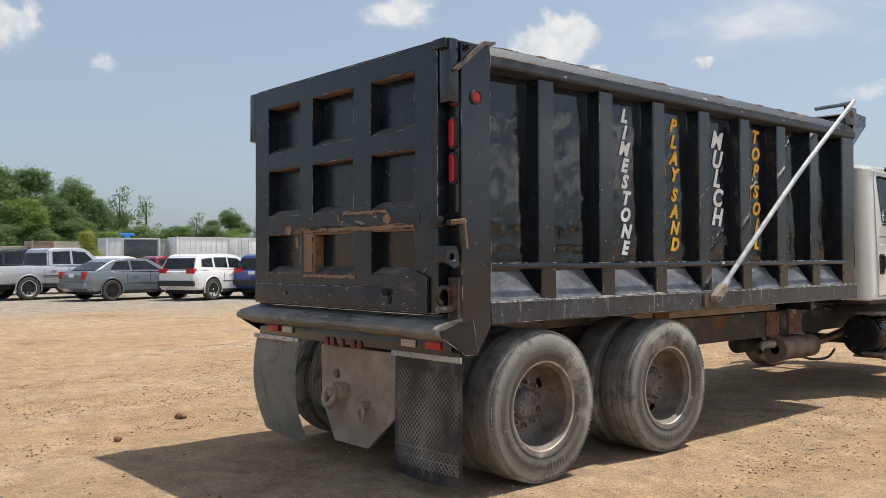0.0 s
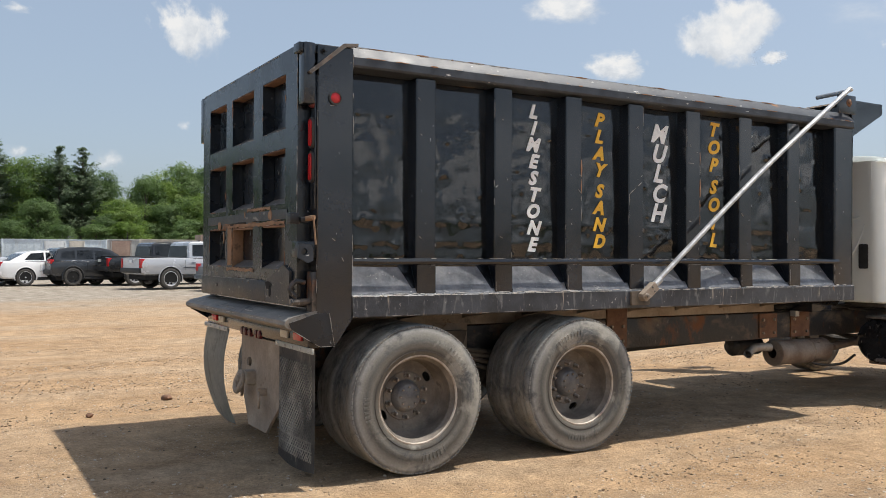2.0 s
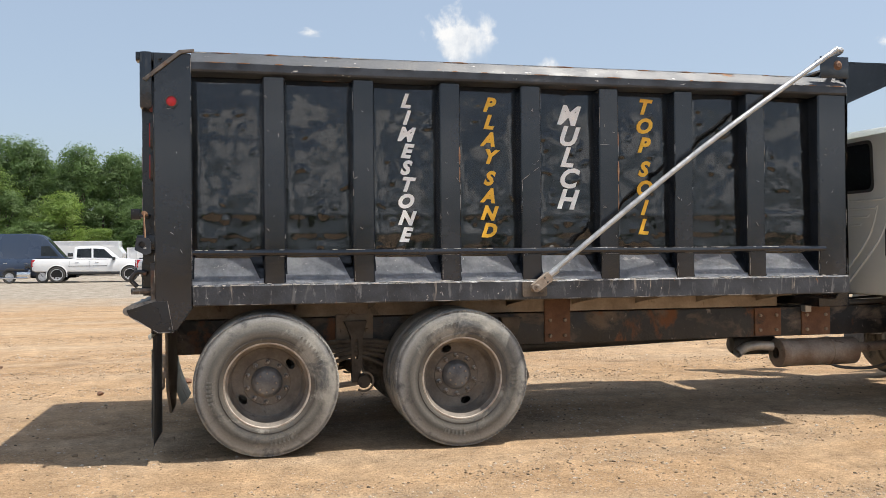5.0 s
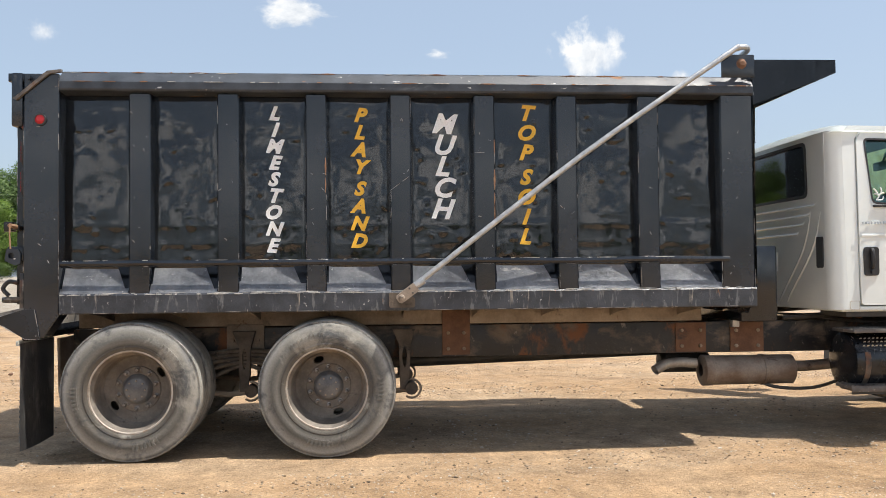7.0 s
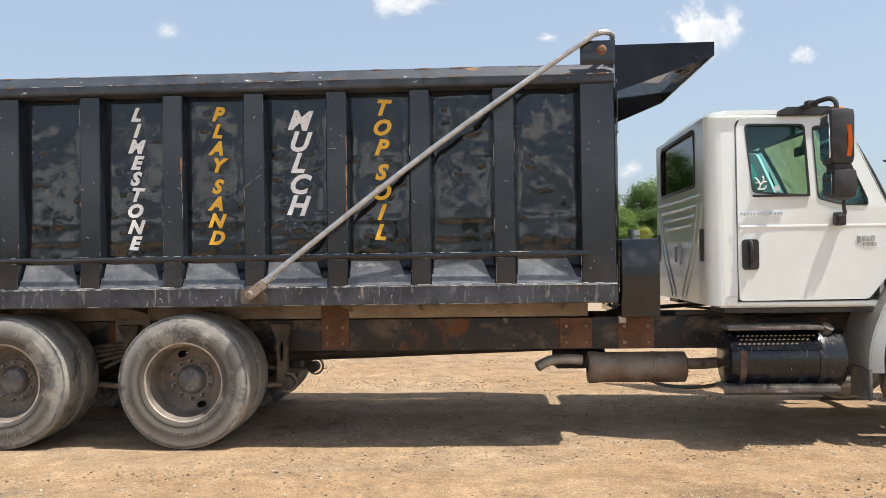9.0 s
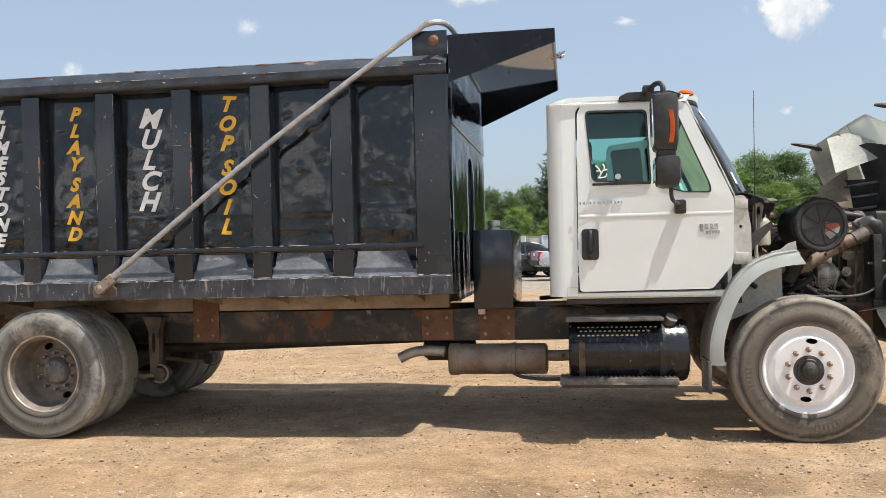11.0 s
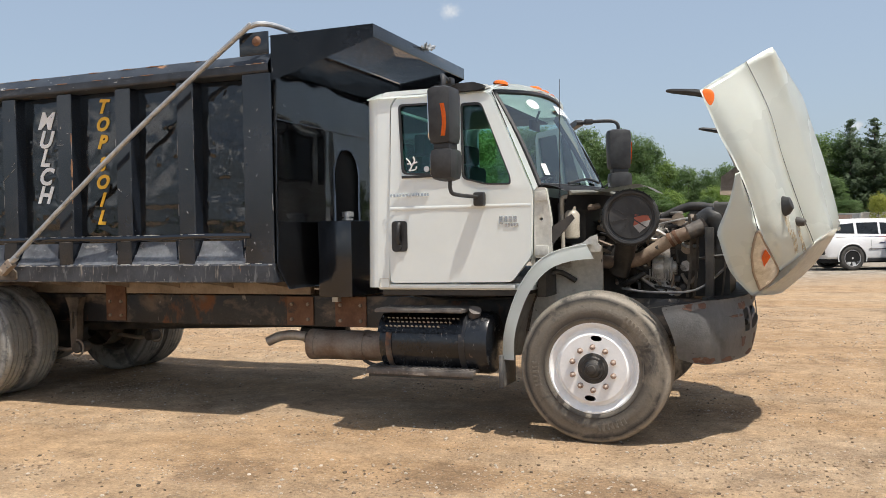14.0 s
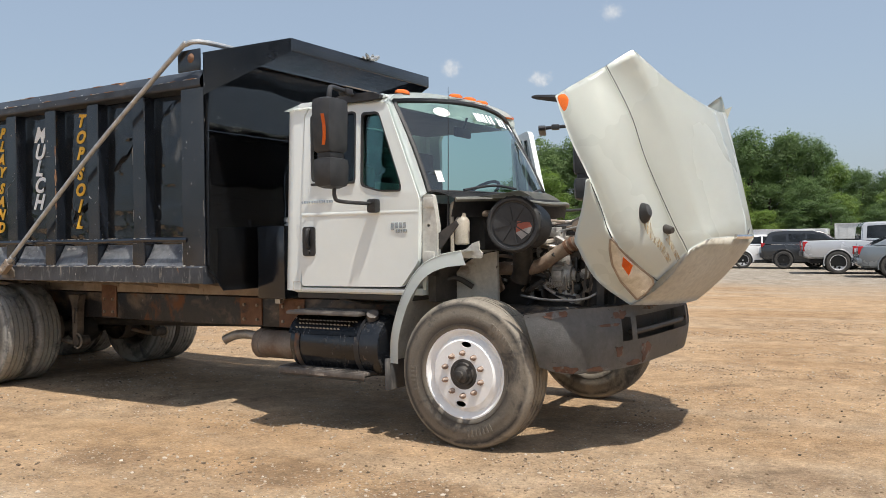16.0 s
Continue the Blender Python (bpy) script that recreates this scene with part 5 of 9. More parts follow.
for x0, x1, z0, z1, mt in ((2.30, 2.53, 0.66, 1.055, rust_plate), (4.27, 4.53, 0.655, 0.90, rust_plate), (4.74, 5.03, 0.65, 0.90, rust_plate), (0.55, 0.85, 0.62, 0.93, dusty_steel)):
    bm = B()
    box(bm, x0, x1, -0.446, -0.430, z0, z1, 0.004)
    pl = part("frame_plate", bm, mt, truck, "rusty bolted frame plate")
    for bx in (x0 + 0.05, x1 - 0.05):
        for bz in (z0 + 0.05, z0 + 0.18):
            bm = B()
            lathe(bm, [(-0.462, 0.0), (-0.462, 0.014), (-0.446, 0.017)], (bx, 0, bz), "y", 6)
            part("bolt", bm, dusty_steel, pl)
for x in (-0.5, 0.7, 2.3, 3.6, 4.9):
    boxed("crossmember", grimy_black, truck, x - 0.05, x + 0.05, -0.36, 0.36, 0.66, 0.88)
for x in (0.0, 1.4):
    ax = part("axle", (lambda bm: (tube(bm, [(x, -0.95, 0.5), (x, 0.95, 0.5)], 0.065, 14), lathe(bm, [(-0.18, 0.02), (-0.16, 0.13), (-0.05, 0.20), (0.05, 0.20), (0.17, 0.12), (0.30, 0.06)], (x, 0, 0.5), "x", 18), bm)[-1])(B()), grimy_black, truck, "greasy drive axle")
    for s in (-1, 1):
        bm = B()
        lathe(bm, [(0.40, 0.20), (0.40, 0.21), (0.56, 0.21), (0.60, 0.20)], (x, 0, 0.5), "y", 20) if s > 0 else lathe(bm, [(-0.40, 0.20), (-0.40, 0.21), (-0.56, 0.21), (-0.60, 0.20)], (x, 0, 0.5), "y", 20)
        part("brake_drum", bm, hanger_dust, ax)
for x in (0.70, 1.98):
    for s in (-1, 1):
        bm = B()
        y0, y1 = sorted((s * 0.46, s * 0.54))
        plate(bm, [(x - 0.09, 0.88), (x + 0.09, 0.88), (x + 0.055, 0.76), (x + 0.045, 0.52), (x + 0.02, 0.40), (x - 0.03, 0.40), (x - 0.035, 0.55), (x - 0.04, 0.76)], "y", y0, y1, [oval(x + 0.005, 0.66, 0.018, 0.085, 12)])
        lathe(bm, [(y0 - 0.03, 0.0), (y0 - 0.03, 0.05), (y1 + 0.03, 0.05), (y1 + 0.03, 0.0)], (x + 0.06, 0, 0.405), "y", 16)
        hg = part("spring_hanger", bm, hanger_dust, truck, "dusty cast suspension bracket")
        bm = B()
        tube(bm, [(x + 0.09, s * 0.50, 0.40), (x - 0.12, s * 0.50, 0.375), (x - 0.5, s * 0.5, 0.42)], 0.022, 8), tube(bm, [(x + 0.06 + 0.075 * math.cos(a), s * 0.555, 0.405 + 0.075 * math.sin(a)) for a in (-2.2 + 0.35 * k for k in range(12))], 0.010, 6)
        part("torque_rod", bm, dusty_steel, hg)
for s in (-1, 1):
    bm = B()
    for k in range(5):
        L = 0.62 - 0.10 * k
        tube(bm, [(0.70 - L, s * 0.50, 0.70 - 0.03 * k - 0.05), (0.70, s * 0.50, 0.73 - 0.03 * k), (0.70 + L, s * 0.50, 0.70 - 0.03 * k - 0.05)], 0.018, 6, 4)
    part("leaf_spring", bm, hanger_dust, truck)
# driveline, air tanks and hoses under the frame
bm = B()
tube(bm, [(1.6, 0, 0.56), (6.0, 0, 0.70)], 0.055, 12)
part("drive_shaft", bm, grimy_black, truck)
for x0, x1, y, z, r in ((4.22, 4.68, -0.10, 0.545, 0.10),):
    bm = B()
    lathe(bm, [(x0, 0.0), (x0 + 0.01, r * 0.7), (x0 + 0.05, r), (x1 - 0.05, r), (x1 - 0.01, r * 0.7), (x1, 0.0)], (0, y, z), "x", 20)
    part("air_tank", bm, grimy_black, truck, "grimy air tank under the frame")
muf = part("muffler", (lambda bm: (lathe(bm, [(4.49, 0.05), (4.49, 0.112), (4.50, 0.130), (4.57, 0.130), (4.575, 0.124), (5.0, 0.124), (5.005, 0.131), (5.03, 0.131), (5.035, 0.124), (5.27, 0.124), (5.285, 0.10), (5.29, 0.04)], (0, -0.42, 0.495), "x", 28), bm)[-1])(B()), muffler_metal, truck, "brown heat-stained muffler")
bm = B()
tube(bm, [(4.45, -0.42, 0.555), (4.30, -0.42, 0.565), (4.18, -0.43, 0.55), (4.08, -0.46, 0.505)], 0.042, 16, 5, False)
part("tail_pipe", bm, pipe_metal, muf, "bare metal exhaust tip")
bm = B()
tube(bm, [(5.28, -0.42, 0.52), (5.45, -0.42, 0.52), (5.8, -0.40, 0.55), (6.4, -0.36, 0.62)], 0.045, 12, 4)
part("exhaust_pipe", bm, muffler_metal, muf)
bm = B()
tube(bm, [(4.95, -0.44, 0.42), (5.1, -0.5, 0.355), (5.4, -0.55, 0.35), (5.7, -0.5, 0.42)], 0.014, 7, 5)
part("sagging_hose", bm, grimy_black, truck)
tank = part("fuel_tank", (lambda bm: (lathe(bm, [(5.455, 0.0), (5.456, 0.18), (5.47, 0.215), (5.50, 0.228), (6.27, 0.228), (6.30, 0.215), (6.312, 0.18), (6.313, 0.0)], (0, -0.905, 0.615), "x", 36), bm)[-1])(B()), tank_black, truck, "scuffed black cylindrical fuel tank")
for x in (5.55, 6.12):
    bm = B()
    lathe(bm, [(x - 0.022, 0.229), (x - 0.022, 0.234), (x + 0.022, 0.234), (x + 0.022, 0.229)], (0, -0.905, 0.615), "x", 36)
    part("tank_strap", bm, rusty_frame, tank)
boxed("tank_step", step_metal, tank, 5.44, 6.13, -1.13, -0.80, 0.842, 0.866, label="ribbed step on the tank")
for k in range(5):
    boxed("step_ridge", step_metal, tank, 5.45, 6.12, -1.12 + 0.07 * k, -1.10 + 0.07 * k, 0.866, 0.872, bevel=0.0)
bm = B()
sheet(bm, lambda u, v: (5.46 + 0.66 * u, -0.905 - 0.236 * math.sin(0.35 + 0.75 * v + 0.12), 0.615 + 0.236 * math.cos(0.35 + 0.75 * v + 0.12)), 12, 4, 0.004)
part("step_guard", bm, tank_black, tank)
rnd = random.Random(8)
bm = B()
for j in range(3):
    for k in range(17 - 2 * j):
        x, a = 5.53 + 0.034 * k + 0.017 * (j % 2), 0.72 + 0.15 * j
        m = Matrix.Translation((x, -0.905 - 0.2405 * math.sin(a), 0.615 + 0.2405 * math.cos(a))) @ pose(0, 0, 0, 90 - math.degrees(a) + 0, 0, 0)
        lathe_at = [m @ Vector(p) for p in ((0.011 * math.cos(t), 0, 0.011 * math.sin(t)) for t in (6.283 * q / 8 for q in range(8)))]
        bm.faces.new([bm.verts.new(p) for p in lathe_at])
part("guard_perforation", bm, clear_lens, tank, "rows of punched holes")
bm = B()
tube(bm, [(6.17, -0.99, 0.80), (6.195, -1.03, 0.86)], 0.045, 14)
part("filler_cap", bm, step_metal, tank, "bare aluminium filler cap")
step = part("cab_step", (lambda bm: (box(bm, 5.39, 6.22, -1.17, -0.93, 0.415, 0.44, 0.006), box(bm, 5.39, 6.22, -1.175, -1.165, 0.395, 0.43, 0.003), bm)[-1])(B()), step_metal, truck, "worn bent step below the tank")
for k in range(26):
    boxed("step_bar", step_metal, step, 5.40 + 0.0315 * k, 5.415 + 0.0315 * k, -1.16, -0.94, 0.44, 0.447, bevel=0)
boxed("step_channel", grimy_black, step, 5.40, 6.21, -1.16, -1.15, 0.375, 0.395, bevel=0)
for x in (5.52, 6.08):
    bm = B()
    box(bm, x - 0.02, x + 0.02, -1.13, -0.80, 0.375, 0.405, 0.004), box(bm, x - 0.02, x + 0.02, -0.90, -0.87, 0.38, 0.62, 0.004)
    part("step_hanger", bm, rusty_frame, step)
oil = part("oil_tank", (lambda bm: (box(bm, 4.73, 5.04, -0.70, 0.55, 0.915, 1.535, 0.02), bm)[-1])(B()), black_paint, truck, "black hydraulic oil tank behind the cab")
bm = B()
lathe(bm, [(1.53, 0.045), (1.555, 0.045), (1.555, 0.03), (1.57, 0.03), (1.57, 0.05), (1.61, 0.048), (1.615, 0.0)], (4.88, -0.45, 0), "z", 14)
part("filler_cap", bm, galv, oil)
boxed("frame_bracket", galv, truck, 4.74, 4.80, -0.50, -0.43, 0.86, 0.95)

# ---- cab ----
def lean(bm):
    for v in bm.verts:
        if v.co.z > 1.75 and abs(v.co.y) > 0.8:
            v.co.y *= 1 - 0.055 * (v.co.z - 1.75) / 0.7
    return bm


def rounded(pts, r=0.03, n=4):
    out = []
    for k, p in enumerate(pts):
        a, p, b = Vector(pts[k - 1]), Vector(p), Vector(pts[(k + 1) % len(pts)])
        d0, d1 = (a - p), (b - p)
        rr = min(r, d0.length * 0.45, d1.length * 0.45)
        p0, p1 = p + d0.normalized() * rr, p + d1.normalized() * rr
        for s in range(n + 1):
            t = s / n
            out.append(tuple((1 - t) ** 2 * p0 + 2 * t * (1 - t) * p + t * t * p1))
    return out


WIN = rounded([(5.612, 2.375), (5.652, 1.852), (6.075, 1.822), (6.055, 2.365)], 0.04)
VENT = rounded([(6.105, 2.35), (6.125, 1.80), (6.30, 1.752), (6.488, 1.745), (6.485, 1.80), (6.262, 2.345)], 0.035)
DOOR = rounded([(5.556, 2.36), (5.542, 1.30), (5.548, 1.055), (6.48, 1.062), (6.625, 1.24), (6.640, 1.70), (6.335, 2.395), (6.27, 2.425), (5.60, 2.43)], 0.03)
cab = part("cab", (lambda bm: (box(bm, 5.42, 6.62, -1.0, 1.0, 1.0, 1.05, 0.01), plate(bm, [(-0.97, 1.04), (0.97, 1.04), (0.97, 1.74), (-0.97, 1.74)], "x", 6.60, 6.63), bm)[-1])(B()), white_paint, truck, "white painted truck cab with black trim")
for s in (-1, 1):
    bm = B()
    plate(bm, rounded([(5.44, 1.02), (5.538, 1.02), (5.535, 1.05), (5.545, 2.37), (5.592, 2.442), (6.30, 2.44), (6.33, 2.45), (6.30, 2.475), (5.50, 2.475), (5.44, 2.42)], 0.012), "y", s * 1.058, s * 1.01)
    part("cab_side", lean(bm), white_paint, cab)
    bm = B()
    prism(bm, [(5.44 + 0.11 * math.cos(a) * 1.0, s * (0.948 + 0.11 * math.sin(a))) for a in (math.pi / 2 + math.pi / 2 * k / 8 for k in range(9))] + [(5.44, s * 0.94)], "z", 1.02, 2.44)
    part("rear_corner", lean(bm), white_paint, cab)
    bm = B()
    plate(bm, DOOR, "y", s * 1.064, s * 1.02, [WIN, VENT])
    door = part("door", lean(bm), white_paint, cab, "white cab door with black handle")
    for hole, nm in ((WIN, "door_glass"), (VENT, "vent_glass")):
        bm = B()
        plate(bm, hole, "y", s * 1.040, s * 1.036)
        g = part(nm, lean(bm), cab_glass, door)
        cx, cz = sum(p[0] for p in hole) / len(hole), sum(p[1] for p in hole) / len(hole)
        inner = [(cx + (x - cx) * (1 - 0.055), cz + (z - cz) * (1 - 0.05)) for x, z in hole]
        bm = B()
        plate(bm, hole, "y", s * 1.069, s * 1.045, [inner])
        part("window_seal", lean(bm), trim_plastic, door)
    boxed("belt_trim", trim_plastic, door, 5.655, 6.07, s * 1.071, s * 1.060, 1.822, 1.84, bevel=0.002)
    bm = B()
    sheet(bm, lambda u, v, s=s: (5.556 + 1.07 * u, s * (1.0635 + 0.003 * math.sin(math.pi * v)), 1.585 + 0.03 * v), 2, 6)
    part("door_crease", bm, white_paint, door)
    bm = B()
    plate(bm, rounded([(5.568, 1.285), (5.690, 1.285), (5.690, 1.51), (5.568, 1.51)], 0.03), "y", s * 1.074, s * 1.060)
    part("door_handle", bm, trim_plastic, door, "black plastic door handle")
    bm = B()
    tube(bm, [(5.63, s * 1.072, 1.49), (5.63, s * 1.092, 1.47), (5.63, s * 1.094, 1.37), (5.63, s * 1.076, 1.35)], 0.016, 8, 3)
    lathe(bm, [(s * 1.088, 0.0), (s * 1.087, 0.016), (s * 1.07, 0.018)], (5.632, 0, 1.318), "y", 12)
    part("grip", bm, trim_plastic, door)
    bm = B()
    for k in range(13):
        box(bm, 5.560 + 0.0245 * k, 5.560 + 0.0245 * k + (0.017 if k % 3 else 0.011), s * 1.069, s * 1.062, 1.688, 1.708)
    part("name_strip", bm, chrome, door, "small plated bars of a name strip")
    bm = B()
    for k, (h0, h1) in enumerate(((1.47, 1.525), (1.485, 1.525), (1.485, 1.525), (1.485, 1.525))):
        box(bm, 6.40 + 0.034 * k, 6.425 + 0.034 * k, s * 1.069, s * 1.062, h0, h1)
    for k in range(5):
        box(bm, 6.44 + 0.021 * k, 6.455 + 0.021 * k, s * 1.069, s * 1.062, 1.452, 1.475)
    part("model_badge", bm, chrome, door, "plated badge bars")
    if s > 0:  # the driver's door stands open
        door.matrix_basis = Matrix.Translation((6.63, 1.05, 0)) @ pose(0, 0, 0, 0, 0, -50) @ Matrix.Translation((-6.63, -1.05, 0))
        tagged(door, "white cab door standing wide open")
    bm = B()
    plate(bm, rounded([(5.455, 1.02), (5.535, 1.02), (5.535, 1.09), (5.455, 1.09)], 0.01), "y", s * 1.0615, s * 1.058, [rounded([(5.46, 1.025), (5.53, 1.025), (5.53, 1.085), (5.46, 1.085)], 0.01)])
    part("cab_hatch", bm, liner_white, cab)
    boxed("sill", white_paint, cab, 5.44, 6.50, s * 1.055, s * 0.98, 1.015, 1.045)
    boxed("under_sill", grimy_black, cab, 5.45, 6.55, s * 1.0, s * 0.60, 0.96, 1.0)
# decal on the near door glass: a white branching shape
bm = B()
for pts in (((5.70, 1.88), (5.72, 1.91), (5.70, 1.95), (5.68, 1.97)), ((5.72, 1.91), (5.745, 1.95), (5.735, 1.98)), ((5.71, 1.93), (5.685, 1.93)), ((5.73, 1.93), (5.765, 1.94)), ((5.70, 1.88), (5.75, 1.885), (5.76, 1.91))):
    tube(bm, [(x, -1.0335, z) for x, z in pts], 0.006, 5, 3)
part("window_decal", bm, white_letter, cab, "white line-drawn decal")
bm = B()
lathe(bm, [(-1.036, 0.0), (-1.036, 0.022), (-1.0345, 0.022)], (5.84, 0, 1.885), "y", 14)
part("window_decal", bm, white_letter, cab)

# rear wall with its wide window and pressed ribs
RWIN = rounded([(-0.66, 1.93), (0.72, 1.93), (0.70, 2.40), (-0.64, 2.40)], 0.07)
bm = B()
plate(bm, rounded([(-0.95, 1.02), (0.95, 1.02), (0.93, 2.44), (-0.93, 2.44)], 0.03), "x", 5.332, 5.372, [RWIN])
part("rear_wall", bm, white_paint, cab, "white pressed rear wall")
bm = B()
plate(bm, RWIN, "x", 5.348, 5.352)
part("rear_glass", bm, cab_glass, cab)
cx, cz = 0.03, 2.165
bm = B()
plate(bm, RWIN, "x", 5.326, 5.345, [[(cx + (y - cx) * 0.955, cz + (z - cz) * 0.89) for y, z in RWIN]])
part("window_seal", bm, trim_plastic, cab)
for k in range(4):
    z, w = 1.86 - 0.075 * k, 0.80 - 0.10 * k
    bm = B()
    tube(bm, [(5.343, -w, z + 0.025), (5.338, -w + 0.03, z), (5.338, w - 0.03, z), (5.343, w, z + 0.025)], 0.013, 8)
    part("pressed_rib", bm, white_paint, cab)
for s in (-1, 1):
    for w0, w1 in ((0.86, 0.30), (0.70, 0.16)):
        bm = B()
        tube(bm, [(5.343, s * w0, 1.80), (5.338, s * (w0 * 0.75 + w1 * 0.25), 1.50), (5.338, s * w1, 1.10), (5.343, s * w1, 1.05)], 0.015, 8, 4)
        part("pressed_rib", bm, white_paint, cab)
    bm = B()
    plate(bm, rounded([(s * 0.90, 1.35), (s * 0.80, 1.35), (s * 0.80, 1.60), (s * 0.90, 1.60)], 0.02), "x", 5.322, 5.333)
    part("air_vent", bm, trim_plastic, cab, "black louvred cab vent")
bm = B()
plate(bm, rounded([(-0.10, 1.32), (0.12, 1.32), (0.14, 1.42), (0.10, 1.50), (-0.10, 1.50)], 0.03), "x", 5.318, 5.333, [rounded([(-0.07, 1.345), (0.09, 1.345), (0.10, 1.42), (0.08, 1.475), (-0.07, 1.475)], 0.02)])
part("pressed_rib", bm, white_paint, cab)


# roof, windscreen, cowl
def roof(u, v):
    s = 2 * v - 1
    y = s * 1.022
    x0, x1 = 5.335 + 0.02 * s * s, 6.33 + 0.20 * (1 - s * s) ** 0.8
    x = x0 + (x1 - x0) * u
    edge = (1 - abs(s) ** 7) ** 0.5 if abs(s) < 1 else 0.0
    back = min(1.0, (1 - (1 - min(u / 0.16, 1.0)) ** 2) ** 0.5)
    return (x, y, 2.425 + 0.085 * min(edge, 1.0) * back + 0.035 * back * (1 - s * s) * (0.6 + 0.4 * math.sin(math.pi * u)) - 0.015 * u)


bm = B()
sheet(bm, roof, 22, 30, 0.02)
part("roof", bm, white_paint, cab, "", 0.9)


def screen(u, v, grow=0.0, out=0.0):
    s = 2 * u - 1
    s *= 1 + grow
    q = v * (1 + 2 * grow) - grow
    top = Vector((6.335 + 0.19 * (1 - s * s), s * 0.905, 2.42 + 0.055 * (1 - s * s)))
    low = Vector((6.675 + 0.235 * (1 - s * s), s * 0.965, 1.745))
    p = low.lerp(top, q)
    return (p.x + out + 0.02 * math.sin(math.pi * v), p.y, p.z + out * 0.5)


bm = B()
sheet(bm, screen, 24, 10)
part("windscreen", bm, wind_glass, cab, "reflective tinted windscreen")
bm = B()
for e in (lambda t: screen(t, 0.0, 0.012), lambda t: screen(t, 1.0, 0.012), lambda t: screen(0.0, t, 0.012), lambda t: screen(1.0, t, 0.012)):
    tube(bm, [e(k / 16) for k in range(17)], 0.020, 6)
part("screen_seal", bm, trim_plastic, cab)
for s in (-1, 1):
    bm = B()
    sheet(bm, lambda u, v, s=s: (Vector((6.652 - 0.315 * u, s * (1.055 - 0.05 * u), 1.70 + 0.735 * u)).lerp(Vector(screen(0.0 if s < 0 else 1.0, u)), v) - Vector((0.01 * v, 0, 0))), 8, 3, 0.01)
    part("pillar", bm, white_paint, cab)
ov = [(-0.55, 0.88, 0.09, 0.035), (0.62, 0.88, 0.07, 0.032)]
for y, v, a, b in ov:
    bm = B()
    u = (y / 0.92 + 1) / 2
    vs = [bm.verts.new(screen(u + a / 2 * math.cos(t), v + b * 1.5 * math.sin(t), 0, 0.006)) for t in (6.283 * k / 20 for k in range(20))]
    bm.faces.new(vs)
    part("screen_sticker", bm, white_letter, cab, "white oval sticker")
for k, w in enumerate((0.05, 0.045, 0.035, 0.035, 0.04, 0.0, 0.045, 0.04, 0.04)):
    if w:
        bm = B()
        u0 = 0.40 + 0.034 * k
        bm.faces.new([bm.verts.new(screen(u0 + du, vv, 0, 0.014)) for du, vv in ((0, 0.80), (w * 0.62, 0.80), (w * 0.62, 0.90), (0, 0.90))])
        part("lettering_bar", bm, white_letter, cab, "white lettering bar on the screen")
bm = B()
f = [bm.verts.new(screen(du, vv, 0, 0.006)) for du, vv in ((0.040, 0.10), (0.068, 0.10), (0.068, 0.22), (0.040, 0.22))]
bm.faces.new(f)
part("paper_tag", bm, white_letter, cab, "white paper tag")
for k, y in enumerate((-0.842, -0.21, 0.0, 0.21, 0.842)):
    q = Vector(roof(0.93 if abs(y) < 0.5 else 0.95, (y / 1.022 + 1) / 2)) + Vector((0, 0, 0.022 if abs(y) < 0.5 else 0.004))
    bm = B()
    lathe(bm, [(-0.01, 0.055), (0.012, 0.052), (0.026, 0.035), (0.030, 0.0)], (0, 0, 0), "z", 16)
    lp = part("roof_lamp", bm, orange_lens, cab, "orange clearance lamp")
    lp.matrix_basis = Matrix.Translation(q) @ pose(0, 0, 0, 0, 8, 0) @ Matrix.Diagonal((1.0, 1.15, 0.8, 1))


def cowl(u, v):
    s = 2 * u - 1
    x0 = 6.675 + 0.235 * (1 - s * s)
    lift = 0.010 * math.sin(9 * u)
    return (x0 + 0.20 * v, s * (0.985 - 0.02 * v), 1.742 - 0.06 * v * v + lift * v)


bm = B()
sheet(bm, cowl, 24, 4, 0.012)
part("cowl_panel", bm, trim_plastic, cab, "black plastic cowl under the windscreen")
bm = B()
sheet(bm, lambda u, v: (cowl(u, 1.0)[0] - 0.03 * v, cowl(u, 1.0)[1], cowl(u, 1.0)[2] - 0.135 * v + 0.012 - 0.01 * math.sin(14 * u) * v), 24, 4, 0.014)
part("cowl_apron", bm, trim_plastic, cab, "grey-black plastic cowl face")
bm = B()
tube(bm, [cowl(k / 24, 1.03) for k in range(25)], 0.017, 8)
part("cowl_seal", bm, cowl_olive, cab)
for y0, y1 in ((-0.75, -0.10), (0.05, 0.68)):
    bm = B()
    tube(bm, [Vector(screen((y0 / 0.96 + 1) / 2, 0.0)) + Vector((0.06, 0, 0.01)), Vector(screen(((y0 + y1) / 2 / 0.96 + 1) / 2, 0.05)) + Vector((0.04, 0, 0.02)), Vector(screen((y1 / 0.96 + 1) / 2, 0.045)) + Vector((0.02, 0, 0.01))], 0.010, 6, 4)
    part("wiper", bm, trim_plastic, cab)
bm = B()
tube(bm, [(6.80, -0.94, 1.45), (6.808, -0.94, 1.8), (6.816, -0.938, 2.475)], [0.008, 0.0035, 0.0018], 6)
part("antenna", bm, trim_plastic, cab)
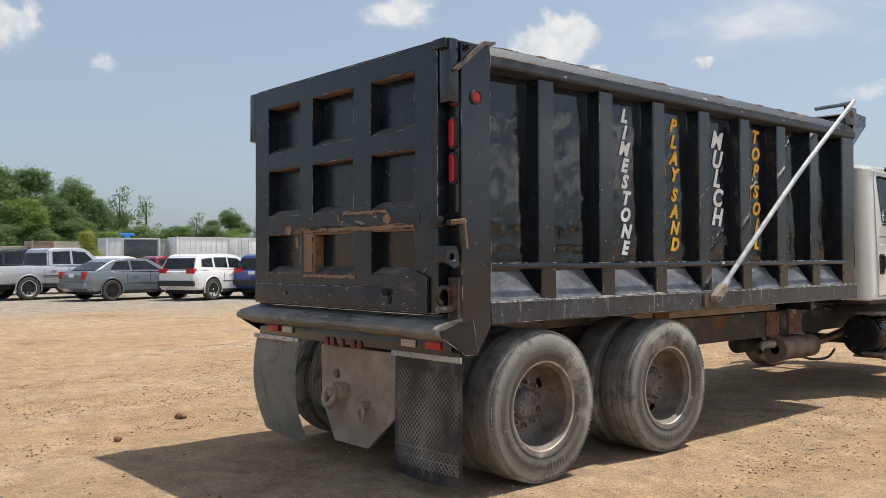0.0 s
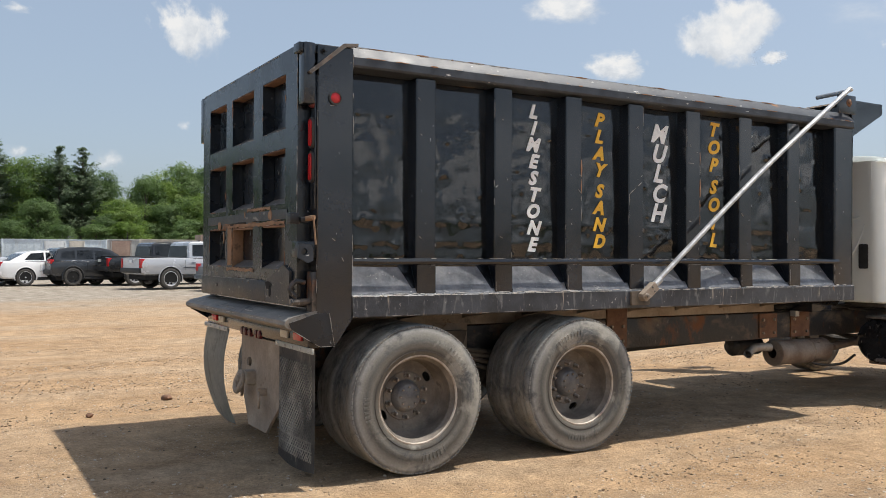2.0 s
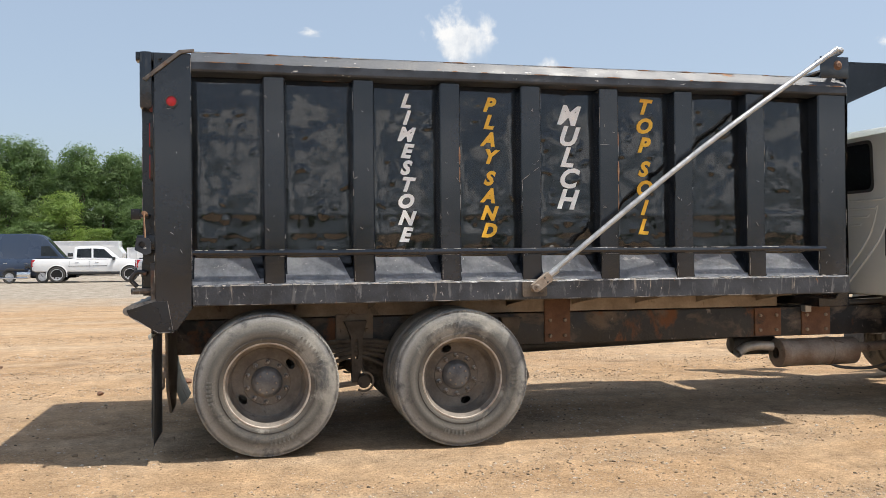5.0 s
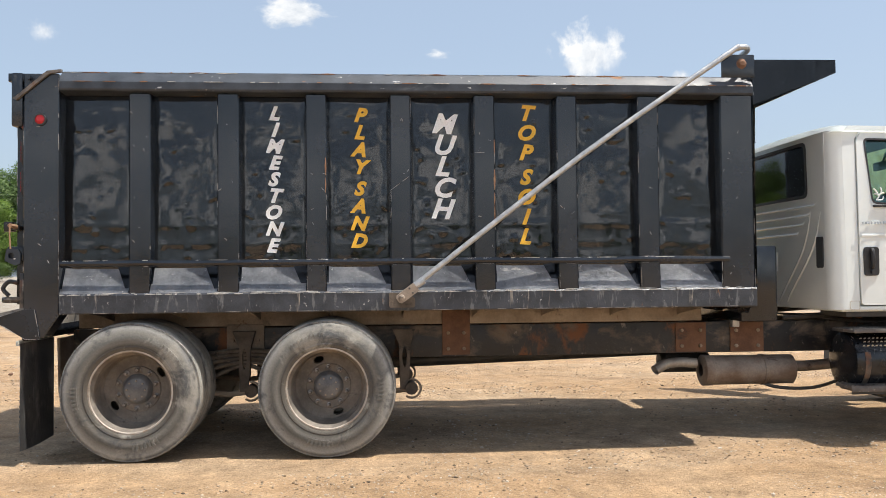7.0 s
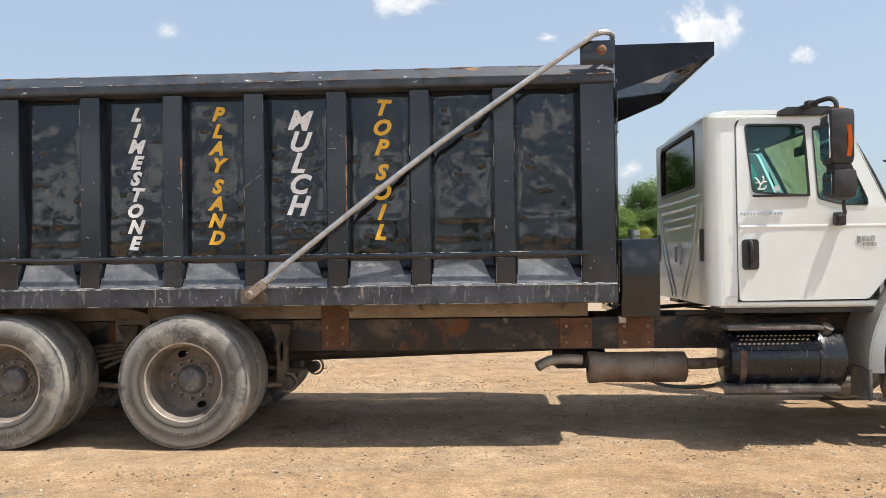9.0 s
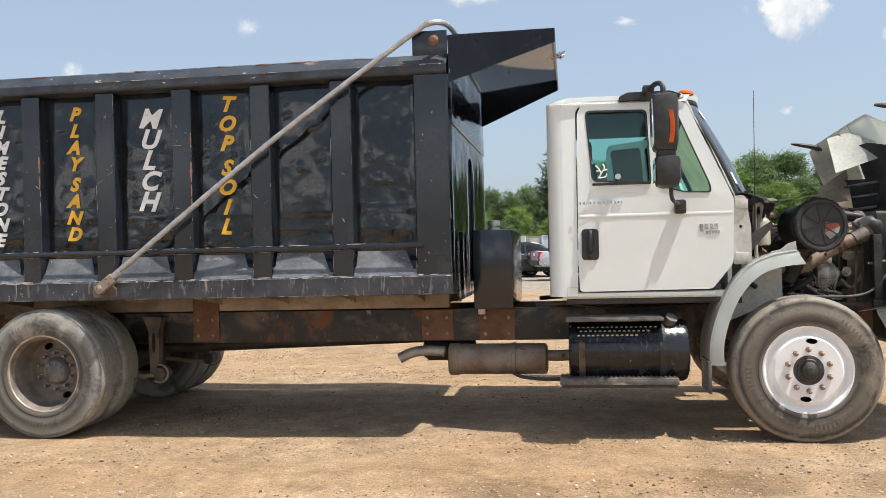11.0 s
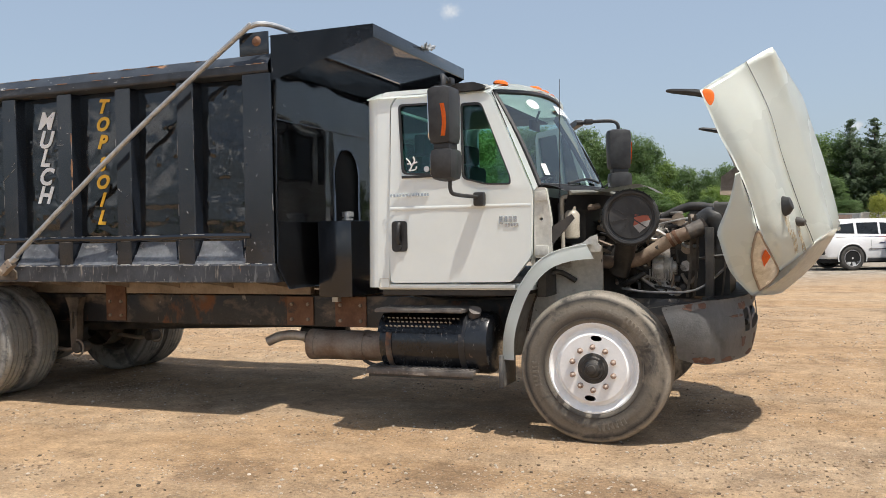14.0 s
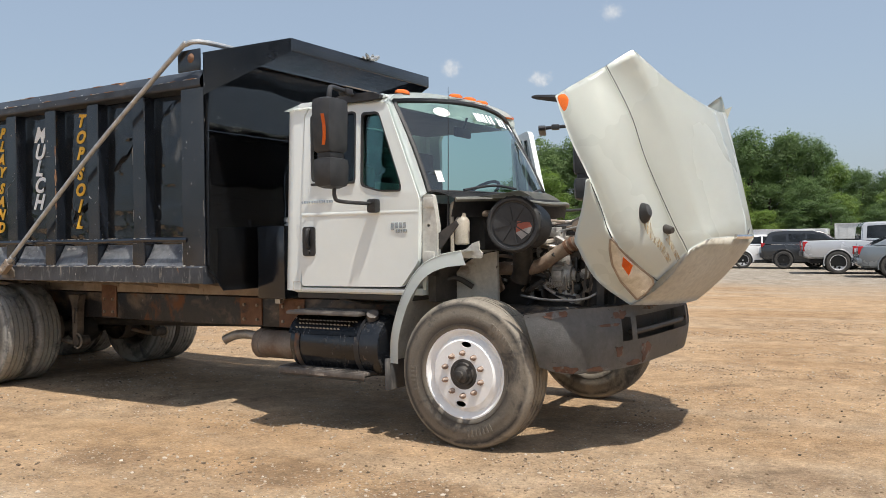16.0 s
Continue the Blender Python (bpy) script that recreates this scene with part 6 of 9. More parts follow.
for s in (-1, 1):
    bm = B()
    plate(bm, rounded([(6.635, 1.23), (6.76, 1.23), (6.76, 1.50), (6.725, 1.72), (6.64, 1.72)], 0.02), "y", s * 1.02, s * 0.97, [oval(6.69, 1.50, 0.012, 0.012, 8)])
    part("cowl_side", bm, liner_white, cab, "dusty white hinge pillar")
    for z in (1.28, 1.66):
        boxed("hinge", liner_white, cab, 6.65, 6.74, s * 1.035, s * 1.018, z - 0.035, z + 0.035)
    bm = B()
    plate(bm, [(6.70, 1.36), (6.77, 1.33), (6.92, 1.50), (6.90, 1.53), (6.72, 1.42)], "y", s * 1.0, s * 0.985)
    part("stay_bracket", bm, grimy_black, cab)

# cab interior
inner = part("cab_interior", (lambda bm: (box(bm, 5.45, 6.55, -0.98, 0.98, 1.06, 1.10), box(bm, 6.25, 6.60, -0.96, 0.96, 1.45, 1.72, 0.04), bm)[-1])(B()), dash_grey, cab)
for y in (-0.52, 0.55):
    bm = B()
    box(bm, 5.62, 6.12, y - 0.25, y + 0.25, 1.38, 1.52, 0.05), box(bm, 5.56, 5.70, y - 0.24, y + 0.24, 1.5, 2.02, 0.05), box(bm, 5.57, 5.67, y - 0.13, y + 0.13, 2.03, 2.20, 0.04)
    part("seat", bm, seat_cloth, cab, "grey cloth seat")
bm = B()
tube(bm, [Vector((6.20, 0.55, 1.78)) + pose(0, 0, 0, 0, -35, 0) @ Vector((0.22 * math.cos(a), 0.22 * math.sin(a), 0)) for a in (6.283 * k / 24 for k in range(25))], 0.014, 7), tube(bm, [(6.20, 0.55, 1.78), (6.40, 0.55, 1.5)], 0.03, 8), tube(bm, [(6.20, 0.34, 1.78), (6.20, 0.76, 1.78)], 0.014, 6)
part("steering_wheel", bm, trim_plastic, cab)
boxed("headliner", cab_lining, cab, 5.42, 6.25, -0.92, 0.92, 2.40, 2.415)
bm = B()
box(bm, 6.36, 6.39, -0.12, 0.12, 2.24, 2.32, 0.01), tube(bm, [(6.38, 0, 2.30), (6.42, 0, 2.40)], 0.01, 6)
part("rear_view_mirror", bm, trim_plastic, cab)


# ---- door mirrors ----
def mirror(s):
    root = new("side_mirror")
    root.parent = truck
    tagged(root, "black ribbed side mirror with orange reflector strip")

    def shell(x0, x1, y0, y1, z0, z1, r, taper):
        """A moulded housing: rounded all over, a little narrower towards its foot."""
        bm = B()
        box(bm, x0, x1, s * y1, s * y0, z0, z1, r)
        cx, cy = (x0 + x1) / 2, s * (y0 + y1) / 2
        for v in bm.verts:
            k = 1 - taper * (z1 - v.co.z) / (z1 - z0)
            v.co.x, v.co.y = cx + (v.co.x - cx) * k, cy + (v.co.y - cy) * k
        return bm
    part("housing", shell(6.045, 6.225, 1.30, 1.535, 2.005, 2.40, 0.055, 0.07), trim_plastic, root)
    part("lower_housing", shell(6.055, 6.235, 1.305, 1.54, 1.765, 1.985, 0.06, 0.08), trim_plastic, root)
    boxed("neck", trim_plastic, root, 6.08, 6.20, s * 1.50, s * 1.34, 1.96, 2.03, bevel=0.02)
    bm = B()
    sheet(bm, lambda u, v: (6.150 + 0.030 * u + 0.012 * math.sin(math.pi * v), s * (1.5385 + 0.002 * math.sin(math.pi * u) - 0.010 * (1 - v)), 2.06 + 0.215 * v), 3, 8, 0.006)
    part("reflector", bm, orange_lens, root, "orange reflector strip")
    for z0, z1 in ((2.045, 2.365), (1.80, 1.955)):
        bm = B()
        plate(bm, rounded([(s * 1.335, z0), (s * 1.50, z0), (s * 1.50, z1), (s * 1.335, z1)], 0.03), "x", 6.047 if z0 > 2 else 6.058, 6.060)
        part("glass", bm, mirror_glass, root)
    bm = B()
    tube(bm, [(6.13, s * 1.42, 2.385), (6.13, s * 1.41, 2.455), (6.10, s * 1.34, 2.49), (6.05, s * 1.08, 2.485), (6.02, s * 0.99, 2.475)], 0.018, 8, 5)
    box(bm, 6.02, 6.10, s * 1.18, s * 1.10, 2.462, 2.512, 0.012)
    part("upper_arm", bm, trim_plastic, root)
    bm = B()
    plate(bm, rounded([(5.86, 2.43), (6.28, 2.43), (6.30, 2.46), (6.22, 2.488), (5.92, 2.488), (5.86, 2.46)], 0.015), "y", s * 1.045, s * 0.98)
    part("roof_bracket", bm, trim_plastic, root)
    bm = B()
    tube(bm, [(6.17, s * 1.42, 1.775), (6.17, s * 1.42, 1.71), (6.19, s * 1.38, 1.675), (6.26, s * 1.10, 1.665)], 0.014, 8, 4)
    part("lower_arm", bm, trim_plastic, root)
    bm = B()
    box(bm, 6.225, 6.305, s * 1.13, s * 1.062, 1.60, 1.70, 0.018), lathe(bm, [(s * 1.132, 0.0), (s * 1.131, 0.012), (s * 1.12, 0.013)], (6.285, 0, 1.625), "y", 10), lathe(bm, [(s * 1.132, 0.0), (s * 1.131, 0.012), (s * 1.12, 0.013)], (6.285, 0, 1.675), "y", 10)
    part("arm_base", bm, trim_plastic, root)
    if s > 0:
        root.matrix_basis = Matrix.Translation((6.63, 1.05, 0)) @ pose(0, 0, 0, 0, 0, -66) @ Matrix.Translation((-6.63, -1.05, 0))
    return root


mirror(-1), mirror(1)


# ---- open hood, tipped forward ----
HL = [  # lines along the hood, from its rear edge down to the nose, for the near half
    (0.00, [(0, 7.785, 1.262, 2.272), (0.2, 7.90, 1.285, 1.98), (0.42, 8.005, 1.284, 1.763), (0.75, 8.122, 1.191, 1.390), (0.9, 8.185, 0.97, 1.235), (1, 8.234, 0.70, 1.115)]),
    (0.10, [(0, 7.842, 1.230, 2.313), (0.2, 7.985, 1.275, 2.03), (0.42, 8.10, 1.262, 1.77), (0.75, 8.20, 1.15, 1.41), (0.9, 8.245, 0.95, 1.26), (1, 8.272, 0.71, 1.15)]),
    (0.28, [(0, 7.944, 1.162, 2.383), (0.2, 8.11, 1.185, 2.10), (0.42, 8.185, 1.165, 1.81), (0.75, 8.268, 1.045, 1.45), (0.9, 8.325, 0.87, 1.315), (1, 8.345, 0.73, 1.21)]),
    (0.42, [(0, 8.020, 1.108, 2.434), (0.2, 8.16, 1.06, 2.14), (0.42, 8.235, 1.00, 1.85), (0.75, 8.335, 0.875, 1.475), (0.9, 8.382, 0.795, 1.34), (1, 8.408, 0.742, 1.266)]),
    (0.50, [(0, 8.085, 1.078, 2.476), (0.2, 8.205, 1.00, 2.17), (0.42, 8.285, 0.93, 1.87), (0.75, 8.41, 0.78, 1.50), (0.9, 8.455, 0.735, 1.385), (1, 8.472, 0.72, 1.325)]),
    (0.60, [(0, 8.208, 1.045, 2.541), (0.2, 8.31, 0.86, 2.19), (0.42, 8.40, 0.75, 1.88), (0.75, 8.50, 0.66, 1.53), (0.9, 8.535, 0.65, 1.42), (1, 8.540, 0.645, 1.375)]),
    (0.63, [(0, 8.232, 0.985, 2.512), (0.2, 8.332, 0.81, 2.182), (0.42, 8.418, 0.70, 1.882), (0.75, 8.515, 0.61, 1.535), (0.9, 8.55, 0.59, 1.427), (1, 8.552, 0.585, 1.382)]),
    (0.75, [(0, 8.315, 0.72, 2.400), (0.2, 8.40, 0.58, 2.15), (0.42, 8.475, 0.50, 1.89), (0.75, 8.565, 0.41, 1.545), (0.9, 8.59, 0.38, 1.435), (1, 8.588, 0.37, 1.388)]),
    (0.88, [(0, 8.395, 0.36, 2.310), (0.2, 8.455, 0.29, 2.11), (0.42, 8.52, 0.25, 1.89), (0.75, 8.605, 0.20, 1.545), (0.9, 8.62, 0.19, 1.437), (1, 8.615, 0.185, 1.39)]),
    (1.00, [(0, 8.420, 0.0, 2.285), (0.2, 8.475, 0.0, 2.10), (0.42, 8.54, 0.0, 1.89), (0.75, 8.62, 0.0, 1.545), (0.9, 8.632, 0.0, 1.437), (1, 8.625, 0.0, 1.39)]),
]


def hood_at(u, v, s=-1, out=0.0):
    rows = [(uu, *curve_at(line, v)) for uu, line in HL]
    x, y, z = curve_at(rows, u)
    return Vector((x + out, s * y, z))


hood = new("open_hood")
hood.parent = truck
tagged(hood, "white hood tipped open with rust runs and scratches")
for s in (-1, 1):
    bm = B()
    sheet(bm, lambda u, v, s=s: hood_at(u, v, s), 40, 28, 0.012)
    part("hood_shell", bm, hood_paint, hood, "", 1.2)
    bm = B()
    tube(bm, [hood_at(0.456, k / 30, s, 0.0) for k in range(31)], 0.0035, 6)
    part("seam_strip", bm, hood_paint, hood)
    bm = B()
    tube(bm, [hood_at(0.464, k / 30, s, 0.0005) for k in range(31)], 0.0022, 5)
    part("seam_gap", bm, dark_hole, hood)
    L1 = [(0, 8.005, 1.283, 1.763), (0.35, 8.07, 1.25, 1.58), (0.6, 8.118, 1.190, 1.39), (0.85, 8.185, 0.97, 1.235), (1, 8.234, 0.70, 1.115)]
    L2 = [(0, 7.99, 1.285, 1.745), (0.25, 7.95, 1.255, 1.58), (0.5, 7.874, 1.198, 1.395), (0.55, 7.878, 1.170, 1.345), (0.75, 7.935, 1.00, 1.13), (1, 8.055, 0.715, 0.953)]
    bm = B()
    sheet(bm, lambda u, v, s=s: (lambda a, b: (a[0] + (b[0] - a[0]) * v + 0.02 * math.sin(math.pi * v), s * (a[1] + (b[1] - a[1]) * v + 0.012 * math.sin(math.pi * v)), a[2] + (b[2] - a[2]) * v))(curve_at(L1, u), curve_at(L2, u)), 26, 8, 0.012)
    part("fender_lower", bm, hood_paint, hood, "", 1.2)
    bm = B()
    tube(bm, [(x, s * (y + 0.004), z) for x, y, z in (curve_at(L1, k / 24) for k in range(25))], 0.0028, 5)
    part("seam_gap", bm, dark_hole, hood)
    # headlamp: a tall leaf-shaped lens against the seam, its foot at the nose corner

    def fend(u, v, out=0.0, s=s, L1=L1, L2=L2):
        a, b = curve_at(L1, u), curve_at(L2, u)
        return Vector((a[0] + (b[0] - a[0]) * v + 0.02 * math.sin(math.pi * v) + out, s * (a[1] + (b[1] - a[1]) * v + 0.012 * math.sin(math.pi * v) + out), a[2] + (b[2] - a[2]) * v))

    edge = rounded([(0.60, 0.02), (0.60, 0.10), (0.655, 0.285), (0.73, 0.475), (0.845, 0.65), (0.93, 0.738), (0.985, 0.79), (0.992, 0.50), (0.985, 0.17), (0.95, 0.035), (0.85, 0.03), (0.72, 0.02)], 0.02, 2)
    mid_u, mid_v = 0.82, 0.34

    def lens_at(k, r, out):
        a, b = edge[k % len(edge)]
        return fend(mid_u + (a - mid_u) * r, mid_v + (b - mid_v) * r, out)
    n = len(edge)
    bm = B()
    rim = [lens_at(k, 1.0, 0.005) for k in range(n)]
    tube(bm, rim + rim[:1], 0.008, 6)
    part("headlamp_rim", bm, dusty_steel, hood)
    bm = B()
    ring = [[bm.verts.new(lens_at(k, r, 0.006 + 0.012 * (1 - r * r))) for k in range(n)] for r in (0.97, 0.8, 0.55, 0.3, 0.08)]
    for a, b in zip(ring, ring[1:]):
        for k in range(n):
            bm.faces.new((a[k], a[(k + 1) % n], b[(k + 1) % n], b[k]))
    bm.faces.new(ring[-1])
    part("headlamp", bm, headlamp_lens, hood, "hazy headlamp lens")
    bm = B()
    vs = [bm.verts.new(fend(a, b, 0.026)) for a, b in ((0.735, 0.16), (0.77, 0.36), (0.845, 0.44), (0.825, 0.15))]
    bm.faces.new(vs)
    bmesh.ops.solidify(bm, geom=bm.faces[:], thickness=0.010)
    part("turn_lamp", bm, orange_lens, hood, "orange turn lamp")
    bm = B()
    q = hood_at(0.07, 0.0, s)
    rim = [(a, b) for a, b in rounded([(0.012, 0.012), (0.012, 0.06), (0.030, 0.088), (0.055, 0.085), (0.085, 0.055), (0.082, 0.025), (0.05, 0.010)], 0.02, 3)]
    ring = [[bm.verts.new(hood_at(0.045 + (a - 0.045) * r, 0.045 + (b - 0.045) * r, s, 0.006 + 0.034 * (1 - r * r))) for a, b in rim] for r in (1.02, 0.9, 0.7, 0.45, 0.15)]
    for a, b in zip(ring, ring[1:]):
        for k in range(len(a)):
            bm.faces.new((a[k], a[(k + 1) % len(a)], b[(k + 1) % len(a)], b[k]))
    bm.faces.new(ring[-1])
    part("fender_lamp", bm, orange_lens, hood, "orange fender lamp", 1.0)
    bm = B()
    tube(bm, [(7.855, s * 1.19, 2.245), (7.75, s * 1.165, 2.275), (7.60, s * 1.140, 2.300), (7.566, s * 1.133, 2.304)], [0.024, 0.024, 0.016, 0.008], 7)
    part("hood_guide", bm, trim_plastic, hood, "black rubber hood guide")
    q = hood_at(0.31, 0.66, s)
    bm = B()
    lathe(bm, [(-0.01, 0.05), (0.02, 0.048), (0.055, 0.030), (0.062, 0.0)], (0, 0, 0), "x", 14)
    kn = part("mirror_foot", bm, trim_plastic, hood, "black broken mirror foot")
    kn.matrix_basis = Matrix.Translation(q) @ pose(0, 0, 0, 0, -20, s * 25) @ Matrix.Diagonal((1, 0.7, 1.3, 1))
    q = hood_at(0.42, 0.77, s)
    bm = B()
    lathe(bm, [(-0.01, 0.030), (0.03, 0.026), (0.05, 0.020), (0.05, 0.0)], (0, 0, 0), "x", 12)
    kn = part("mirror_foot", bm, grimy_black, hood)
    kn.matrix_basis = Matrix.Translation(q) @ pose(0, 0, 0, 0, 10, s * 20)
# inner fender skin and black ribbed liner of the far wheel
bm = B()
sheet(bm, lambda u, v: hood_at(0.02 + 0.40 * u, 0.03 + 0.5 * v, 1) + Vector((-0.05 - 0.06 * math.sin(math.pi * u), -0.03, -0.03)), 14, 12, 0.008)
part("inner_skin", bm, liner_white, hood)
bm = B()
sheet(bm, lambda u, v: Vector((7.97 + (0.34 - 0.22 * v * v) * u + 0.10 * math.sin(1.6 * v) * (1 - u) + 0.016 * math.sin(v * 38 + 3 * u), 0.92 - 0.10 * u, 1.93 - 0.86 * v + 0.10 * (u - 0.5) * v)), 8, 70, 0.01)
part("wheel_liner", bm, liner_black, hood, "black ribbed wheel liner")
bm = B()
sheet(bm, lambda u, v: Vector((7.76 + 0.25 * u, 0.98 - 0.16 * v + 0.03 * math.sin(3.0 * u), 1.86 + 0.17 * u - (0.16 + 0.20 * u) * v)), 8, 6, 0.012)
part("liner_flange", bm, dusty_steel, hood, "dusty grey liner flange")
bm = B()
sheet(bm, lambda u, v: Vector((7.87 + 0.36 * u + 0.06 * v * u, 0.82 + 0.24 * v + 0.03 * math.sin(3.14 * u), 1.99 + 0.34 * v + 0.12 * u)), 8, 12, 0.012)
part("inner_panel", bm, liner_cream, hood, "white inner fender panel")
for k in range(7):
    bm = B()
    tube(bm, [(7.96 + 0.012 * k - 0.004 * k * k * 0.5, 0.905, 1.87 - 0.105 * k), (8.10, 0.88, 1.885 - 0.11 * k), (8.24 - 0.012 * k, 0.84, 1.90 - 0.11 * k)], [0.008, 0.013, 0.008], 6, 3)
    part("liner_rib", bm, liner_rib, hood)
bm = B()
sheet(bm, lambda u, v: hood_at(1.0 - abs(2 * u - 1) * 0.56, 1.0, -1 if u < 0.5 else 1).lerp(Vector((8.25 - 0.19 * (2 * u - 1) ** 2, (2 * u - 1) * 0.715, 0.935 + 0.018 * (2 * u - 1) ** 2)), v) + Vector((0.03 * math.sin(math.pi * v), 0, -0.02 * math.sin(math.pi * v))), 30, 8, 0.012)
part("nose_panel", bm, nose_paint, hood, "beige nose panel", 1.2)
for s in (-1, 1):
    bm = B()
    sheet(bm, lambda u, v, s=s: hood_at(0.44 * u, 1.0, s).lerp(hood_at(0.44, 1.0, s).lerp(Vector((8.06, s * 0.715, 0.953)), 1 - u) + Vector((0.03, 0, -0.02)) * math.sin(math.pi * (1 - u)), v), 12, 4, 0.01)
    part("nose_corner", bm, nose_paint, hood, "", 1.2)
bm = B()
tube(bm, [hood_at(1.0 - abs(2 * k / 30 - 1) * 0.16, 0.985, -1 if k < 15 else 1, 0.006) for k in range(31)], 0.016, 8)
part("nose_edge", bm, chrome, hood, "chrome trim along the nose")
bm = B()
sheet(bm, lambda u, v: hood_at(1.0 - abs(2 * u - 1) * 0.5, 0.15 + 0.8 * v, -1 if u < 0.5 else 1) + Vector((-0.10, 0, -0.02)), 24, 14, 0.01)
part("hood_lining", bm, liner_black, hood)
# a coiled wing-shaped emblem as a plain plated shape
bm = B()
vs = [bm.verts.new(hood_at(uu, vv, 1, 0.01)) for uu, vv in ((0.99, 0.90), (0.93, 0.86), (0.955, 0.93), (0.99, 0.97))]
bm.faces.new(vs)
part("emblem", bm, chrome, hood)
# rust run below the mirror foot
for u0, v0, l, wd in ((0.315, 0.70, 0.14, 0.05), (0.415, 0.79, 0.20, 0.022), (0.39, 0.82, 0.17, 0.04), (0.30, 0.80, 0.16, 0.07)):
    bm = B()
    sheet(bm, lambda a, b: hood_at(u0 + wd * (a - 0.5) * (1 - 0.3 * b) - 0.035 * b, min(1.0, v0 + l * b), -1, 0.003), 4, 10)
    part("rust_run", bm, stain, hood, "yellow-brown rust run")

# ---- front fender shell, bumper, engine bay ----
ARC = [(0, 6.432, 0.53), (0.2, 6.445, 0.72), (0.4, 6.505, 0.92), (0.58, 6.59, 1.09), (0.74, 6.71, 1.225), (0.87, 6.86, 1.295), (1, 7.03, 1.325)]
for s in (-1, 1):
    fender = new("front_fender")
    fender.parent = truck
    tagged(fender, "white wheel arch lip with dusty liner")
    bm = B()
    sheet(bm, lambda u, v, s=s: (lambda p: (p[0] + 0.095 * v * (1 - 0.40 * u), s * (1.150 + 0.045 * v - 0.012 * v * v), p[1] - 0.10 * v * u))(curve_at(ARC, u)), 24, 6, 0.012)
    part("arch_lip", bm, white_paint, fender)
    bm = B()
    sheet(bm, lambda u, v, s=s: (lambda p: (p[0] + 0.01, s * (1.16 - 0.55 * v), p[1] - 0.005 + 0.02 * math.sin(6 * v) * (1 - u)))(curve_at(ARC, u)), 24, 8, 0.01)
    part("arch_top", bm, liner_white, fender)
    bm = B()
    plate(bm, [(6.46, 0.56), (6.53, 0.88), (6.62, 1.07), (6.74, 1.20), (6.88, 1.28), (7.04, 1.31), (7.045, 0.92), (6.90, 0.90), (6.66, 0.80), (6.60, 0.56)], "y", s * 0.66, s * 0.63)
    part("arch_liner", bm, liner_white, fender, "dusty splashed inner liner")
    bm = B()
    plate(bm, [(6.88, 1.27), (7.09, 1.265), (7.10, 1.30), (7.075, 1.325), (7.07, 1.385), (7.02, 1.37), (6.97, 1.33), (6.90, 1.315)], "y", s * 0.98, s * 0.965)
    part("arch_corner", bm, liner_white, fender)
    bm = B()
    tube(bm, [(6.60, s * 0.9, 1.02), (6.72, s * 0.75, 1.12), (6.85, s * 0.68, 1.05)], 0.02, 7, 4), box(bm, 6.66, 6.70, s * 1.0, s * 0.9, 1.14, 1.17)
    part("liner_stay", bm, grimy_black, fender)
    boxed("splash_flap", flap_rubber, fender, 6.415, 6.44, s * 1.19, s * 0.86, 0.335, 0.56)


def bumper_at(u, v):
    s = 2 * u - 1
    a = abs(s)
    rows = [(0, 8.035, 0.0), (0.3, 8.03, 0.42), (0.5, 7.995, 0.68), (0.64, 7.925, 0.90), (0.75, 7.835, 1.07), (0.85, 7.72, 1.165), (1.0, 7.525, 1.205)]
    x, y = curve_at(rows, a)
    z0 = 0.515 + (0.02 if a < 0.8 else 0.02 + 0.25 * (a - 0.8))
    z = z0 + (0.948 - 0.04 * max(0.0, (a - 0.8) / 0.2) - z0) * v
    bulge = 0.03 * math.sin(math.pi * min(1, v * 1.05)) - 0.05 * (1 - v) * (a > 0.7) * (a - 0.7)
    k = 1 + bulge / 1.2
    cut = 0.11 * (1 - v) ** 1.5 * max(0.0, (a - 0.85) / 0.15)
    return Vector((x + bulge + cut, math.copysign(y * k, s), z))


def bumper_hole(u, v):
    a = abs(2 * u - 1)
    return (0.44 < a < 0.52 and 0.46 < v < 0.80) or (a < 0.38 and 0.46 < v < 0.80)


bm = B()
sheet(bm, bumper_at, 72, 16, 0.03, bumper_hole)
bumper = part("front_bumper", bm, bumper_grey, truck, "scuffed grey front bumper with rust along its edges", 0.9)
bm = B()
sheet(bm, lambda u, v: bumper_at(0.15 + 0.7 * u, 0.15 + 0.7 * v) + Vector((-0.12, 0, 0)), 20, 4, 0.01)
part("bumper_backing", bm, grimy_black, bumper)
bm = B()
sheet(bm, lambda u, v: bumper_at(u, 1.0) + Vector((-0.28 * v * (1 - 0.5 * abs(2 * u - 1)), 0, 0.004 - 0.02 * v)), 40, 3, 0.01)
part("bumper_top", bm, grimy_black, bumper)
bm = B()
tube(bm, [bumper_at(0.30 + 0.4 * k / 10, 0.55) + Vector((-0.04, 0, 0)) for k in range(11)], 0.022, 7)
part("bumper_bar", bm, grimy_black, bumper)
bm = B()
tube(bm, [(7.07, -0.9, 0.46), (7.07, -0.7, 0.42), (7.07, 0.7, 0.42), (7.07, 0.9, 0.46)], 0.055, 10)
part("front_axle", bm, grimy_black, truck)
for s in (-1, 1):
    bm = B()
    for k in range(3):
        tube(bm, [(6.45, s * 0.42, 0.62), (7.07, s * 0.42, 0.50 - 0.02 * k), (7.68, s * 0.42, 0.64)], 0.016, 6, 5)
    part("front_spring", bm, grimy_black, truck)

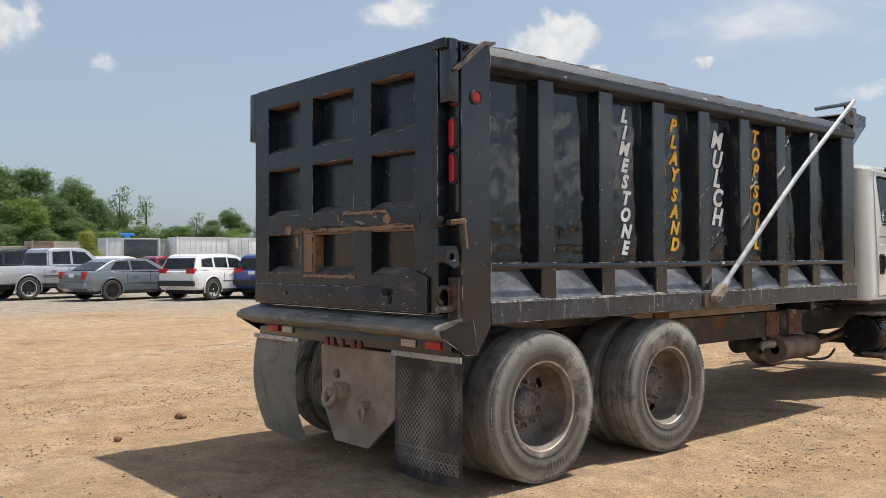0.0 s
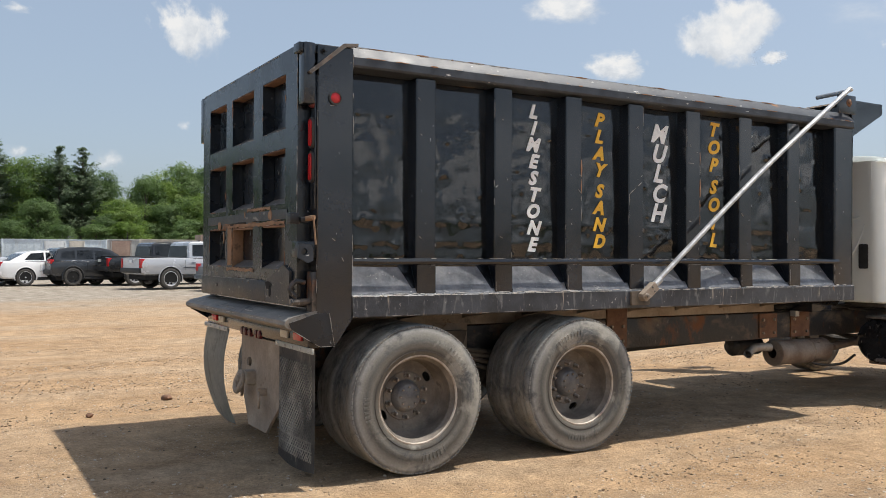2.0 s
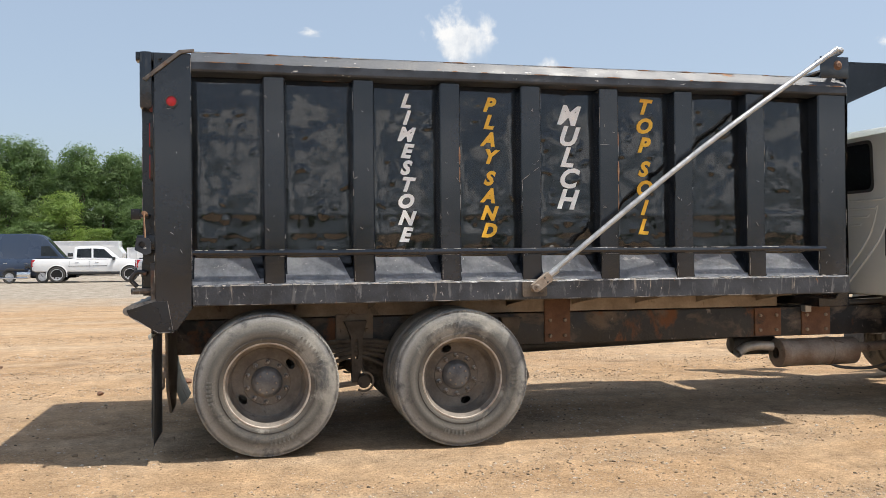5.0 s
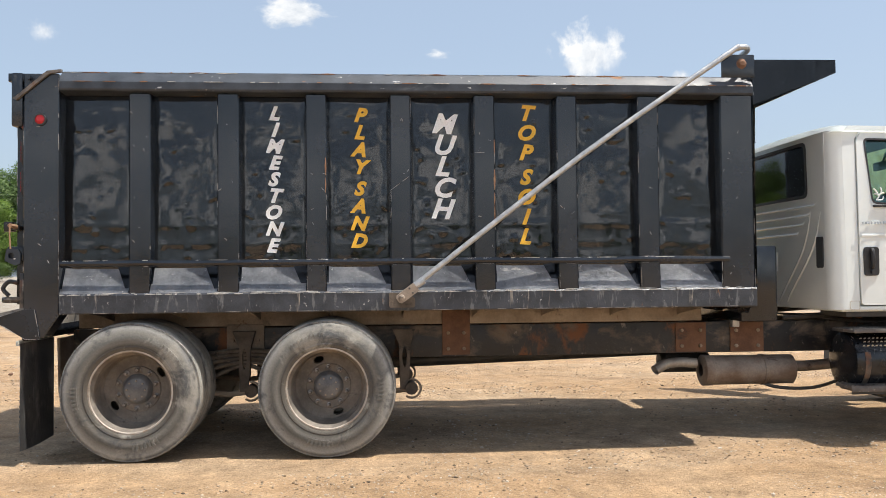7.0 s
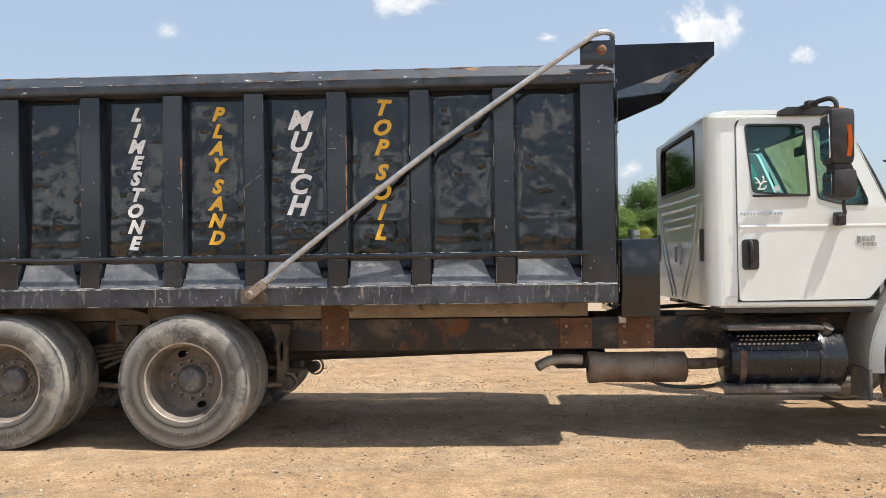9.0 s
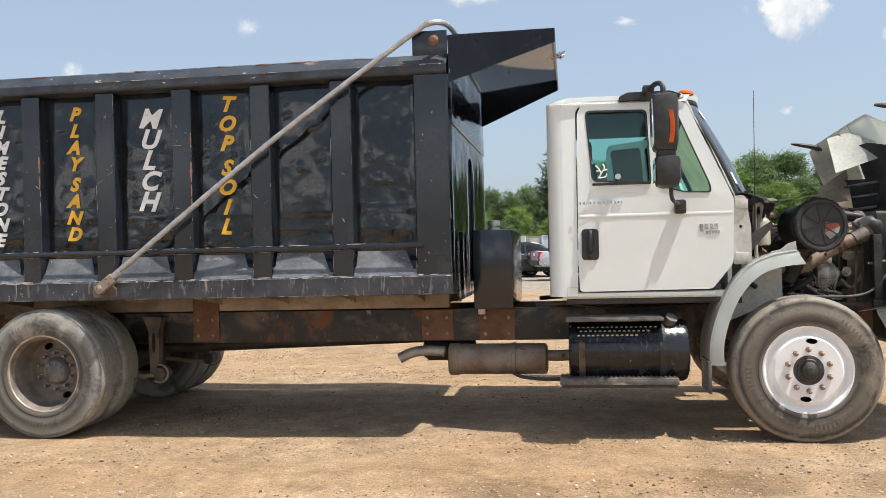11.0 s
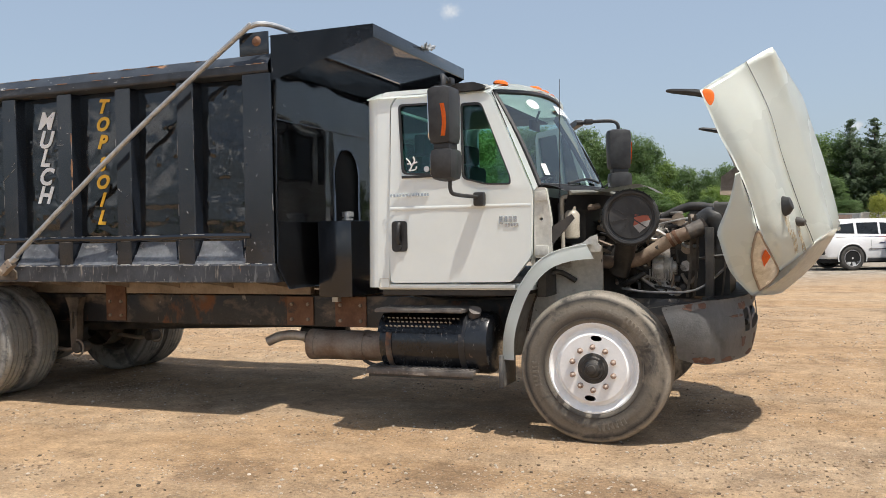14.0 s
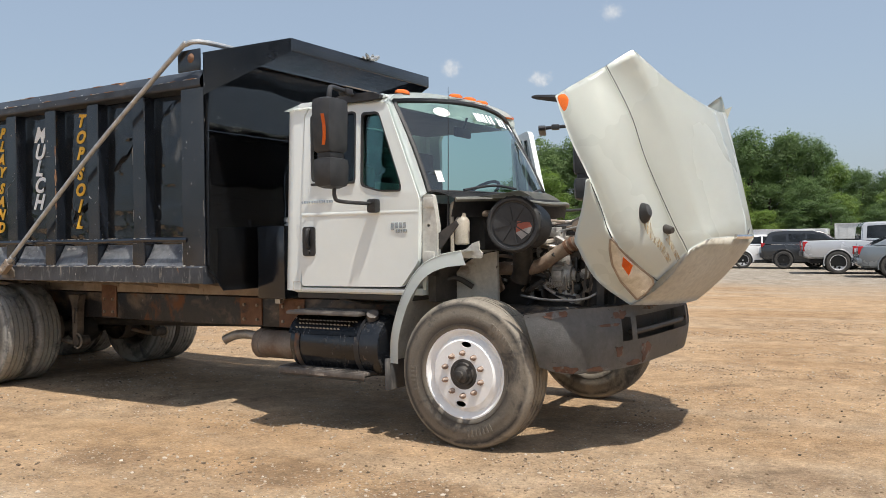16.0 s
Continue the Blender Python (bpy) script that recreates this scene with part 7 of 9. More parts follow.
rr = random.Random(33)
for u0, v0, w, h in ((0.075, 0.93, 0.030, 0.06), (0.10, 0.06, 0.035, 0.07), (0.165, 0.05, 0.03, 0.06), (0.20, 0.72, 0.05, 0.03), (0.235, 0.86, 0.03, 0.08), (0.36, 0.20, 0.035, 0.20), (0.30, 0.06, 0.04, 0.05), (0.40, 0.93, 0.05, 0.05), (0.225, 0.30, 0.012, 0.10)):
    bm = B()
    n = 16
    ang = [6.283 * k / n for k in range(n)]
    rad_ = [rr.uniform(0.55, 1.15) for k in range(n)]
    ring = [bm.verts.new(bumper_at(u0 + w * r * math.cos(a), min(1.0, max(0.0, v0 + h * r * math.sin(a)))) + Vector((0.003, -0.003, 0.001))) for a, r in zip(ang, rad_)]
    mid = bm.verts.new(bumper_at(u0, v0) + Vector((0.004, -0.004, 0.001)))
    for k in range(n):
        bm.faces.new((ring[k], ring[(k + 1) % n], mid))
    part("rust_patch", bm, rust_dark, bumper, "flaking rust on the bumper")
engine = part("engine", (lambda bm: (box(bm, 6.80, 7.62, -0.28, 0.28, 0.70, 1.30, 0.03), box(bm, 6.85, 7.58, -0.20, 0.20, 1.30, 1.50, 0.04), box(bm, 6.70, 6.85, -0.33, 0.33, 0.65, 1.25, 0.03), bm)[-1])(B()), grimy_black, truck, "grimy diesel engine under the open hood")
AC, AD = Vector((7.280, -0.872, 1.498)), Vector((0.16, -1.0, 0.02)).normalized()
turn = AD.to_track_quat("Y", "Z").to_matrix().to_4x4()
cleaner = new("air_cleaner")
cleaner.parent = truck
tagged(cleaner, "black ribbed air cleaner canister")
cleaner.matrix_basis = Matrix.Translation(AC) @ turn
bm = B()
lathe(bm, [(-0.42, 0.12), (-0.40, 0.165), (-0.14, 0.172), (-0.135, 0.182), (-0.11, 0.182), (-0.105, 0.172), (-0.085, 0.172), (-0.08, 0.192), (-0.03, 0.197), (-0.012, 0.193), (0.0, 0.180), (-0.002, 0.165), (-0.014, 0.160), (-0.016, 0.150), (-0.010, 0.145), (-0.010, 0.0)], (0, 0, 0), "y", 40)
part("canister", bm, trim_plastic, cleaner)
for k in range(8):
    a = 6.283 * k / 8 + 0.2
    bm = B()
    box(bm, 0.02, 0.14, -0.012, -0.004, -0.004, 0.004, 0, pose(0, 0, 0, 0, math.degrees(a), 0))
    part("lid_rib", bm, trim_plastic, cleaner)
bm = B()
for k in range(26):
    box(bm, -0.006, 0.006, -0.05, -0.02, 0.190, 0.200, 0, pose(0, 0, 0, 0, 360 * k / 26, 0))
tagged(part("lid_clip", bm, trim_plastic, cleaner), kind="stuff")
bm = B()
plate(bm, [(-0.02, -0.06), (-0.085, -0.03), (-0.135, -0.02), (-0.12, 0.01), (-0.03, 0.02)], "y", -0.010, -0.007)
part("warning_label", bm, plain("label_red", (0.30, 0.08, 0.05), 0.5), cleaner, "red and grey warning label")
bm = B()
plate(bm, [(-0.02, -0.06), (-0.06, -0.105), (-0.12, -0.06), (-0.135, -0.02), (-0.085, -0.03)], "y", -0.010, -0.007)
part("warning_label", bm, plain("label_grey", (0.30, 0.29, 0.28), 0.5), cleaner)
bm = B()
sheet(bm, lambda u, v: (7.02 + 0.44 * u, -0.90 + 0.42 * v, 1.715 - 0.02 * math.cos(3 * u) - 0.07 * max(0.0, u - 0.72) ** 1.3 / 0.19), 16, 6, 0.02)
part("intake_hood", bm, cowl_olive, truck, "dusty intake duct lip")
bm = B()
tube(bm, [(7.20, -0.58, 1.36), (7.17, -0.5, 1.22), (7.12, -0.45, 1.1)], 0.075, 14, 4)
part("intake_duct", bm, grimy_black, engine)
bm = B()
tube(bm, [(6.86, -0.30, 1.02), (6.88, -0.42, 1.14), (6.98, -0.48, 1.18), (7.14, -0.48, 1.175), (7.28, -0.46, 1.20), (7.42, -0.44, 1.29), (7.55, -0.44, 1.36), (7.66, -0.42, 1.395)], 0.049, 16, 6)
part("charge_pipe", bm, rust_pipe, engine, "rust-brown charge air pipe")
bm = B()
tube(bm, [(7.62, -0.43, 1.385), (7.68, -0.42, 1.41), (7.735, -0.405, 1.44)], [0.056, 0.060, 0.072], 16, 3)
part("pipe_sleeve", bm, step_metal, engine, "dusty grey rubber sleeve")
bm = B()
tube(bm, [(7.70, -0.36, 1.45), (7.76, -0.36, 1.495), (7.815, -0.37, 1.46), (7.83, -0.37, 1.34), (7.82, -0.37, 1.15)], [0.07, 0.075, 0.07, 0.06, 0.05], 14, 5)
part("radiator_hose", bm, trim_plastic, engine, "black curved rubber hose")
for k, (t0, r) in enumerate(((7.50, 0.055), (7.54, 0.055))):
    bm = B()
    c = Vector((t0, -0.44, 1.335 + (t0 - 7.5) * 0.5))
    d = Vector((0.87, 0, 0.48)) * 0.012
    tube(bm, [c - d, c + d], r, 16)
    part("hose_clamp", bm, rust_plate, engine)
bm = B()
lathe(bm, [(7.36, 0.0), (7.36, 0.09), (7.39, 0.105), (7.44, 0.105), (7.46, 0.085), (7.50, 0.075), (7.50, 0.05), (7.53, 0.05), (7.53, 0.0)], (0, -0.34, 1.13), "x", 24)
alt = part("alternator", bm, engine_metal, engine, "bright finned alternator")
for k in range(16):
    bm = B()
    box(bm, 7.38, 7.45, -0.006, 0.006, 0.10, 0.112, 0, Matrix.Translation((0, -0.34, 1.13)) @ pose(0, 0, 0, 360 * k / 16, 0, 0))
    part("fin", bm, engine_metal, alt)
bright_metal = surf("bright_metal", (0.30, 0.29, 0.28), (0.66, 0.65, 0.63), 14.0, (0.3, 0.5), 0.3, 0.2, 60.0, [((0.10, 0.08, 0.06), 8.0, 0.60, 0.1, 0.8, (1, 1, 1))])
for k in range(9):
    bm = B()
    tube(bm, [(7.34 + 0.019 * k, -0.40 - 0.015 * math.sin(0.35 * k), 1.12 + 0.006 * k), (7.345 + 0.019 * k, -0.43, 1.08), (7.335 + 0.019 * k, -0.40, 1.04)], 0.0055, 6, 3)
    part("cooling_fin", bm, bright_metal, engine)
rnd = random.Random(21)
for k in range(72):
    x, z = rnd.uniform(7.18, 7.62), rnd.uniform(0.95, 1.50)
    bm = B()
    if k % 3 == 0:
        lathe(bm, [(-0.36, 0.0), (-0.36, rnd.uniform(.02, .05)), (-0.27, rnd.uniform(.03, .06))], (x, 0, z), "y", 12)
    elif k % 3 == 1:
        w, h = rnd.uniform(.012, .05), rnd.uniform(.012, .045)
        box(bm, x - w, x + w, -0.37, -0.26, z - h, z + h, 0.01)
    else:
        tube(bm, [(x, -0.32, z), (x + rnd.uniform(-.12, .12), -0.38, z + rnd.uniform(-.1, .1)), (x + rnd.uniform(-.2, .2), -0.34, z + rnd.uniform(-.15, .15))], rnd.uniform(.007, .016), 7, 4)
    part("engine_fitting", bm, (engine_metal, grimy_black, bright_metal, dusty_steel, trim_plastic)[k % 5], engine)
for k in range(34):
    x0 = rnd.uniform(6.80, 7.2)
    pts = [(x0, rnd.uniform(-.55, -.3), rnd.uniform(1.05, 1.5))]
    for j in range(3):
        pts.append((min(7.66, pts[-1][0] + rnd.uniform(0.05, 0.22)), rnd.uniform(-.5, .2), min(1.53, pts[-1][2] + rnd.uniform(-.12, .10))))
    bm = B()
    tube(bm, pts, rnd.uniform(.008, .022), 7, 5)
    part("hose", bm, (trim_plastic, grimy_black, dusty_steel, pipe_metal)[k % 4], engine)
bm = B()
tube(bm, [(7.15, -0.50, 0.985), (7.35, -0.52, 0.96), (7.62, -0.52, 0.965), (7.75, -0.50, 1.02), (7.88, -0.42, 1.14)], 0.009, 7, 5)
part("brake_line", bm, hub_steel, engine)
rad = part("radiator", (lambda bm: (plate(bm, rounded([(-0.42, 0.82), (0.42, 0.82), (0.42, 1.60), (-0.42, 1.60)], 0.03), "x", 7.80, 7.90), bm)[-1])(B()), liner_black, truck, "black radiator with curved fan shroud")
bm = B()
lathe(bm, [(7.60, 0.34), (7.72, 0.345), (7.78, 0.40), (7.80, 0.40)], (0, 0, 1.22), "x", 36)
part("fan_shroud", bm, shroud_tan, rad)
for k in range(9):
    bm = B()
    sheet(bm, lambda u, v: pose(0, 0, 0, 40 * k, 0, 0) @ Vector((7.66 + 0.04 * v, 0.06 + 0.24 * u, -0.03 + 0.07 * v)) + Vector((0, 0, 1.22)), 3, 2, 0.004)
    part("fan_blade", bm, grimy_black, rad)
bm = B()
tube(bm, [(7.40, -0.10, 1.50), (7.60, -0.12, 1.58), (7.78, -0.15, 1.56)], 0.035, 12, 4)
part("top_hose", bm, grimy_black, rad)
bm = B()
tube(bm, [(7.20, 0.05, 1.44), (7.40, -0.2, 1.475), (7.55, -0.3, 1.465), (7.68, -0.34, 1.42)], 0.017, 10, 5), tube(bm, [(7.63, -0.22, 1.49), (7.72, -0.23, 1.515), (7.80, -0.24, 1.535)], [0.02, 0.034, 0.026], 12, 4)
part("top_pipe", bm, rust_pipe, rad, "orange-brown upper pipe")
for s in (-1, 1):
    bm = B()
    box(bm, 7.74, 7.80, s * 0.52, s * 0.44, 0.85, 1.42, 0.008), box(bm, 7.72, 7.98, s * 0.56, s * 0.50, 0.86, 0.93, 0.008), tube(bm, [(7.70, s * 0.50, 1.20), (7.95, s * 0.48, 1.23)], 0.012, 6)
    part("radiator_frame", bm, grimy_black, rad)
    bm = B()
    sheet(bm, lambda u, v, s=s: (7.665 + 0.17 * u + 0.03 * math.sin(2.6 * v), s * (0.45 - 0.04 * v), 0.93 + 0.57 * v), 4, 12, 0.008)
    part("side_shield", bm, liner_black, rad)
    for x, w in ((7.60, 0.020), (7.645, 0.014), (7.84, 0.014)):
        bm = B()
        sheet(bm, lambda u, v, s=s, x=x, w=w: (x + w * u + 0.03 * math.sin(2.6 * v), s * (0.46 - 0.04 * v), 0.92 + 0.60 * v), 2, 12, 0.008)
        part("shroud_edge", bm, shroud_tan, rad)
bm = B()
lathe(bm, [(1.36, 0.045), (1.37, 0.055), (1.53, 0.055), (1.545, 0.045), (1.56, 0.03), (1.585, 0.03), (1.59, 0.0)], (6.87, -0.86, 0), "z", 16)
bottle = part("coolant_bottle", bm, clear_lens, truck, "grubby beige plastic bottle")
bm = B()
tube(bm, [(6.815, -0.90, 1.25), (6.81, -0.90, 1.60), (6.835, -0.90, 1.655), (6.865, -0.89, 1.64), (6.87, -0.87, 1.58)], 0.016, 8, 4)
part("bottle_pipe", bm, clear_lens, bottle)
boxed("firewall_pad", grimy_black, truck, 6.635, 6.70, -0.95, 0.95, 0.95, 1.66)
boxed("heater_box", liner_black, truck, 6.70, 6.92, -0.62, -0.10, 1.32, 1.62, bevel=0.02)
bm = B()
tube(bm, [(6.70, -0.55, 1.60), (6.95, -0.7, 1.58), (7.02, -0.66, 1.59)], 0.022, 8, 3)
part("brown_duct", bm, rust_pipe, truck)
for s in (-1, 1):
    bm = B()
    tube(bm, [(6.5, s * 0.5, 0.96), (6.0, s * 0.55, 0.97), (5.6, s * 0.5, 0.95), (5.2, s * 0.45, 0.93)], 0.02, 7, 4), tube(bm, [(6.5, s * 0.6, 0.93), (5.9, s * 0.62, 0.90), (5.5, s * 0.55, 0.93)], 0.012, 6, 4)
    part("air_hose", bm, grimy_black, truck)

# ---- trees ----
def leaf_material(name, dark, mid, light):
    m, n, l = nodes_of(name)
    p = n["Principled BSDF"]
    g, tc = n.new("ShaderNodeNewGeometry"), n.new("ShaderNodeTexCoord")
    oi = n.new("ShaderNodeObjectInfo")
    f = n.new("ShaderNodeMath")
    f.operation = "MULTIPLY_ADD"
    f.inputs[1].default_value = 0.55
    l.new(g.outputs["Random Per Island"], f.inputs[0])
    half = n.new("ShaderNodeMath")
    half.operation = "MULTIPLY"
    half.inputs[1].default_value = 0.45
    l.new(oi.outputs["Random"], half.inputs[0]), l.new(half.outputs[0], f.inputs[2])
    l.new(ramp(n, l, f.outputs[0], [(0.1, dark), (0.5, mid), (0.95, light)]), p.inputs["Base Color"])
    p.inputs["Roughness"].default_value = 0.6
    p.inputs["Subsurface Weight"].default_value = 0.0
    tr = n.new("ShaderNodeBsdfTranslucent")
    tr.inputs["Color"].default_value = (*[min(1.0, c * 1.6) for c in mid], 1)
    mx = n.new("ShaderNodeMixShader")
    mx.inputs["Fac"].default_value = 0.44
    l.new(p.outputs[0], mx.inputs[1]), l.new(tr.outputs[0], mx.inputs[2]), l.new(mx.outputs[0], n["Material Output"].inputs["Surface"])
    return m


leaf_green = leaf_material("leaves_green", (0.058, 0.096, 0.034), (0.108, 0.172, 0.056), (0.175, 0.250, 0.085))
leaf_light = leaf_material("leaves_light", (0.085, 0.135, 0.030), (0.155, 0.235, 0.050), (0.235, 0.310, 0.075))
leaf_yellow = leaf_material("leaves_yellow", (0.15, 0.17, 0.025), (0.25, 0.27, 0.045), (0.33, 0.33, 0.075))
leaf_pine = leaf_material("needles", (0.055, 0.085, 0.048), (0.090, 0.130, 0.068), (0.135, 0.175, 0.090))
bark = surf("bark", (0.06, 0.048, 0.038), (0.12, 0.10, 0.08), 3.0, (0.85, 0.95), 0.0, 0.5, 12.0)


def leaf_blade(vs, fs, c, size, r, out=Vector((0, 0, 0.3))):
    d = (out * 1.5 + Vector((r.gauss(0, 0.55), r.gauss(0, 0.55), r.gauss(0.35, 0.55)))).normalized()
    a = d.orthogonal().normalized()
    a.rotate(Matrix.Rotation(r.uniform(0, 6.28), 3, d))
    b = d.cross(a)
    o = len(vs)
    w = size * r.uniform(0.35, 0.6)
    vs += [c - a * size, c + a * size + b * w * 0.4, c + b * w * 1.6]
    fs.append((o, o + 1, o + 2))


def crown_mesh(seed, h=16.0, w=5.0, low=0.05, dense=820, leaf=0.30, per=16):
    """Leaf clumps on limbs: lobes of uneven size, with gaps between them."""
    r = random.Random(seed)
    vs, fs = [], []
    lobes = []
    for k in range(34):
        a, t = r.uniform(0, 6.28), r.uniform(low + 0.06, 0.93)
        rad = w * (0.25 + 0.75 * math.sin(math.pi * min(1, t * 0.9 + 0.12))) * r.uniform(0.35, 0.85)
        lobes.append((Vector((rad * math.cos(a), rad * math.sin(a), h * t)), w * r.uniform(0.20, 0.42)))
    lobes.append((Vector((0, 0, h * 0.92)), w * 0.35))
    lobes.append((Vector((0, 0, h * 0.55)), w * 0.6))
    for k in range(dense):
        c, q = r.choice(lobes)
        d = Vector((r.gauss(0, 1), r.gauss(0, 1), r.gauss(0.15, 0.9))).normalized()
        p = c + d * q * r.uniform(0.75, 1.08)
        if p.z < h * low:
            continue
        for j in range(per):
            leaf_blade(vs, fs, p + Vector((r.gauss(0, 0.42), r.gauss(0, 0.42), r.gauss(0, 0.3))), leaf * r.uniform(0.6, 1.3), r, d)
    me = bpy.data.meshes.new("crown")
    me.from_pydata([tuple(v) for v in vs], [], fs)
    return me, lobes


def pine_mesh(seed, h=20.0, w=3.2):
    """Whorls of drooping boughs with upturned tips, shorter towards a pointed top."""
    r = random.Random(seed)
    vs, fs = [], []
    for k in range(24):
        t = 0.2 + 0.79 * k / 23
        for b in range(6 if t < 0.85 else 5):
            a = r.uniform(0, 6.28)
            L = (w * (1.0 - t) ** 0.66 + 0.2) * r.choice((0.6, 0.85, 1.0, 1.2)) * r.uniform(0.85, 1.1)
            z0 = h * t + r.uniform(-0.25, 0.25)
            n = max(4, int(L * 4.2))
            for j in range(n):
                s = (j + r.random()) / n
                c = Vector((L * s * math.cos(a), L * s * math.sin(a), z0 + L * (0.10 * s - 0.30 * s * (1 - s)) + 0.22 * s * s * L))
                for q in range(8):
                    e = c + Vector((r.gauss(0, 0.22), r.gauss(0, 0.22), r.gauss(0, 0.10)))
                    leaf_blade(vs, fs, e, 0.25 * r.uniform(0.7, 1.3), r, Vector((math.cos(a) * 0.4, math.sin(a) * 0.4, 0.5)))
    for j in range(26):
        leaf_blade(vs, fs, Vector((r.gauss(0, 0.08), r.gauss(0, 0.08), h * (0.955 + 0.055 * r.random()))), 0.17, r)
    me = bpy.data.meshes.new("crown")
    me.from_pydata([tuple(v) for v in vs], [], fs)
    return me


def trunk_mesh(h, lobes=(), r0=0.28):
    bm = B()
    tube(bm, [(0, 0, -0.1), (0.1, 0.05, h * 0.3), (-0.1, 0.1, h * 0.6), (0, 0, h * 0.92)], [r0, r0 * 0.8, r0 * 0.55, r0 * 0.12], 8, 4)
    for c, q in list(lobes)[:8]:
        tube(bm, [(0, 0, c.z * 0.6), (c.x * 0.5, c.y * 0.5, c.z * 0.85), tuple(c)], [r0 * 0.45, r0 * 0.25, r0 * 0.06], 6, 3)
    return finish(bm, "trunk")


KINDS = []
for k in range(6):
    crown, lobes = crown_mesh(30 + k, 16.0, 5.4, 0.04, 820, 0.25, 19)
    KINDS.append((crown, trunk_mesh(16.0, lobes)))
FAR = [(lambda c: (c[0], trunk_mesh(16.0, c[1])))(crown_mesh(90 + k, 16.0, 5.4, 0.04, 320, 0.52, 9)) for k in range(2)]
PINES = [(pine_mesh(50 + k, 20.0, 5.6), trunk_mesh(20.0, (), 0.24)) for k in range(3)]
crown, lobes = crown_mesh(77, 14.0, 3.2, 0.25, 70, 0.30, 9)
THIN = (crown, trunk_mesh(14.0, lobes, 0.16))


def tree(x, y, h, kind="leafy", pick=0, turn=0.0, wide=1.0, mat=None):
    crown, trunk = {"leafy": KINDS[pick % 6], "far": FAR[pick % 2], "pine": PINES[pick % 3], "thin": THIN}[kind]
    tall = {"leafy": 16.0, "far": 16.0, "pine": 20.0, "thin": 14.0}[kind]
    lab = {"far": "broadleaf tree across the yard with a round crown", "leafy": "broadleaf tree with a full green crown", "pine": "tall dark conifer with ragged branches", "thin": "thin tree with sparse leaves"}[kind]
    root = thing("tree", lab, "tree", "trees at the edge of the yard", m=Matrix.Translation((x, y, 0)) @ pose(0, 0, 0, 0, 0, turn) @ Matrix.Diagonal((wide * h / tall, wide * h / tall, h / tall, 1)))
    o = new("trunk", trunk)
    o.parent = root
    if not trunk.materials:
        trunk.materials.append(bark)
    c = new("crown", crown)
    c.parent = root
    if not crown.materials:
        crown.materials.append(leaf_green if kind != "pine" else leaf_pine)
    c.material_slots[0].link = "OBJECT"
    c.material_slots[0].material = mat or (leaf_pine if kind == "pine" else leaf_green)


rnd = random.Random(11)
# the visible tree line: rows of (x, height, kind), spread and raised by FARTHER behind the yard
LINE = [(-67, 21, "l"), (-60, 21, "l"), (-52, 21, "l"), (-45, 21, "l"), (-38, 21, "l"), (-34.5, 20, "l"), (-30.7, 16.7, "l"), (-26, 19.5, "l"), (-20, 18.3, "l"), (-16.4, 17.5, "l"),
        (-12.9, 13.5, "l"), (-8.7, 11.9, "l"), (-5.9, 11.3, "l"), (-2.8, 12.5, "l"), (1.5, 19.5, "p"), (4.5, 15, "l"), (7.5, 19.5, "p"), (11.5, 16.4, "l"), (14, 16.7, "l"), (16.5, 18.6, "p"),
        (20, 18.6, "p"), (22.3, 14.5, "l"), (24.3, 15, "l"), (29.8, 14.1, "l"), (33, 15, "l"), (37.2, 17, "l"), (42.3, 16.8, "l"), (47.7, 15, "l"), (52, 12, "l"), (57, 14.7, "t"),
        (62.7, 13.4, "t"), (67, 7.3, "l"), (73.3, 10.7, "t"), (81, 11.5, "l"), (87, 11.5, "l"), (95, 13, "l"), (104, 14, "l"), (114, 14, "l")]
FARTHER = 1.5


def wood_tree(x, y, h, *more):
    tree(3 + (x - 3) * FARTHER, -7 + (y + 7) * FARTHER, 1.4 + (h - 1.4) * FARTHER, *more)


for k, (x, h, kd) in enumerate(LINE):
    wood_tree(x, 150 + rnd.uniform(-4, 5), h, {"l": "leafy", "p": "pine", "t": "thin"}[kd], k, rnd.uniform(0, 360), rnd.uniform(0.9, 1.15), leaf_light if k % 7 == 3 and kd == "l" else None)
    if kd == "l":
        wood_tree(x + rnd.uniform(-2.5, 2.5), 141 + rnd.uniform(-3, 3), h * rnd.uniform(0.5, 0.72), "leafy", k + 3, rnd.uniform(0, 360), rnd.uniform(1.1, 1.4), leaf_light if k % 3 == 1 else None)
# the depth of the wood behind them
for k in range(32):
    x = -70 + 6.0 * k
    h = min(LINE, key=lambda p: abs(p[0] - x))[1]
    wood_tree(x + rnd.uniform(-1.5, 1.5), 160 + rnd.uniform(-3, 3), h * rnd.uniform(0.74, 0.88), "leafy", k + 1, rnd.uniform(0, 360), rnd.uniform(1.0, 1.25))
# unseen trees along the other side of the yard, added to darken reflections
for k in range(26):
    x = -75 + 6.4 * k
    tree(x * 1.15, -78 + rnd.uniform(-6, 6), rnd.uniform(3.0, 5.6), "far", k, rnd.uniform(0, 360), rnd.uniform(1.1, 1.4))
for k in range(10):
    a = radians(-25 + 5.5 * k)
    tree(120 * math.cos(a), 120 * math.sin(a), rnd.uniform(7, 10), "far", k, rnd.uniform(0, 360), 1.4)
for k in range(10):
    a = radians(150 + 7 * k)
    tree(110 * math.cos(a), 110 * math.sin(a), rnd.uniform(7, 10), "far", k, rnd.uniform(0, 360), 1.4)
# shrubs closing the foot of the wood
for k in range(30):
    x = -70 + 6.0 * k
    wood_tree(x + rnd.uniform(-2, 2), 135 + rnd.uniform(-2, 2), rnd.uniform(5, 8), "leafy", k, rnd.uniform(0, 360), 1.9, leaf_light if k % 4 == 0 else None)

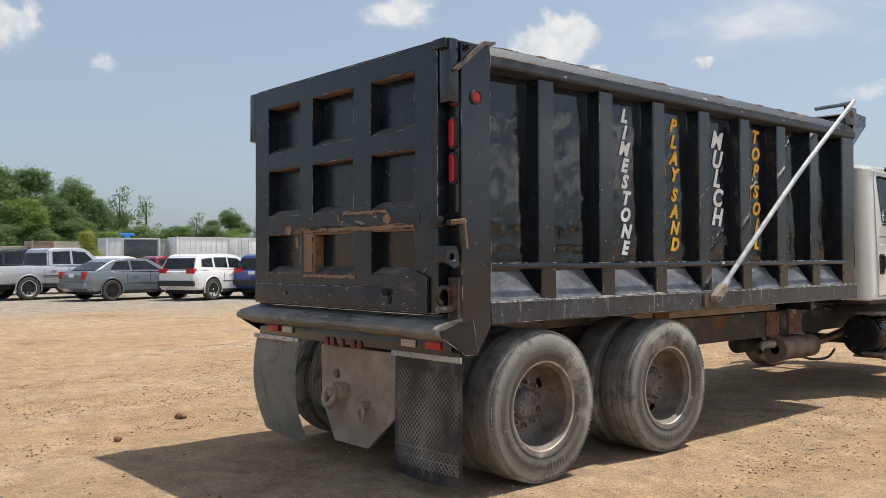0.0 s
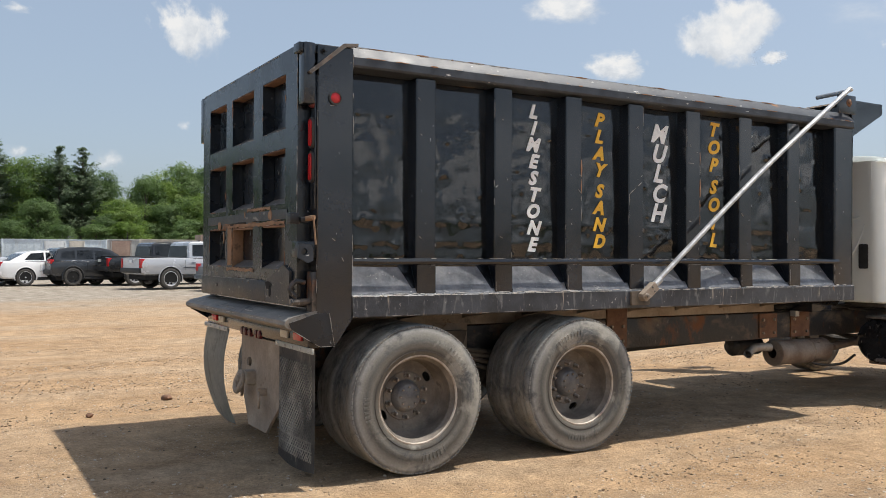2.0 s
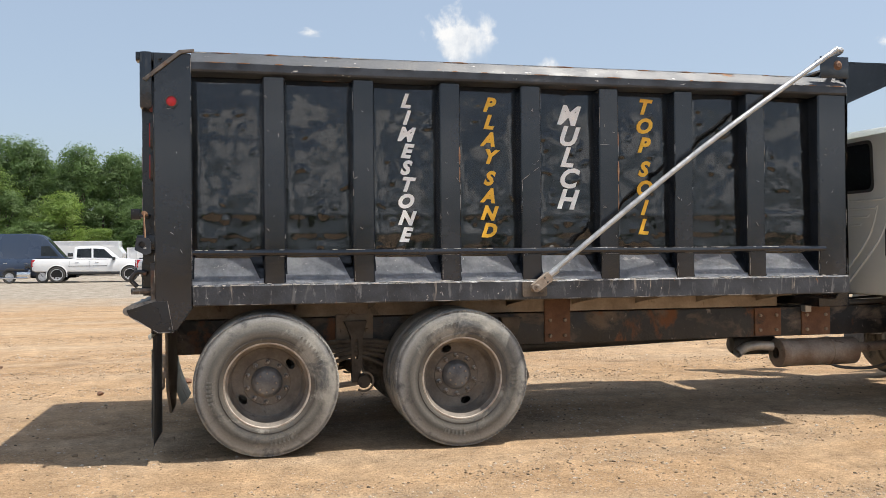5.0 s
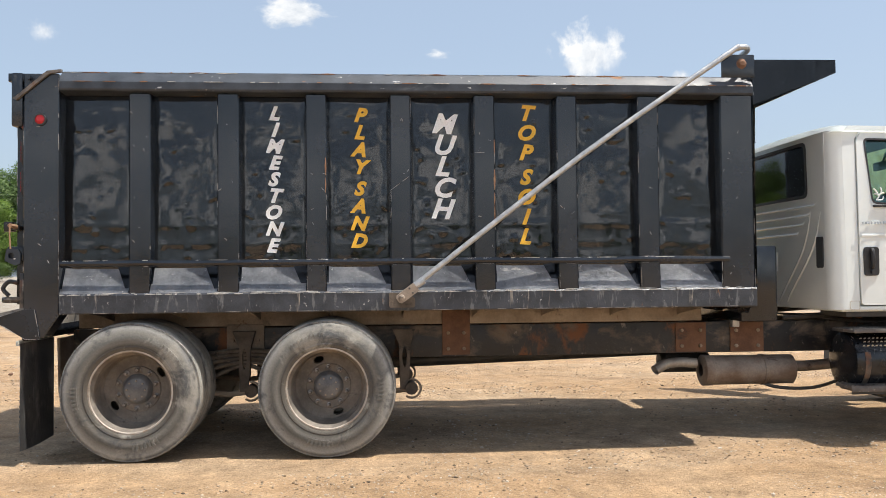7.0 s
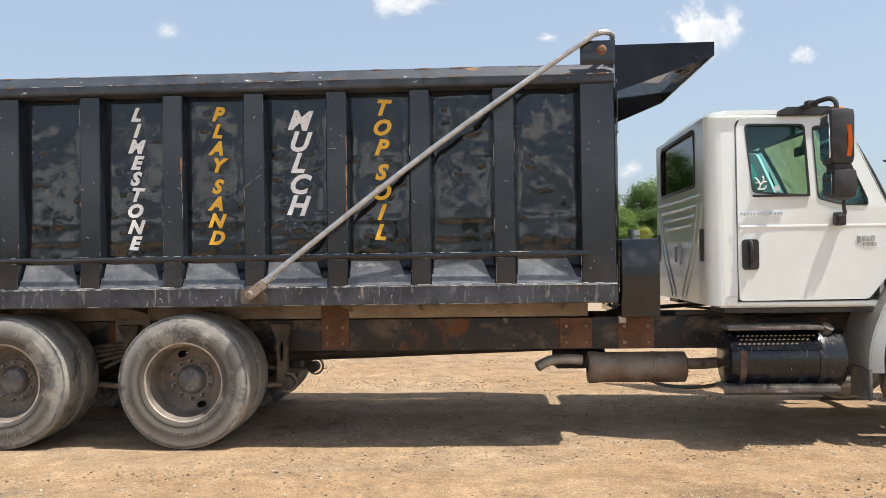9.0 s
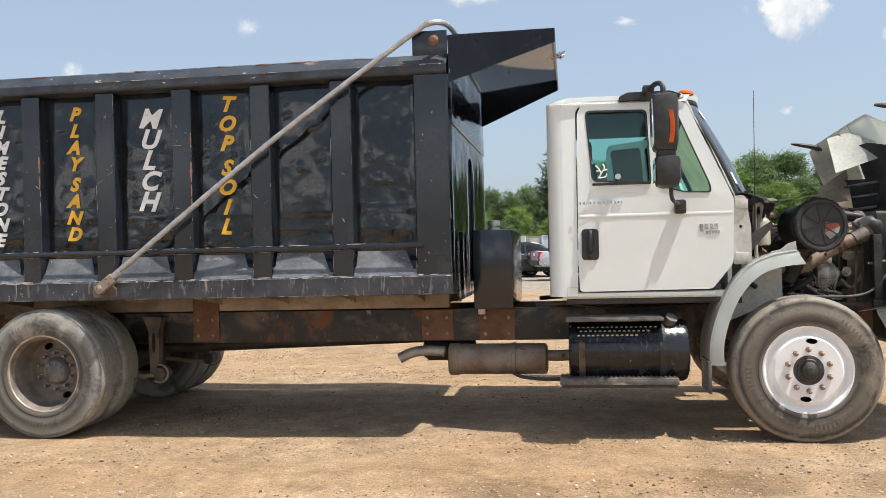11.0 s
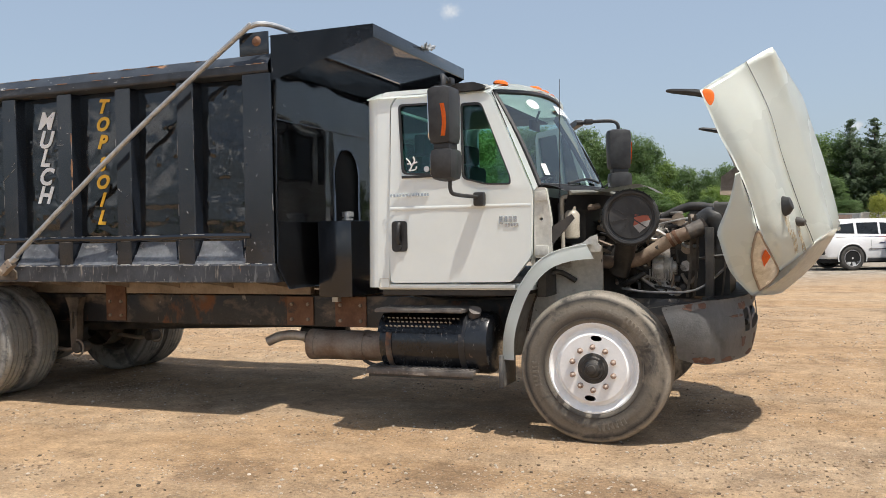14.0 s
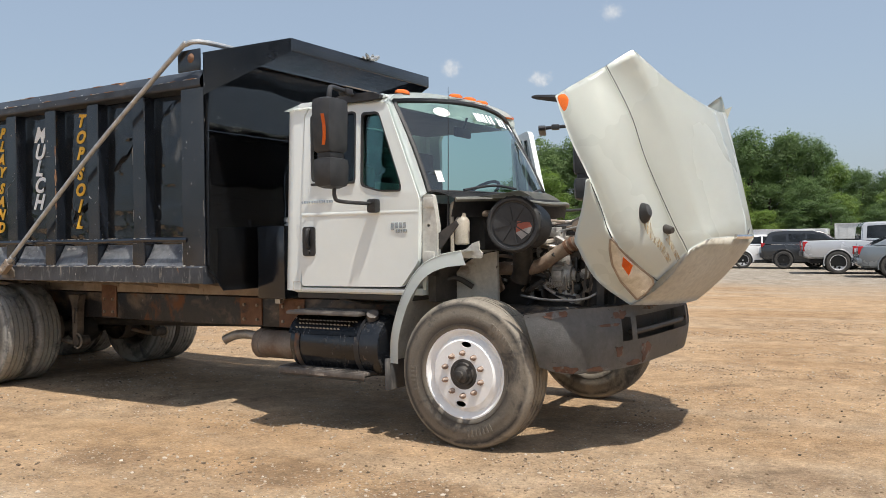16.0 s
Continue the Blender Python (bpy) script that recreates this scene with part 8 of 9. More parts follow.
# ---- parked vehicles along the far side of the yard ----
def car_paint(name, c, metal=0.0, rough=0.22):
    return surf(name, c, tuple(k * 1.06 for k in c), 0.7, (rough, rough + 0.1), metal, 0.0, 10.0, [((0.45, 0.40, 0.34), 1.2, 0.72, 0.2, 0.7, (1, 1, 0.4))], 0.6, grainy=0.01)


paint_silver = car_paint("silver_car_paint", (0.50, 0.51, 0.53), 0.25)
paint_grey = car_paint("grey_blue_car_paint", (0.19, 0.215, 0.235), 0.3)
paint_white = car_paint("white_car_paint", (0.80, 0.80, 0.80))
paint_dark = car_paint("charcoal_car_paint", (0.035, 0.038, 0.042), 0.2)
paint_black = car_paint("black_car_paint", (0.015, 0.015, 0.016))
paint_navy = car_paint("navy_van_paint", (0.030, 0.050, 0.095))
paint_blue = car_paint("blue_car_paint", (0.035, 0.07, 0.26), 0.1)
paint_red = car_paint("red_car_paint", (0.22, 0.015, 0.02), 0.1)
car_glass = surf("car_window", (0.020, 0.023, 0.025), (0.045, 0.05, 0.052), 1.2, (0.03, 0.06), 0.0, 0.0, coat=0.8)
car_rubber = surf("car_tyre", (0.04, 0.038, 0.036), (0.085, 0.08, 0.072), 6.0, (0.75, 0.9), 0.0, 0.2, 60.0)
alloy = surf("alloy", (0.55, 0.55, 0.56), (0.72, 0.72, 0.73), 9.0, (0.25, 0.4), 0.25, 0.0)
dark_alloy = surf("dark_alloy", (0.03, 0.03, 0.032), (0.06, 0.06, 0.06), 9.0, (0.25, 0.4), 0.5, 0.0)


def car_wheel(parent, x, y, R, mat, spokes=5, holes=0):
    s = -1 if y < 0 else 1
    w = new("wheel")
    w.parent = parent
    w.matrix_basis = Matrix.Translation((x, y, R)) @ pose(0, 0, 0, 0, 0, 0 if s < 0 else 180)
    bm = B()
    lathe(bm, [(-0.09, R * 0.66), (-0.105, R * 0.72), (-0.11, R * 0.85), (-0.10, R * 0.95), (-0.07, R), (0.10, R), (0.12, R * 0.8)], (0, 0, 0), "y", 28)
    part("tyre", bm, car_rubber, w)
    bm = B()
    lathe(bm, [(-0.10, R * 0.70), (-0.105, R * 0.66), (-0.06, R * 0.62), (-0.04, R * 0.3), (-0.04, 0.0)], (0, 0, 0), "y", 28)
    part("rim", bm, alloy if holes else dark_alloy, w)
    if holes:
        for k in range(holes):
            a = 6.283 * k / holes + 0.2
            bm = B()
            lathe(bm, [(-0.062, 0.0), (-0.062, R * 0.105), (-0.03, R * 0.105)], (R * 0.45 * math.cos(a), 0, R * 0.45 * math.sin(a)), "y", 12)
            part("wheel_hole", bm, dark_hole, w)
        bm = B()
        lathe(bm, [(-0.085, 0.0), (-0.085, R * 0.16), (-0.06, R * 0.21), (-0.03, R * 0.22)], (0, 0, 0), "y", 16)
        part("wheel_cap", bm, alloy, w)
        return
    bm = B()
    for k in range(spokes):
        m = pose(0, 0, 0, 0, 360 * k / spokes + 10, 0)
        wide = 0.33 * R * (5 / spokes) * (1.0 if mat is alloy else 0.6)
        prism_pts = [(-0.03, 0.02), (0.03, 0.02), (wide * 0.62, R * 0.67), (-wide * 0.62, R * 0.67)]
        a = [bm.verts.new(m @ Vector((p, -0.085, q))) for p, q in prism_pts]
        b = [bm.verts.new(m @ Vector((p, -0.05, q))) for p, q in prism_pts]
        bm.faces.new(a)
        for i in range(4):
            bm.faces.new((a[i], a[(i + 1) % 4], b[(i + 1) % 4], b[i]))
    lathe(bm, [(-0.098, R * 0.70), (-0.104, R * 0.68), (-0.10, R * 0.64), (-0.08, R * 0.63)], (0, 0, 0), "y", 28)
    lathe(bm, [(-0.09, 0.0), (-0.088, R * 0.17), (-0.05, R * 0.19)], (0, 0, 0), "y", 14)
    part("spokes", bm, mat, w)
    return w


def vehicle(name, label, category, paint, x, y, head, W, stations, cabin, roof_in, wheels, R, windows, rim=None, bed=None, tails=(), low=0.30, trim=True):
    """x, y: place of the near rear wheel; stations: (x, half width share, bottom, top) of the lower body; cabin: side outline (x, z) above the belt;
    windows: outlines (x, z) on the cabin's side; tails: (z0, z1) of the rear lamps."""
    m = Matrix.Translation((x, y, 0)) @ pose(0, 0, 0, 0, 0, head) @ Matrix.Translation((0, W / 2 - 0.06, 0))
    root = thing(name, label, category, "vehicles parked in the yard", m=m)
    h = W / 2
    bm = B()
    rings = []
    n = 34
    xs = [stations[0][0] + (stations[-1][0] - stations[0][0]) * k / n for k in range(n + 1)]
    for xx in xs:
        k = max(i for i in range(len(stations)) if stations[i][0] <= xx + 1e-6)
        a = stations[k]
        b = stations[min(k + 1, len(stations) - 1)]
        t = 0 if a is b else (xx - a[0]) / (b[0] - a[0])
        w, z0, z1 = (h * (a[1] + (b[1] - a[1]) * t), a[2] + (b[2] - a[2]) * t, a[3] + (b[3] - a[3]) * t)
        half = [(w * 0.86, z0), (w * 0.97, z0 + 0.06), (w * 0.985, z0 + 0.16), (w, z0 + (z1 - z0) * 0.55), (w * 0.985, z1 - 0.12), (w * 0.955, z1 - 0.03), (w * 0.90, z1), (w * 0.4, z1 + 0.02)]
        rings.append([bm.verts.new((xx, -yy, zz)) for yy, zz in half] + [bm.verts.new((xx, yy, zz)) for yy, zz in reversed(half)])
    for a, b in zip(rings, rings[1:]):
        for k in range(len(a)):
            j = (k + 1) % len(a)
            bm.faces.new((a[k], b[k], b[j], a[j]))
    bm.faces.new(rings[0]), bm.faces.new(list(reversed(rings[-1])))
    part("body", bm, paint, root, angle=0.5)
    bm = B()
    zb, zt = min(p[1] for p in cabin), max(p[1] for p in cabin)

    def inset(z):
        return 1.0 - roof_in * max(0.0, (z - zb) / (zt - zb))
    a = [bm.verts.new((p, -h * 0.93 * inset(q), q)) for p, q in cabin]
    b = [bm.verts.new((p, h * 0.93 * inset(q), q)) for p, q in cabin]
    bm.faces.new(a), bm.faces.new(list(reversed(b)))
    for k in range(len(a)):
        j = (k + 1) % len(a)
        bm.faces.new((a[k], b[k], b[j], a[j]))
    bmesh.ops.bevel(bm, geom=bm.edges[:], offset=0.05, segments=3, affect="EDGES", clamp_overlap=True)
    part("cabin", bm, paint, root, angle=0.7)
    for pts in windows:
        for s in (-1, 1):
            bm = B()
            vs = [bm.verts.new((p, s * (h * 0.93 * inset(q) + 0.006), q)) for p, q in pts]
            bm.faces.new(vs)
            bmesh.ops.solidify(bm, geom=bm.faces[:], thickness=0.012)
            part("side_window", bm, car_glass, root)
    # screens front and rear, on the sloping ends of the cabin
    srt = sorted(cabin, key=lambda p: p[0])
    for (xa, za), (xb, zb2), d, nm in ((srt[0], min((p for p in cabin if p[1] > zt - 0.12), key=lambda p: p[0]), -1, "rear_window"), (srt[-1], max((p for p in cabin if p[1] > zt - 0.12), key=lambda p: p[0]), 1, "windscreen")):
        bm = B()
        vs = []
        for t, sd in ((0.12, -1), (0.12, 1), (0.85, 1), (0.85, -1)):
            xx, zz = xa + (xb - xa) * t, za + (zb2 - za) * t
            vs.append(bm.verts.new((xx + d * 0.014, sd * h * 0.82 * inset(zz), zz + 0.012)))
        bm.faces.new(vs)
        bmesh.ops.solidify(bm, geom=bm.faces[:], thickness=0.01)
        part(nm, bm, car_glass, root)
    for wx in wheels:
        for s in (-1, 1):
            # a near-black disc paints the shade inside the wheel arch
            bm = B()
            pts = [(wx + (R + 0.07) * math.cos(t), R + (R + 0.07) * math.sin(t)) for t in (math.pi * (k / 16 * 1.16 - 0.08) for k in range(17))]
            plate(bm, pts, "y", s * (h + 0.004), s * (h - 0.06))
            part("wheel_arch", bm, dark_hole, root)
            bm = B()
            tube(bm, [(p, s * (h + 0.002), q) for p, q in pts], 0.022, 6)
            part("arch_flare", bm, paint, root)
            car_wheel(root, wx, s * (h - 0.085), R, rim or alloy, 7 if rim is None else 6, 8 if bed and rim is None else 0)
    x0, x1 = stations[0][0], stations[-1][0]
    for z0, z1, wd in tails:
        for s in (-1, 1):
            bm = B()
            box(bm, x0 - 0.025, x0 + 0.16, s * (h * stations[0][1] + 0.005), s * (h * stations[0][1] - wd), z0, z1, 0.02)
            part("tail_lamp", bm, red_lens, root, "red tail lamp")
    for s in (-1, 1):
        boxed("side_moulding", chrome if not trim else trim_plastic, root, 0.55, 2.5, s * (h + 0.008), s * (h - 0.02), stations[1][2] + 0.30, stations[1][2] + 0.325, bevel=0.004)
        boxed("rocker_shade", trim_plastic, root, 0.5, wheels[1] - 0.5, s * (h * 0.985), s * (h * 0.8), low - 0.01, low + 0.09, bevel=0.01)
        boxed("belt_trim", chrome, root, min(q[0] for w in windows for q in w), max(q[0] for w in windows for q in w), s * (h * 0.945), s * (h * 0.90), zb + 0.035, zb + 0.055, bevel=0.003)
    bm = B()
    zb0 = stations[0][2]
    box(bm, x0 - 0.07, x0 + 0.12, -h * 0.9, h * 0.9, zb0 + 0.02, zb0 + 0.22, 0.04)
    part("rear_bumper", bm, trim_plastic if trim else paint, root)
    boxed("number_plate", white_letter, root, x0 - 0.03, x0 - 0.012, -0.15, 0.15, zb0 + 0.42, zb0 + 0.54, bevel=0.003)
    for s in (-1, 1):
        boxed("headlamp", headlamp_lens, root, x1 - 0.22, x1 + 0.01, s * h * 0.85, s * h * 0.50, stations[-1][3] - 0.22, stations[-1][3] - 0.08, bevel=0.02)
        wx = max(p[0] for p in cabin) - 0.35
        boxed("door_mirror", trim_plastic if trim else paint, root, wx - 0.1, wx + 0.06, s * (h + 0.16), s * (h * 0.9), zb - 0.02, zb + 0.14, bevel=0.03)
        for dx in (0.9, 1.9):
            boxed("door_handle", chrome, root, dx, dx + 0.18, s * (h + 0.012), s * (h - 0.03), zb - 0.16, zb - 0.13, bevel=0.004)
        for dx in (0.62, 1.62, 2.5):
            boxed("door_seam", dark_hole, root, dx, dx + 0.006, s * (h + 0.002), s * (h - 0.03), zb0 + 0.15, zb - 0.06, bevel=0)
    boxed("underside", dark_hole, root, x0 + 0.25, x1 - 0.25, -h * 0.8, h * 0.8, low - 0.06, low + 0.12)
    if bed:
        # dark sheet across the open bed, painting its shaded inside
        bm = B()
        box(bm, bed[0], bed[1], -h * 0.86, h * 0.86, bed[2], bed[2] + 0.03, 0.01)
        part("bed_cover", bm, dark_hole, root)
    return root


SEDAN = dict(W=1.88, stations=[(-1.02, 0.86, 0.44, 0.92), (-0.92, 0.94, 0.34, 1.06), (-0.2, 1.0, 0.29, 1.08), (1.2, 1.0, 0.27, 1.04), (2.5, 1.0, 0.27, 1.02), (3.6, 0.95, 0.29, 0.93), (3.95, 0.82, 0.37, 0.79)],
             cabin=[(-0.68, 1.05), (0.10, 1.46), (0.5, 1.535), (1.35, 1.54), (1.75, 1.49), (2.65, 1.01)], roof_in=0.22, wheels=(0, 3.05), R=0.378,
             windows=[[(-0.02, 1.13), (0.26, 1.41), (0.80, 1.46), (0.80, 1.12)], [(0.88, 1.12), (0.88, 1.46), (1.55, 1.44), (2.12, 1.11)]], tails=[(0.78, 1.06, 0.17)])
SUV = dict(W=1.85, stations=[(-0.92, 0.88, 0.50, 1.02), (-0.85, 0.96, 0.38, 1.10), (0.0, 1.0, 0.36, 1.12), (1.4, 1.0, 0.34, 1.10), (2.6, 1.0, 0.34, 1.08), (3.4, 0.94, 0.36, 0.99), (3.68, 0.82, 0.44, 0.82)],
           cabin=[(-0.86, 1.06), (-0.60, 1.60), (-0.38, 1.675), (0.3, 1.70), (1.2, 1.695), (1.7, 1.61), (2.55, 1.05)], roof_in=0.20, wheels=(0, 2.80), R=0.40,
           windows=[[(-0.50, 1.22), (-0.44, 1.50), (0.12, 1.55), (0.12, 1.20)], [(0.22, 1.20), (0.22, 1.56), (0.92, 1.565), (0.92, 1.18)], [(1.0, 1.18), (1.0, 1.56), (1.55, 1.52), (2.12, 1.15)]], tails=[(0.98, 1.16, 0.34)])
PICKUP = dict(W=2.02, stations=[(-1.20, 0.93, 0.64, 1.24), (-1.15, 0.97, 0.58, 1.26), (0, 1.0, 0.56, 1.28), (1.0, 1.0, 0.54, 1.26), (2.3, 1.0, 0.52, 1.24), (3.4, 1.0, 0.52, 1.26), (4.3, 0.96, 0.52, 1.20), (4.58, 0.84, 0.58, 1.06)],
              cabin=[(0.78, 1.22), (0.84, 1.84), (1.02, 1.945), (2.15, 1.96), (2.5, 1.88), (3.22, 1.22)], roof_in=0.16, wheels=(0, 3.66), R=0.43,
              windows=[[(0.98, 1.34), (1.02, 1.80), (1.72, 1.83), (1.72, 1.33)], [(1.82, 1.33), (1.82, 1.83), (2.36, 1.79), (2.86, 1.30)]], tails=[(0.86, 1.23, 0.16)], bed=(-1.05, 0.73, 1.285), low=0.46)
HEAD = 13.0
vehicle("pickup", "silver crew-cab pickup with an open bed", "pickup truck", paint_silver, 5.35, 29.4, HEAD, **PICKUP)
vehicle("sedan", "dusty grey-blue sedan with dark wheels", "car", paint_grey, 7.4, 26.6, HEAD, rim=dark_alloy, trim=False, **SEDAN)
vehicle("suv", "white compact SUV with red tail lamps", "car", paint_white, 10.3, 24.5, HEAD + 10, **SUV)
vehicle("suv", "bright blue SUV parked beside the white one", "car", paint_blue, 12.9, 23.7, HEAD + 10, **SUV)
vehicle("suv", "charcoal SUV with black wheels", "car", paint_dark, 2.4, 34.8, HEAD, rim=dark_alloy, **SUV)
vehicle("pickup", "black pickup behind the charcoal SUV", "pickup truck", paint_black, 4.9, 34.2, HEAD, **PICKUP)
vehicle("sedan", "white compact sedan with dusty wheels", "car", paint_white, 0.55, 35.2, HEAD, trim=False, **SEDAN)
vehicle("pickup", "pale silver crew-cab pickup with side steps", "pickup truck", paint_silver, -4.0, 35.4, HEAD - 4, **PICKUP)
vehicle("pickup", "white pickup parked beside a motorcycle", "pickup truck", paint_white, -10.1, 42.3, HEAD - 4, **PICKUP)
vehicle("suv", "dark red SUV behind the sedan", "car", paint_red, 16.2, 42.0, HEAD, **SUV)
vehicle("suv", "white SUV seen over the sedan", "car", paint_white, 13.4, 42.5, HEAD + 10, **SUV)

VAN = dict(W=2.0, stations=[(-1.25, 0.95, 0.42, 1.30), (-1.2, 0.98, 0.36, 1.34), (0, 1.0, 0.34, 1.34), (2.5, 1.0, 0.34, 1.30), (3.6, 0.98, 0.34, 1.25), (4.4, 0.95, 0.36, 1.15), (4.75, 0.84, 0.42, 0.95)],
           cabin=[(-1.22, 1.28), (-1.20, 2.55), (-1.0, 2.66), (2.5, 2.66), (2.9, 2.55), (4.05, 1.20)], roof_in=0.10, wheels=(0, 3.67), R=0.36,
           windows=[[(2.75, 1.45), (2.75, 1.98), (3.2, 1.98), (3.62, 1.42)]], tails=[(0.95, 1.5, 0.12)])
vehicle("van", "navy blue high-roof panel van with pale wheel arch", "van", paint_navy, -13.9, 43.4, HEAD - 8, **VAN)

# motorcycle beside the van
bike = thing("motorcycle", "black and chrome motorcycle on its stand", "motorcycle", m=Matrix.Translation((-12.4, 42.2, 0)) @ pose(0, 0, 0, 0, 0, HEAD - 8))
for bx in (0, 1.6):
    bm = B()
    lathe(bm, [(-0.06, 0.22), (-0.07, 0.30), (-0.03, 0.335), (0.03, 0.335), (0.07, 0.30), (0.06, 0.22)], (bx, 0, 0.335), "y", 24)
    part("tyre", bm, car_rubber, bike)
    bm = B()
    lathe(bm, [(-0.03, 0.0), (-0.03, 0.22), (0.03, 0.22), (0.03, 0.0)], (bx, 0, 0.335), "y", 20)
    part("wheel_disc", bm, alloy, bike)
bm = B()
box(bm, 0.35, 1.05, -0.18, 0.18, 0.28, 0.62, 0.08), tube(bm, [(0.0, 0.1, 0.34), (0.6, 0.1, 0.36), (1.0, 0, 0.7)], 0.04, 8)
part("engine", bm, chrome, bike)
bm = B()
tube(bm, [(0.75, 0, 0.86), (0.95, 0, 0.9), (1.2, 0, 0.85)], [0.10, 0.16, 0.09], 10, 3)
part("fuel_tank", bm, paint_black, bike)
bm = B()
box(bm, -0.15, 0.72, -0.13, 0.13, 0.66, 0.78, 0.05), tube(bm, [(-0.3, 0, 0.5), (-0.1, 0, 0.72), (0.2, 0, 0.74)], 0.08, 8, 3)
part("seat", bm, trim_plastic, bike)
bm = B()
for s in (-1, 1):
    tube(bm, [(1.6, s * 0.1, 0.335), (1.28, s * 0.1, 0.98), (1.15, s * 0.35, 1.08)], 0.022, 7, 3)
part("fork", bm, chrome, bike)
bm = B()
tube(bm, [(0.9, -0.2, 0.3), (0.2, -0.24, 0.28), (-0.5, -0.24, 0.30)], 0.045, 8)
part("exhaust", bm, chrome, bike)

# ---- containers, trailers and other far things ----
shed_white = surf("container_white", (0.55, 0.57, 0.58), (0.66, 0.67, 0.67), 0.6, (0.5, 0.7), 0.0, 0.05, 8.0, [((0.36, 0.28, 0.20), 0.8, 0.62, 0.15, 0.8, (1, 1, 0.3))])
shed_blue = surf("container_pale_blue", (0.50, 0.57, 0.62), (0.58, 0.64, 0.68), 0.6, (0.5, 0.7), 0.0, 0.05, 8.0, [((0.40, 0.38, 0.34), 0.8, 0.64, 0.15, 0.8, (1, 1, 0.3))])
shed_grey = surf("container_grey", (0.30, 0.31, 0.30), (0.40, 0.40, 0.385), 0.6, (0.5, 0.7), 0.0, 0.05, 8.0, [((0.22, 0.14, 0.09), 0.8, 0.60, 0.15, 0.8, (1, 1, 0.3))])
shed_brown = surf("container_brown", (0.24, 0.16, 0.125), (0.33, 0.24, 0.19), 0.6, (0.5, 0.7), 0.0, 0.05, 8.0)
shed_tan = surf("container_tan", (0.46, 0.42, 0.36), (0.56, 0.52, 0.45), 0.6, (0.5, 0.7), 0.0, 0.05, 8.0)


def container(x0, x1, y, h, mat, label, depth=2.6, base=0.0, doors=(), name="container", wheels=False):
    root = thing(name, label, name, "containers along the wood", m=Matrix.Translation(((x0 + x1) / 2, y, 0)))
    L = (x1 - x0) / 2
    z0 = 1.1 if wheels else 0.12
    bm = B()
    box(bm, -L, L, 0, depth, z0, h, 0.03)
    part("box", bm, mat, root)
    bm = B()
    n = max(4, int(L * 2 / 0.6))
    for k in range(n):
        cx = -L + 2 * L * (k + 0.5) / n
        box(bm, cx - 0.03, cx + 0.03, -0.03, 0.01, z0 + 0.12, h - 0.12)
    tagged(part("wall_corrugation", bm, mat, root), kind="stuff")
    for z in (z0, h - 0.1):
        boxed("edge_rail", shed_grey if z == z0 else mat, root, -L - 0.02, L + 0.02, -0.05, 0.02, z, z + 0.1, bevel=0.01)
    for s in (-1, 1):
        boxed("corner_post", mat, root, s * L - 0.07, s * L + 0.07, -0.06, 0.05, z0, h, bevel=0.01)
    for k, (a, b, dm) in enumerate(doors):
        boxed("door_leaf", dm, root, a, b, -0.05, 0.0, z0 + 0.12, h - 0.15, bevel=0.01)
        for q in (a + 0.08, b - 0.08):
            boxed("lock_rod", galv, root, q - 0.015, q + 0.015, -0.08, -0.05, z0 + 0.15, h - 0.2, bevel=0)
    if wheels:
        for cx in (-L + 1.2, -L + 2.4, L - 1.2):
            for yy in (0.1, depth - 0.3):
                bm = B()
                lathe(bm, [(yy, 0.2), (yy, 0.5), (yy + 0.25, 0.5), (yy + 0.25, 0.2)], (cx, 0, 0.5), "y", 18)
                part("tyre", bm, car_rubber, root)
        boxed("chassis", grimy_black, root, -L + 0.3, L - 0.3, 0.5, depth - 0.5, 0.7, 1.1)
    else:
        boxed("skid", grimy_black, root, -L, L, 0.1, depth - 0.1, 0.0, 0.12)
    return root


cn = container(4.6 - 2.0, 11.8, 85, 2.72, shed_blue, "pale blue-white storage container with a grey door panel", doors=[(-1.0, 0.9, shed_white), (1.2, 2.6, shed_tan)])
bm = B()
plate(bm, [(-0.35, 1.75), (-0.18, 1.75), (-0.03, 1.45), (0.12, 1.75), (0.30, 1.75), (0.05, 1.25), (-0.12, 1.25)], "y", -0.07, -0.058)
part("painted_mark", bm, paint_dark, cn, "dark v-shaped mark")
container(-2.1, 0.8, 84.5, 2.72, shed_white, "small white storage container with dark gap beside")
container(1.0, 2.4, 86, 2.66, shed_grey, "narrow grey storage container", doors=[(-0.5, 0.5, shed_tan)])
container(12.0, 15.0, 85.5, 2.80, shed_grey, "weathered grey container with graffiti panel", doors=[(-1.2, 0.8, shed_brown)])
container(15.2, 21.0, 86, 2.85, shed_tan, "open-sided trailer piled with cut brush")
container(21.2, 23.2, 85, 3.38, shed_brown, "rusty brown box body")
container(23.3, 26.0, 85, 3.34, shed_tan, "pale tan box body")
container(28.4, 34.0, 85, 3.78, shed_white, "white box body with a dark end panel", doors=[(-1.0, 2.6, paint_dark)])
container(34.2, 35.8, 87, 3.75, shed_grey, "grey-green slatted trailer end")
container(36.0, 48.5, 85, 3.98, paint_white, "long white semi trailer", doors=[(-0.2, 1.2, shed_white), (1.4, 2.4, shed_white)], wheels=True, name="trailer")
container(50.0, 60.0, 86, 3.9, paint_white, "white semi trailer at the end of the row", wheels=True, name="trailer")
container(-12.0, -3.0, 85, 2.25, paint_white, "white flatbed body with a blue-lettered sign board")
container(-24.0, -13.0, 86, 2.95, paint_white, "white trailer with grey lower band", wheels=True, name="trailer")
container(-36.0, -26.0, 87, 3.0, shed_white, "white trailer among the trees", wheels=True, name="trailer")
